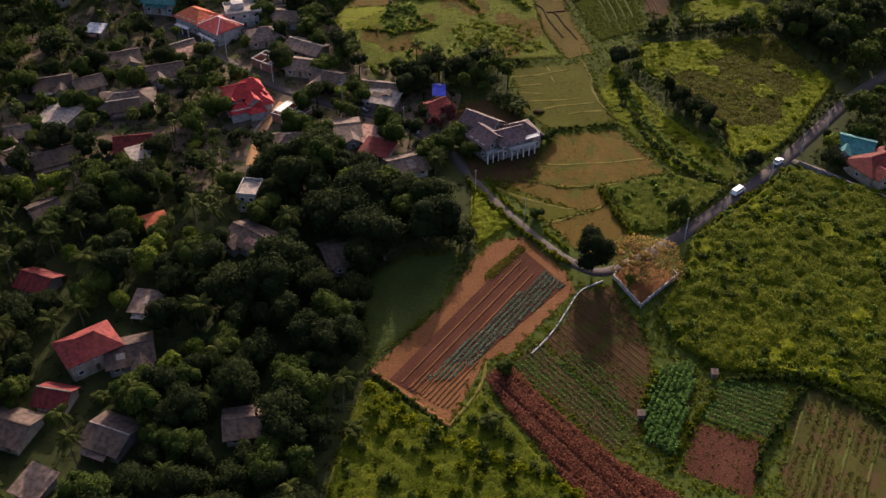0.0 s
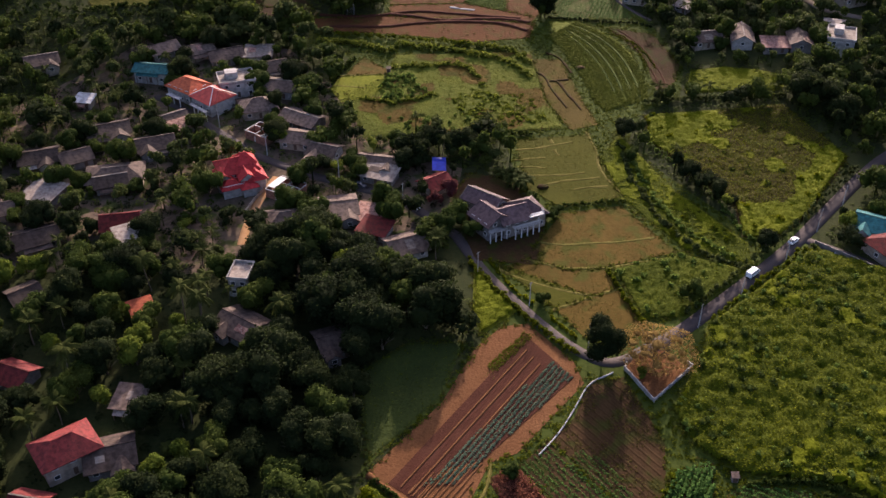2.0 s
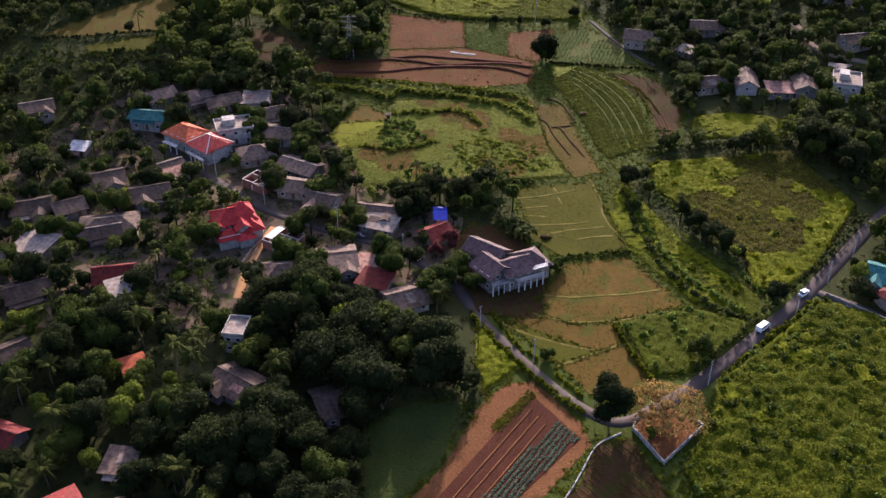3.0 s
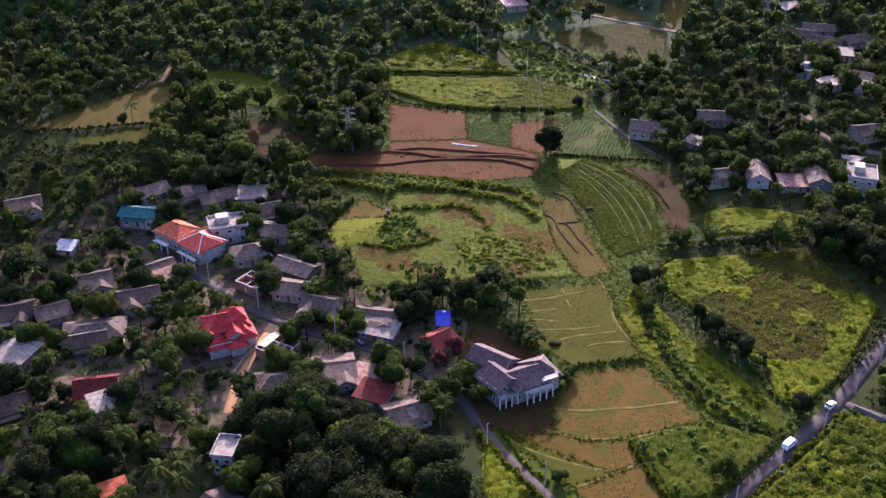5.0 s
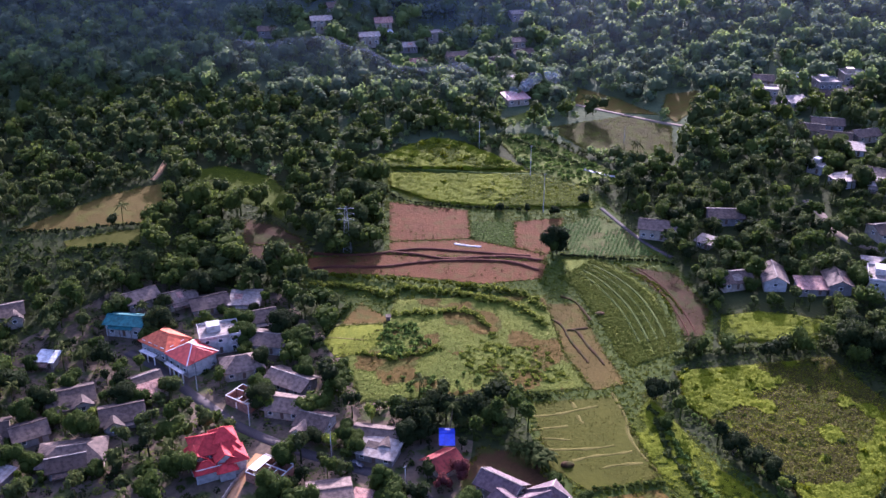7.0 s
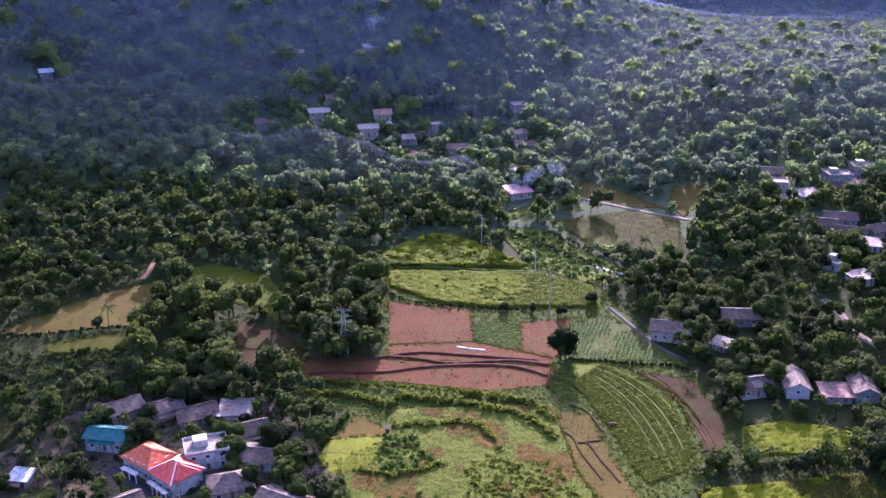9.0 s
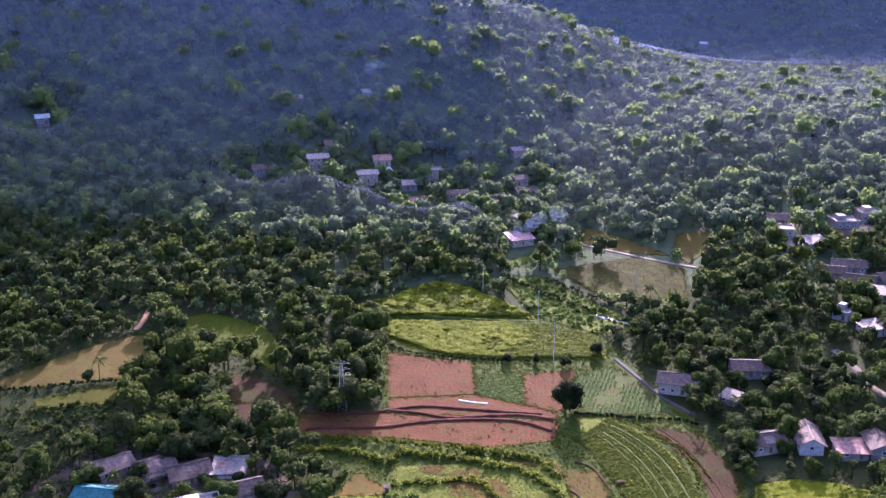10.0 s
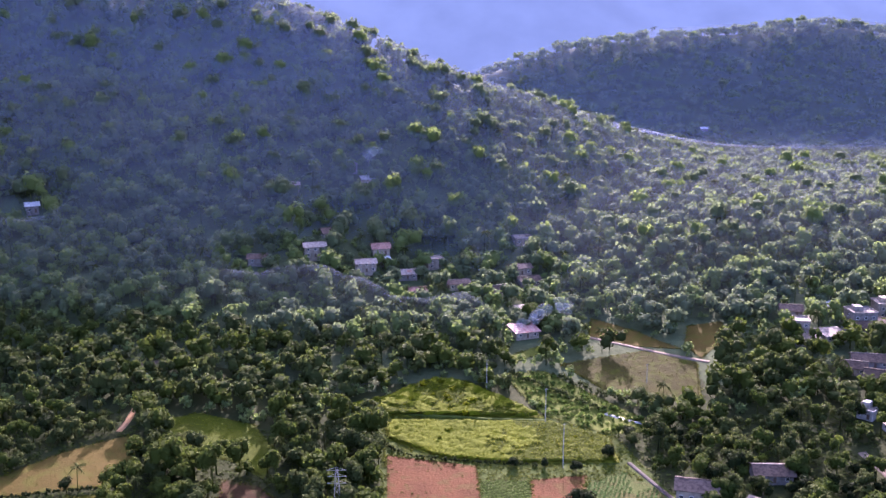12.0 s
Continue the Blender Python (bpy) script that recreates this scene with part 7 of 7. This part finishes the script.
cover("weeds", LIME_WASTE, 1.5, 2.2, "cover_lime", "weed_lime", "bright lime weeds along the field edge", lambda x, y: lit_weeds(x, y) + 0.9 * growth(x, y, 1.0, 2.2, 3.0) > 0.85, leaves=2.0, leaf_size=0.5, seed=3.0)
bushes(LIME_WASTE, 3.2, 1.2, 1.2, "weed_lime", "lime bushes scattered over the swamp", lambda x, y: lit_weeds(x, y) > rng.uniform(0.3, 1.3, len(x)))
bushes(LIME_WASTE, 7.0, 1.2, 1.0, "leaf", "dark bushes scattered over the swamp", lambda x, y: rolling(x, y, 9, 0.6) > 0.1)
cover("weeds", LOWER, 1.3, 2.4, "cover_weed", "weed", "tangled green growth on the bank", leaves=2.4, seed=4.0, chance=sunny, second="weed_lime")
bushes(LOWER, 4.8, 1.9, 2.2, "weed", "bright green bushes on the bank", lambda x, y: rolling(x, y, 8, 0.9) > 0.05, 70, 0.5)
bushes(LOWER, 4.2, 2.0, 2.4, "leaf", "darker bushes on the bank", lambda x, y: rolling(x, y, 8, 0.9) < 0.1, 60, 0.55)
cover("weeds", BANK, 1.3, 2.2, "cover_lime", "weed_lime", "bright green roadside growth", seed=4.4)
cover("weeds", DARK_MEADOW, 0.3, 2.2, "cover_dark", "weed", "meadow grass darkened for tree shade", leaves=0.5, seed=4.8)
cover("weeds", TERRACE, 0.5, 1.8, "terrace_grass", "terrace_leaf", "green terrace grass and weeds", lambda x, y: ~inside(SMALL_PADDY, x, y), leaves=2.4, seed=5.0, chance=lambda x, y: 0.85 * smooth(-0.05, 0.3, rolling(x, y, 7, 0.6)), second="weed_olive")
cover("weeds", TERRACE, 0.55, 1.8, "paddy", "weed_olive", "dry tan grass on the terrace", lambda x, y: rolling(x, y, 7, 0.6) + 0.5 * growth(x, y, 1.0, 1.8, 5.0) > 0.42, leaves=1.0, seed=5.0)
bushes([(3.2, 337.5), (13.7, 347.6), (18.0, 338.7), (27.5, 340.0), (31.6, 336.2), (38, 319.7), (22.0, 316.8), (9, 316.8), (4, 322)], 1.9, 1.3, 0.7, "terrace_leaf", "thick green scrub on the terrace")
bushes([(-25, 345), (-19, 355), (-10, 352), (-5, 341), (-9, 333), (-20, 333)], 2.1, 1.6, 1.5, "scrub", "mound of dense creepers")
bushes([(-26, 311), (20, 314), (14, 324), (-24, 326)], 4.2, 1.5, 1.5, "scrub", "scrub below the terrace", lambda x, y: rolling(x, y, 8, 2.0) > -0.1)
cover("weeds", LIME_UP, 2.2, 3.6, "cover_weed", "weed", "lime green creepers covering the slope", res=0.8, leaves=1.6, leaf_size=0.7, seed=6.0, chance=everywhere, second="weed_lime")
cover("weeds", LIME_UP, 2.5, 3.6, "cover_lime", "weed_lime", "bright creepers on the slope", lambda x, y: everywhere(x, y) + 0.9 * growth(x, y, 1.0, 3.6, 6.0) > 0.95, res=0.8, leaves=1.0, leaf_size=0.6, seed=6.0)
cover("weeds", LIME_LOW, 1.6, 3.0, "cover_lime", "weed_lime", "bright creepers on the field", lambda x, y: 0.9 * smooth(36, 6, x + 14 * rolling(x, y, 9, 0.8)) + 0.9 * growth(x, y, 1.0, 3.0, 6.5) > 0.85, res=0.8, leaves=1.0, leaf_size=0.6, seed=6.5)
cover("weeds", MEADOW, 0.8, 1.8, "cover_lime", "weed_lime", "bright meadow tussocks", lambda x, y: everywhere(x, y) + 0.9 * growth(x, y, 1.0, 1.8, 2.5) > 0.95, leaves=1.0, seed=2.5)
cover("weeds", VILLAGE_LIME, 0.9, 2.2, "cover_lime", "weed_lime", "bright yard tussocks", lambda x, y: everywhere(x, y) + 0.9 * growth(x, y, 1.0, 2.2, 7.0) > 0.85, leaves=1.0, seed=7.0)
bushes(LIME_UP, 6.5, 1.8, 1.8, "weed_lime", "lime green bushes on the slope", lambda x, y: rolling(x, y, 11, 1.4) > -0.1)
cover("weeds", LIME_LOW, 1.3, 3.0, "cover_weed", "weed", "lime green creepers covering the field", res=0.8, leaves=1.8, leaf_size=0.65, seed=6.5, chance=lambda x, y: 0.3 + 0.6 * smooth(32, 8, x + 14 * rolling(x, y, 9, 0.8)), second="weed_lime")
bushes(LIME_LOW, 7.5, 1.2, 1.2, "weed", "small bushes on the lime field", lambda x, y: rolling(x, y, 9, 1.4) > 0.0)
bushes(SLOPE_WEED, 3.2, 1.6, 1.2, "scrub", "scrub above the stream")
cover("weeds", VILLAGE_LIME, 0.7, 2.2, "cover_weed", "weed", "sunlit yard grass", leaves=1.8, seed=7.0, chance=everywhere, second="weed_lime")
cover("weeds", CLEARING, 0.7, 2.4, "cover_weed", "weed_lime", "rough grass in a clearing", res=0.8, leaves=0.6, leaf_size=0.5, seed=7.5)
for pts, leaf, text in ((PADDY_A, "weed_olive", "short stubble tufts of the paddy"), (PADDY_B, "weed_olive", "short stubble tufts of the paddy"), (PADDY_C, "weed_olive", "short stubble tufts of the paddy"), (ROW_PADDY, "weed_olive", "short green paddy tufts"),
                        (TAN, "weed_olive", "dry grass tufts"), (GREEN_EAST, "crop", "even low green crop"), (FAR_TAN, "weed_olive", "dry grass tufts"), (LEFT_TAN, "weed_olive", "dry grass tufts"), (ARC_TAN, "weed_olive", "dry grass tufts")):
    rx, ry = scatter(pts, 0.95, 0.6, 0.3)
    kk = rolling(rx, ry, 5, 1.0) > -0.25
    clumps("grass", rx[kk], ry[kk], 0.22, 0.12, 2, 0.38, leaf, text, "grass")
for pts in (SOIL_UP, SOIL_LOW, SOIL_EAST):
    rx, ry = scatter(pts, 2.6, 0.7, 0.6)
    kk = (rng.uniform(0, 1, len(rx)) < 0.35) & (rolling(rx, ry, 6, 1.9) > -0.05)
    clumps("weeds", rx[kk], ry[kk], 0.6, 0.5, 9, 0.5, "weed_olive", "scattered weeds on bare earth", "weeds")
# grass spilling over the edges of the fields
rx, ry = [], []
for pts in PLOTS:
    c = np.vstack([pts, pts[:1]])
    for (x0, y0), (x1, y1) in zip(c[:-1], c[1:]):
        n_ = int(math.hypot(x1 - x0, y1 - y0) / 0.8)
        k_ = rng.uniform(0, 1, n_)
        rx.append(x0 + (x1 - x0) * k_ + rng.normal(0, 0.5, n_))
        ry.append(y0 + (y1 - y0) * k_ + rng.normal(0, 0.5, n_))
rx, ry = np.concatenate(rx), np.concatenate(ry)
kk = np.ones(len(rx), bool)
for c, d in ROADS:
    kk &= to_line(c, rx, ry) > 2.6
kk &= np.hypot(rx - 53, ry - 201) > 10
rx, ry = rx[kk], ry[kk]
half = rng.uniform(0, 1, len(rx)) < 0.55
clumps("grass", rx[half], ry[half], 0.55, 0.4, 6, 0.5, "weed", "rough grass along the field edges", "grass")
clumps("grass", rx[~half], ry[~half], 0.5, 0.35, 6, 0.45, "weed_olive", "dry grass along the field edges", "grass")
rx, ry = row_points(GREEN_EAST, 70, 1.5, 0.8)
kk = rolling(rx, ry, 9, 0.5) > -0.3
clumps("low_crop", rx[kk], ry[kk], 0.5, 0.25, 6, 0.5, "crop", "low rows of green crop", "crop")
rx, ry = row_points(CROP_MID, 20, 1.7, 0.9)
clumps("low_crop", rx, ry, 0.6, 0.6, 8, 0.6, "scrub", "rows of green vegetables", "vegetables")

gx_, gy_ = scatter(CORE, 1.7, 0.6)
kk = free(gx_, gy_, 0.2)
clumps("grass", gx_[kk], gy_[kk], 0.8, 0.4, 9, 0.55, "weed", "rough grass and weeds between the fields", "grass")
# the curved crop: rows laid between an outer and an inner bend
c_out, c_in = resample(ARC_OUT, 0.8), resample(ARC_IN, 0.8)
n_arc = 90
pick = lambda c: c[np.linspace(0, len(c) - 1, n_arc).astype(int)]
c_out, c_in = pick(c_out), pick(c_in)
ax, ay = [], []
for kx in np.linspace(0.0, 1.0, 31):
    if any(abs(kx - g_) < 0.03 for g_ in (0.15, 0.3, 0.45, 0.6)):
        continue
    row = c_out * (1 - kx) + c_in * kx + rng.normal(0, 0.15, (n_arc, 2))
    ax.append(row[:, 0])
    ay.append(row[:, 1])
ax, ay = np.concatenate(ax), np.concatenate(ay)
kk = rng.uniform(0, 1, len(ax)) < 0.6
clumps("arc_crop", ax[kk], ay[kk], 0.6, 0.65, 10, 0.6, "terrace_leaf", "curving rows of leafy green crop", "crop")
clumps("arc_crop", ax[~kk], ay[~kk], 0.6, 0.6, 10, 0.6, "terrace_leaf", "curving rows of darker green crop", "crop")
# raised dark strips painting the shade that falls in the ditches between bands
for kx in (0.15, 0.3, 0.45, 0.6):
    row = c_out * (1 - kx) + c_in * kx
    strip("path", [tuple(p) for p in row[4:-12:9]], 0.9, "dark_grass", "narrow dark strip for the shade between crop bands", lift=0.4, crown=0.0, category="path", clear=0)

# small cells banked up for watering on the brown terrace
i_ = np.arange(n_arc)
d_ = c_out[np.minimum(i_ + 4, n_arc - 1)] - c_out[np.maximum(i_ - 4, 0)]
n_ = np.c_[-d_[:, 1], d_[:, 0]] / np.linalg.norm(d_, axis=1)[:, None]
for off in (2.2, 5.0, 7.6):
    row = c_out + n_ * off
    ok = inside(ARC_TAN, row[:, 0], row[:, 1])
    if ok.sum() > 12:
        bund("field_bank", [tuple(p) for p in row[ok][::6]], 0.45, 0.18, "dark_soil", "low dark bank on the brown terrace")
for i in range(4, n_arc - 2, 6):
    a, b = c_out[i] + n_[i] * 2.2, c_out[i] + n_[i] * 7.6
    if inside(ARC_TAN, np.array([a[0], b[0]]), np.array([a[1], b[1]])).all():
        bund("field_bank", [tuple(a), tuple((a + b) / 2 + rng.normal(0, 0.25, 2)), tuple(b)], 0.4, 0.16, "dark_soil", "low dark bank between small watering cells")

# banks between the paddies
for pts in (PB1, PB2, PB3, PB4, ROWP_A, ROWP_B, ROWP_C, ROWP_D, ROWP_E, ROWP_F, ROWP_G, ROWP_H, ROWP_EDGE, PADDY_BANK, PADDY_BANK2):
    bund("field_bank", pts, 0.75, 0.1, "bund", "low grassy bank between paddy plots")
for pts in (TAN_A, TAN_B, TAN_C, TAN_D):
    bund("field_bank", pts, 0.8, 0.3, "brown_weed", "low earth bank along a terrace")
for pts in (SOIL_BANK, SOIL_BANK2, SOIL_BANK3):
    bund("field_bank", pts, 1.3, 0.55, "dark_soil", "steep dark earth lip of a bare terrace")
bund("field_bank", LIME_BANK, 1.6, 0.6, "dark_grass", "overgrown bank between lime fields")
bund("rubble_heap", WHITE_HEAP, 0.8, 0.3, "concrete", "pale heap of rubble on bare soil")


def hedge(pts, width, height, material, label, step=0.8, leaves=36, size=0.52):
    """A hedge: bushes set close along a line."""
    c = resample(pts, step)
    x = c[:, 0] + rng.normal(0, width * 0.18, len(c))
    y = c[:, 1] + rng.normal(0, width * 0.18, len(c))
    kinds = [crown_arrays(width * 0.62, height, -0.1, 3, leaves, size, 2, 0.0, 0.62) for _ in range(3)]
    forest("hedge", x, y, kinds, material, label, 0.7, 1.25)


for pts in (HEDGE_TOP, HEDGE_UP2):
    hedge(pts, 2.8, 1.8, "terrace_leaf", "overgrown green hedge along a terrace edge")
for pts in (TERR_A, TERR_B):
    hedge(pts, 0.9, 0.5, "weed", "green weedy lip of a terrace", 0.9, 24, 0.4)
hedge(MID_HEDGE, 2.8, 1.5, "terrace_leaf", "curved overgrown hedge on the terrace")
hedge(LOW_HEDGE, 2.4, 1.4, "terrace_leaf", "low overgrown hedge")
hedge(FRONT_HEDGE, 1.6, 1.5, "leaf", "clipped dark hedge at the terrace foot")
hedge(ROWP_HEDGE, 1.2, 1.1, "leaf", "low dark hedge between fields")
hedge(DITCH, 1.1, 1.0, "leaf_dark", "dark weedy ditch edge")
hedge([(72, 333), (84, 335), (96, 337), (110, 336), (122, 338)], 2.4, 1.8, "leaf_mid", "thick row of shrubs between two fields", 1.3, 50, 0.5)
cover("weeds", FAR_TAN, 0.5, 2.6, "cover_olive", "weed_olive", "rough far grassland", res=0.9, leaves=0.8, leaf_size=0.6, seed=8.0, chance=lambda x, y: 0.4 + 0.4 * rolling(x, y, 8, 0.5), second="weed")
hedge(LIME_EDGE, 1.6, 1.4, "leaf_dark", "dark shrubs at the foot of the field", 1.6)
hedge(PADDY_BANK3, 1.6, 1.6, "leaf", "shrubs beside the small paddy")
hedge(ROADHEDGE, 1.1, 0.8, "weed_lime", "grassy roadside hedge", 0.8)
hedge(ROADHEDGE2, 1.1, 0.8, "weed_lime", "grassy roadside edge", 0.8)
hedge(ROADWALL, 1.7, 1.4, "weed", "hedge along the narrow road", 0.9)
hedge(PB5, 1.3, 1.1, "weed", "weedy edge of the paddies")
for pts in (HG1, HG2, HG3):
    hedge(pts, 1.5, 1.6, "leaf", "garden hedge of green shrubs", 0.8)
hedge(HG4, 1.4, 2.2, "weed", "leafy hedge beside the tall crop", 0.8)
hedge(HG5, 1.1, 1.0, "weed", "weedy hedge along a garden path", 0.8)
hedge([(101, 153.4), (112, 143), (120, 130)], 1.5, 1.6, "leaf", "garden hedge of green shrubs", 0.8)
hedge([(-16.0, 167.0), (-8, 160), (1.0, 151.0)], 1.2, 1.3, "leaf", "dark hedge below the ploughed plot", 0.7)
hedge([(58.3, 305.9), (58.8, 288.0), (61.1, 278.0), (64.5, 265.3), (68.3, 256.2), (76.4, 244.8), (86.8, 241)], 2.2, 1.7, "leaf_mid", "bushy line of a drain through the fields", 1.2)
hedge([(61, 300), (62, 286), (66, 270), (73, 256), (82, 246)], 2.4, 1.5, "scrub", "green scrub along the drain", 1.3)
hedge([(68, 306), (77, 290), (86, 270), (87, 257), (94, 252)], 1.7, 1.3, "scrub", "shrubs edging the swampy field", 2.0)
hedge([(70, 219.5), (86, 234), (104, 250)], 1.6, 1.5, "weed", "roadside shrubs", 1.3)
hedge([(64, 221), (84, 241), (100, 256), (118, 276), (132, 292)], 2.2, 2.6, "leaf_mid", "tall roadside shrubs", 2.2)
hedge([(-17, 163), (-8, 152.5), (4.6, 146), (21.6, 139), (30, 133)], 3.6, 1.6, "weed_lime", "bright growth along the foot of the bank", 0.9)
hedge([(25.9, 515.5), (41.1, 501.3), (55.5, 486.0), (62, 481)], 2.6, 2.0, "leaf_mid", "trees and scrub lining the stream", 1.6)
hedge([(46, 512), (60, 497), (70, 490), (84, 481), (100, 478)], 2.8, 2.4, "leaf_mid", "trees and scrub lining the stream", 1.8)
hedge([(-52, 386), (-30, 383), (-18, 381), (10, 376)], 2.4, 2.2, "weed", "scrub below the bare field", 1.5)
bushes([(-170, 380), (-113, 380), (-113, 396), (-140, 393), (-168, 400)], 3.4, 1.5, 1.6, "leaf", "bushes below the tan field")
hedge([(-142, 392), (-128, 396), (-114, 397)], 2.0, 1.6, "leaf", "hedge below the tan field", 1.4)
hedge([(-164, 404), (-140, 406.5), (-116, 412)], 1.6, 1.5, "leaf_dark", "dark hedge along the tan field", 1.4)
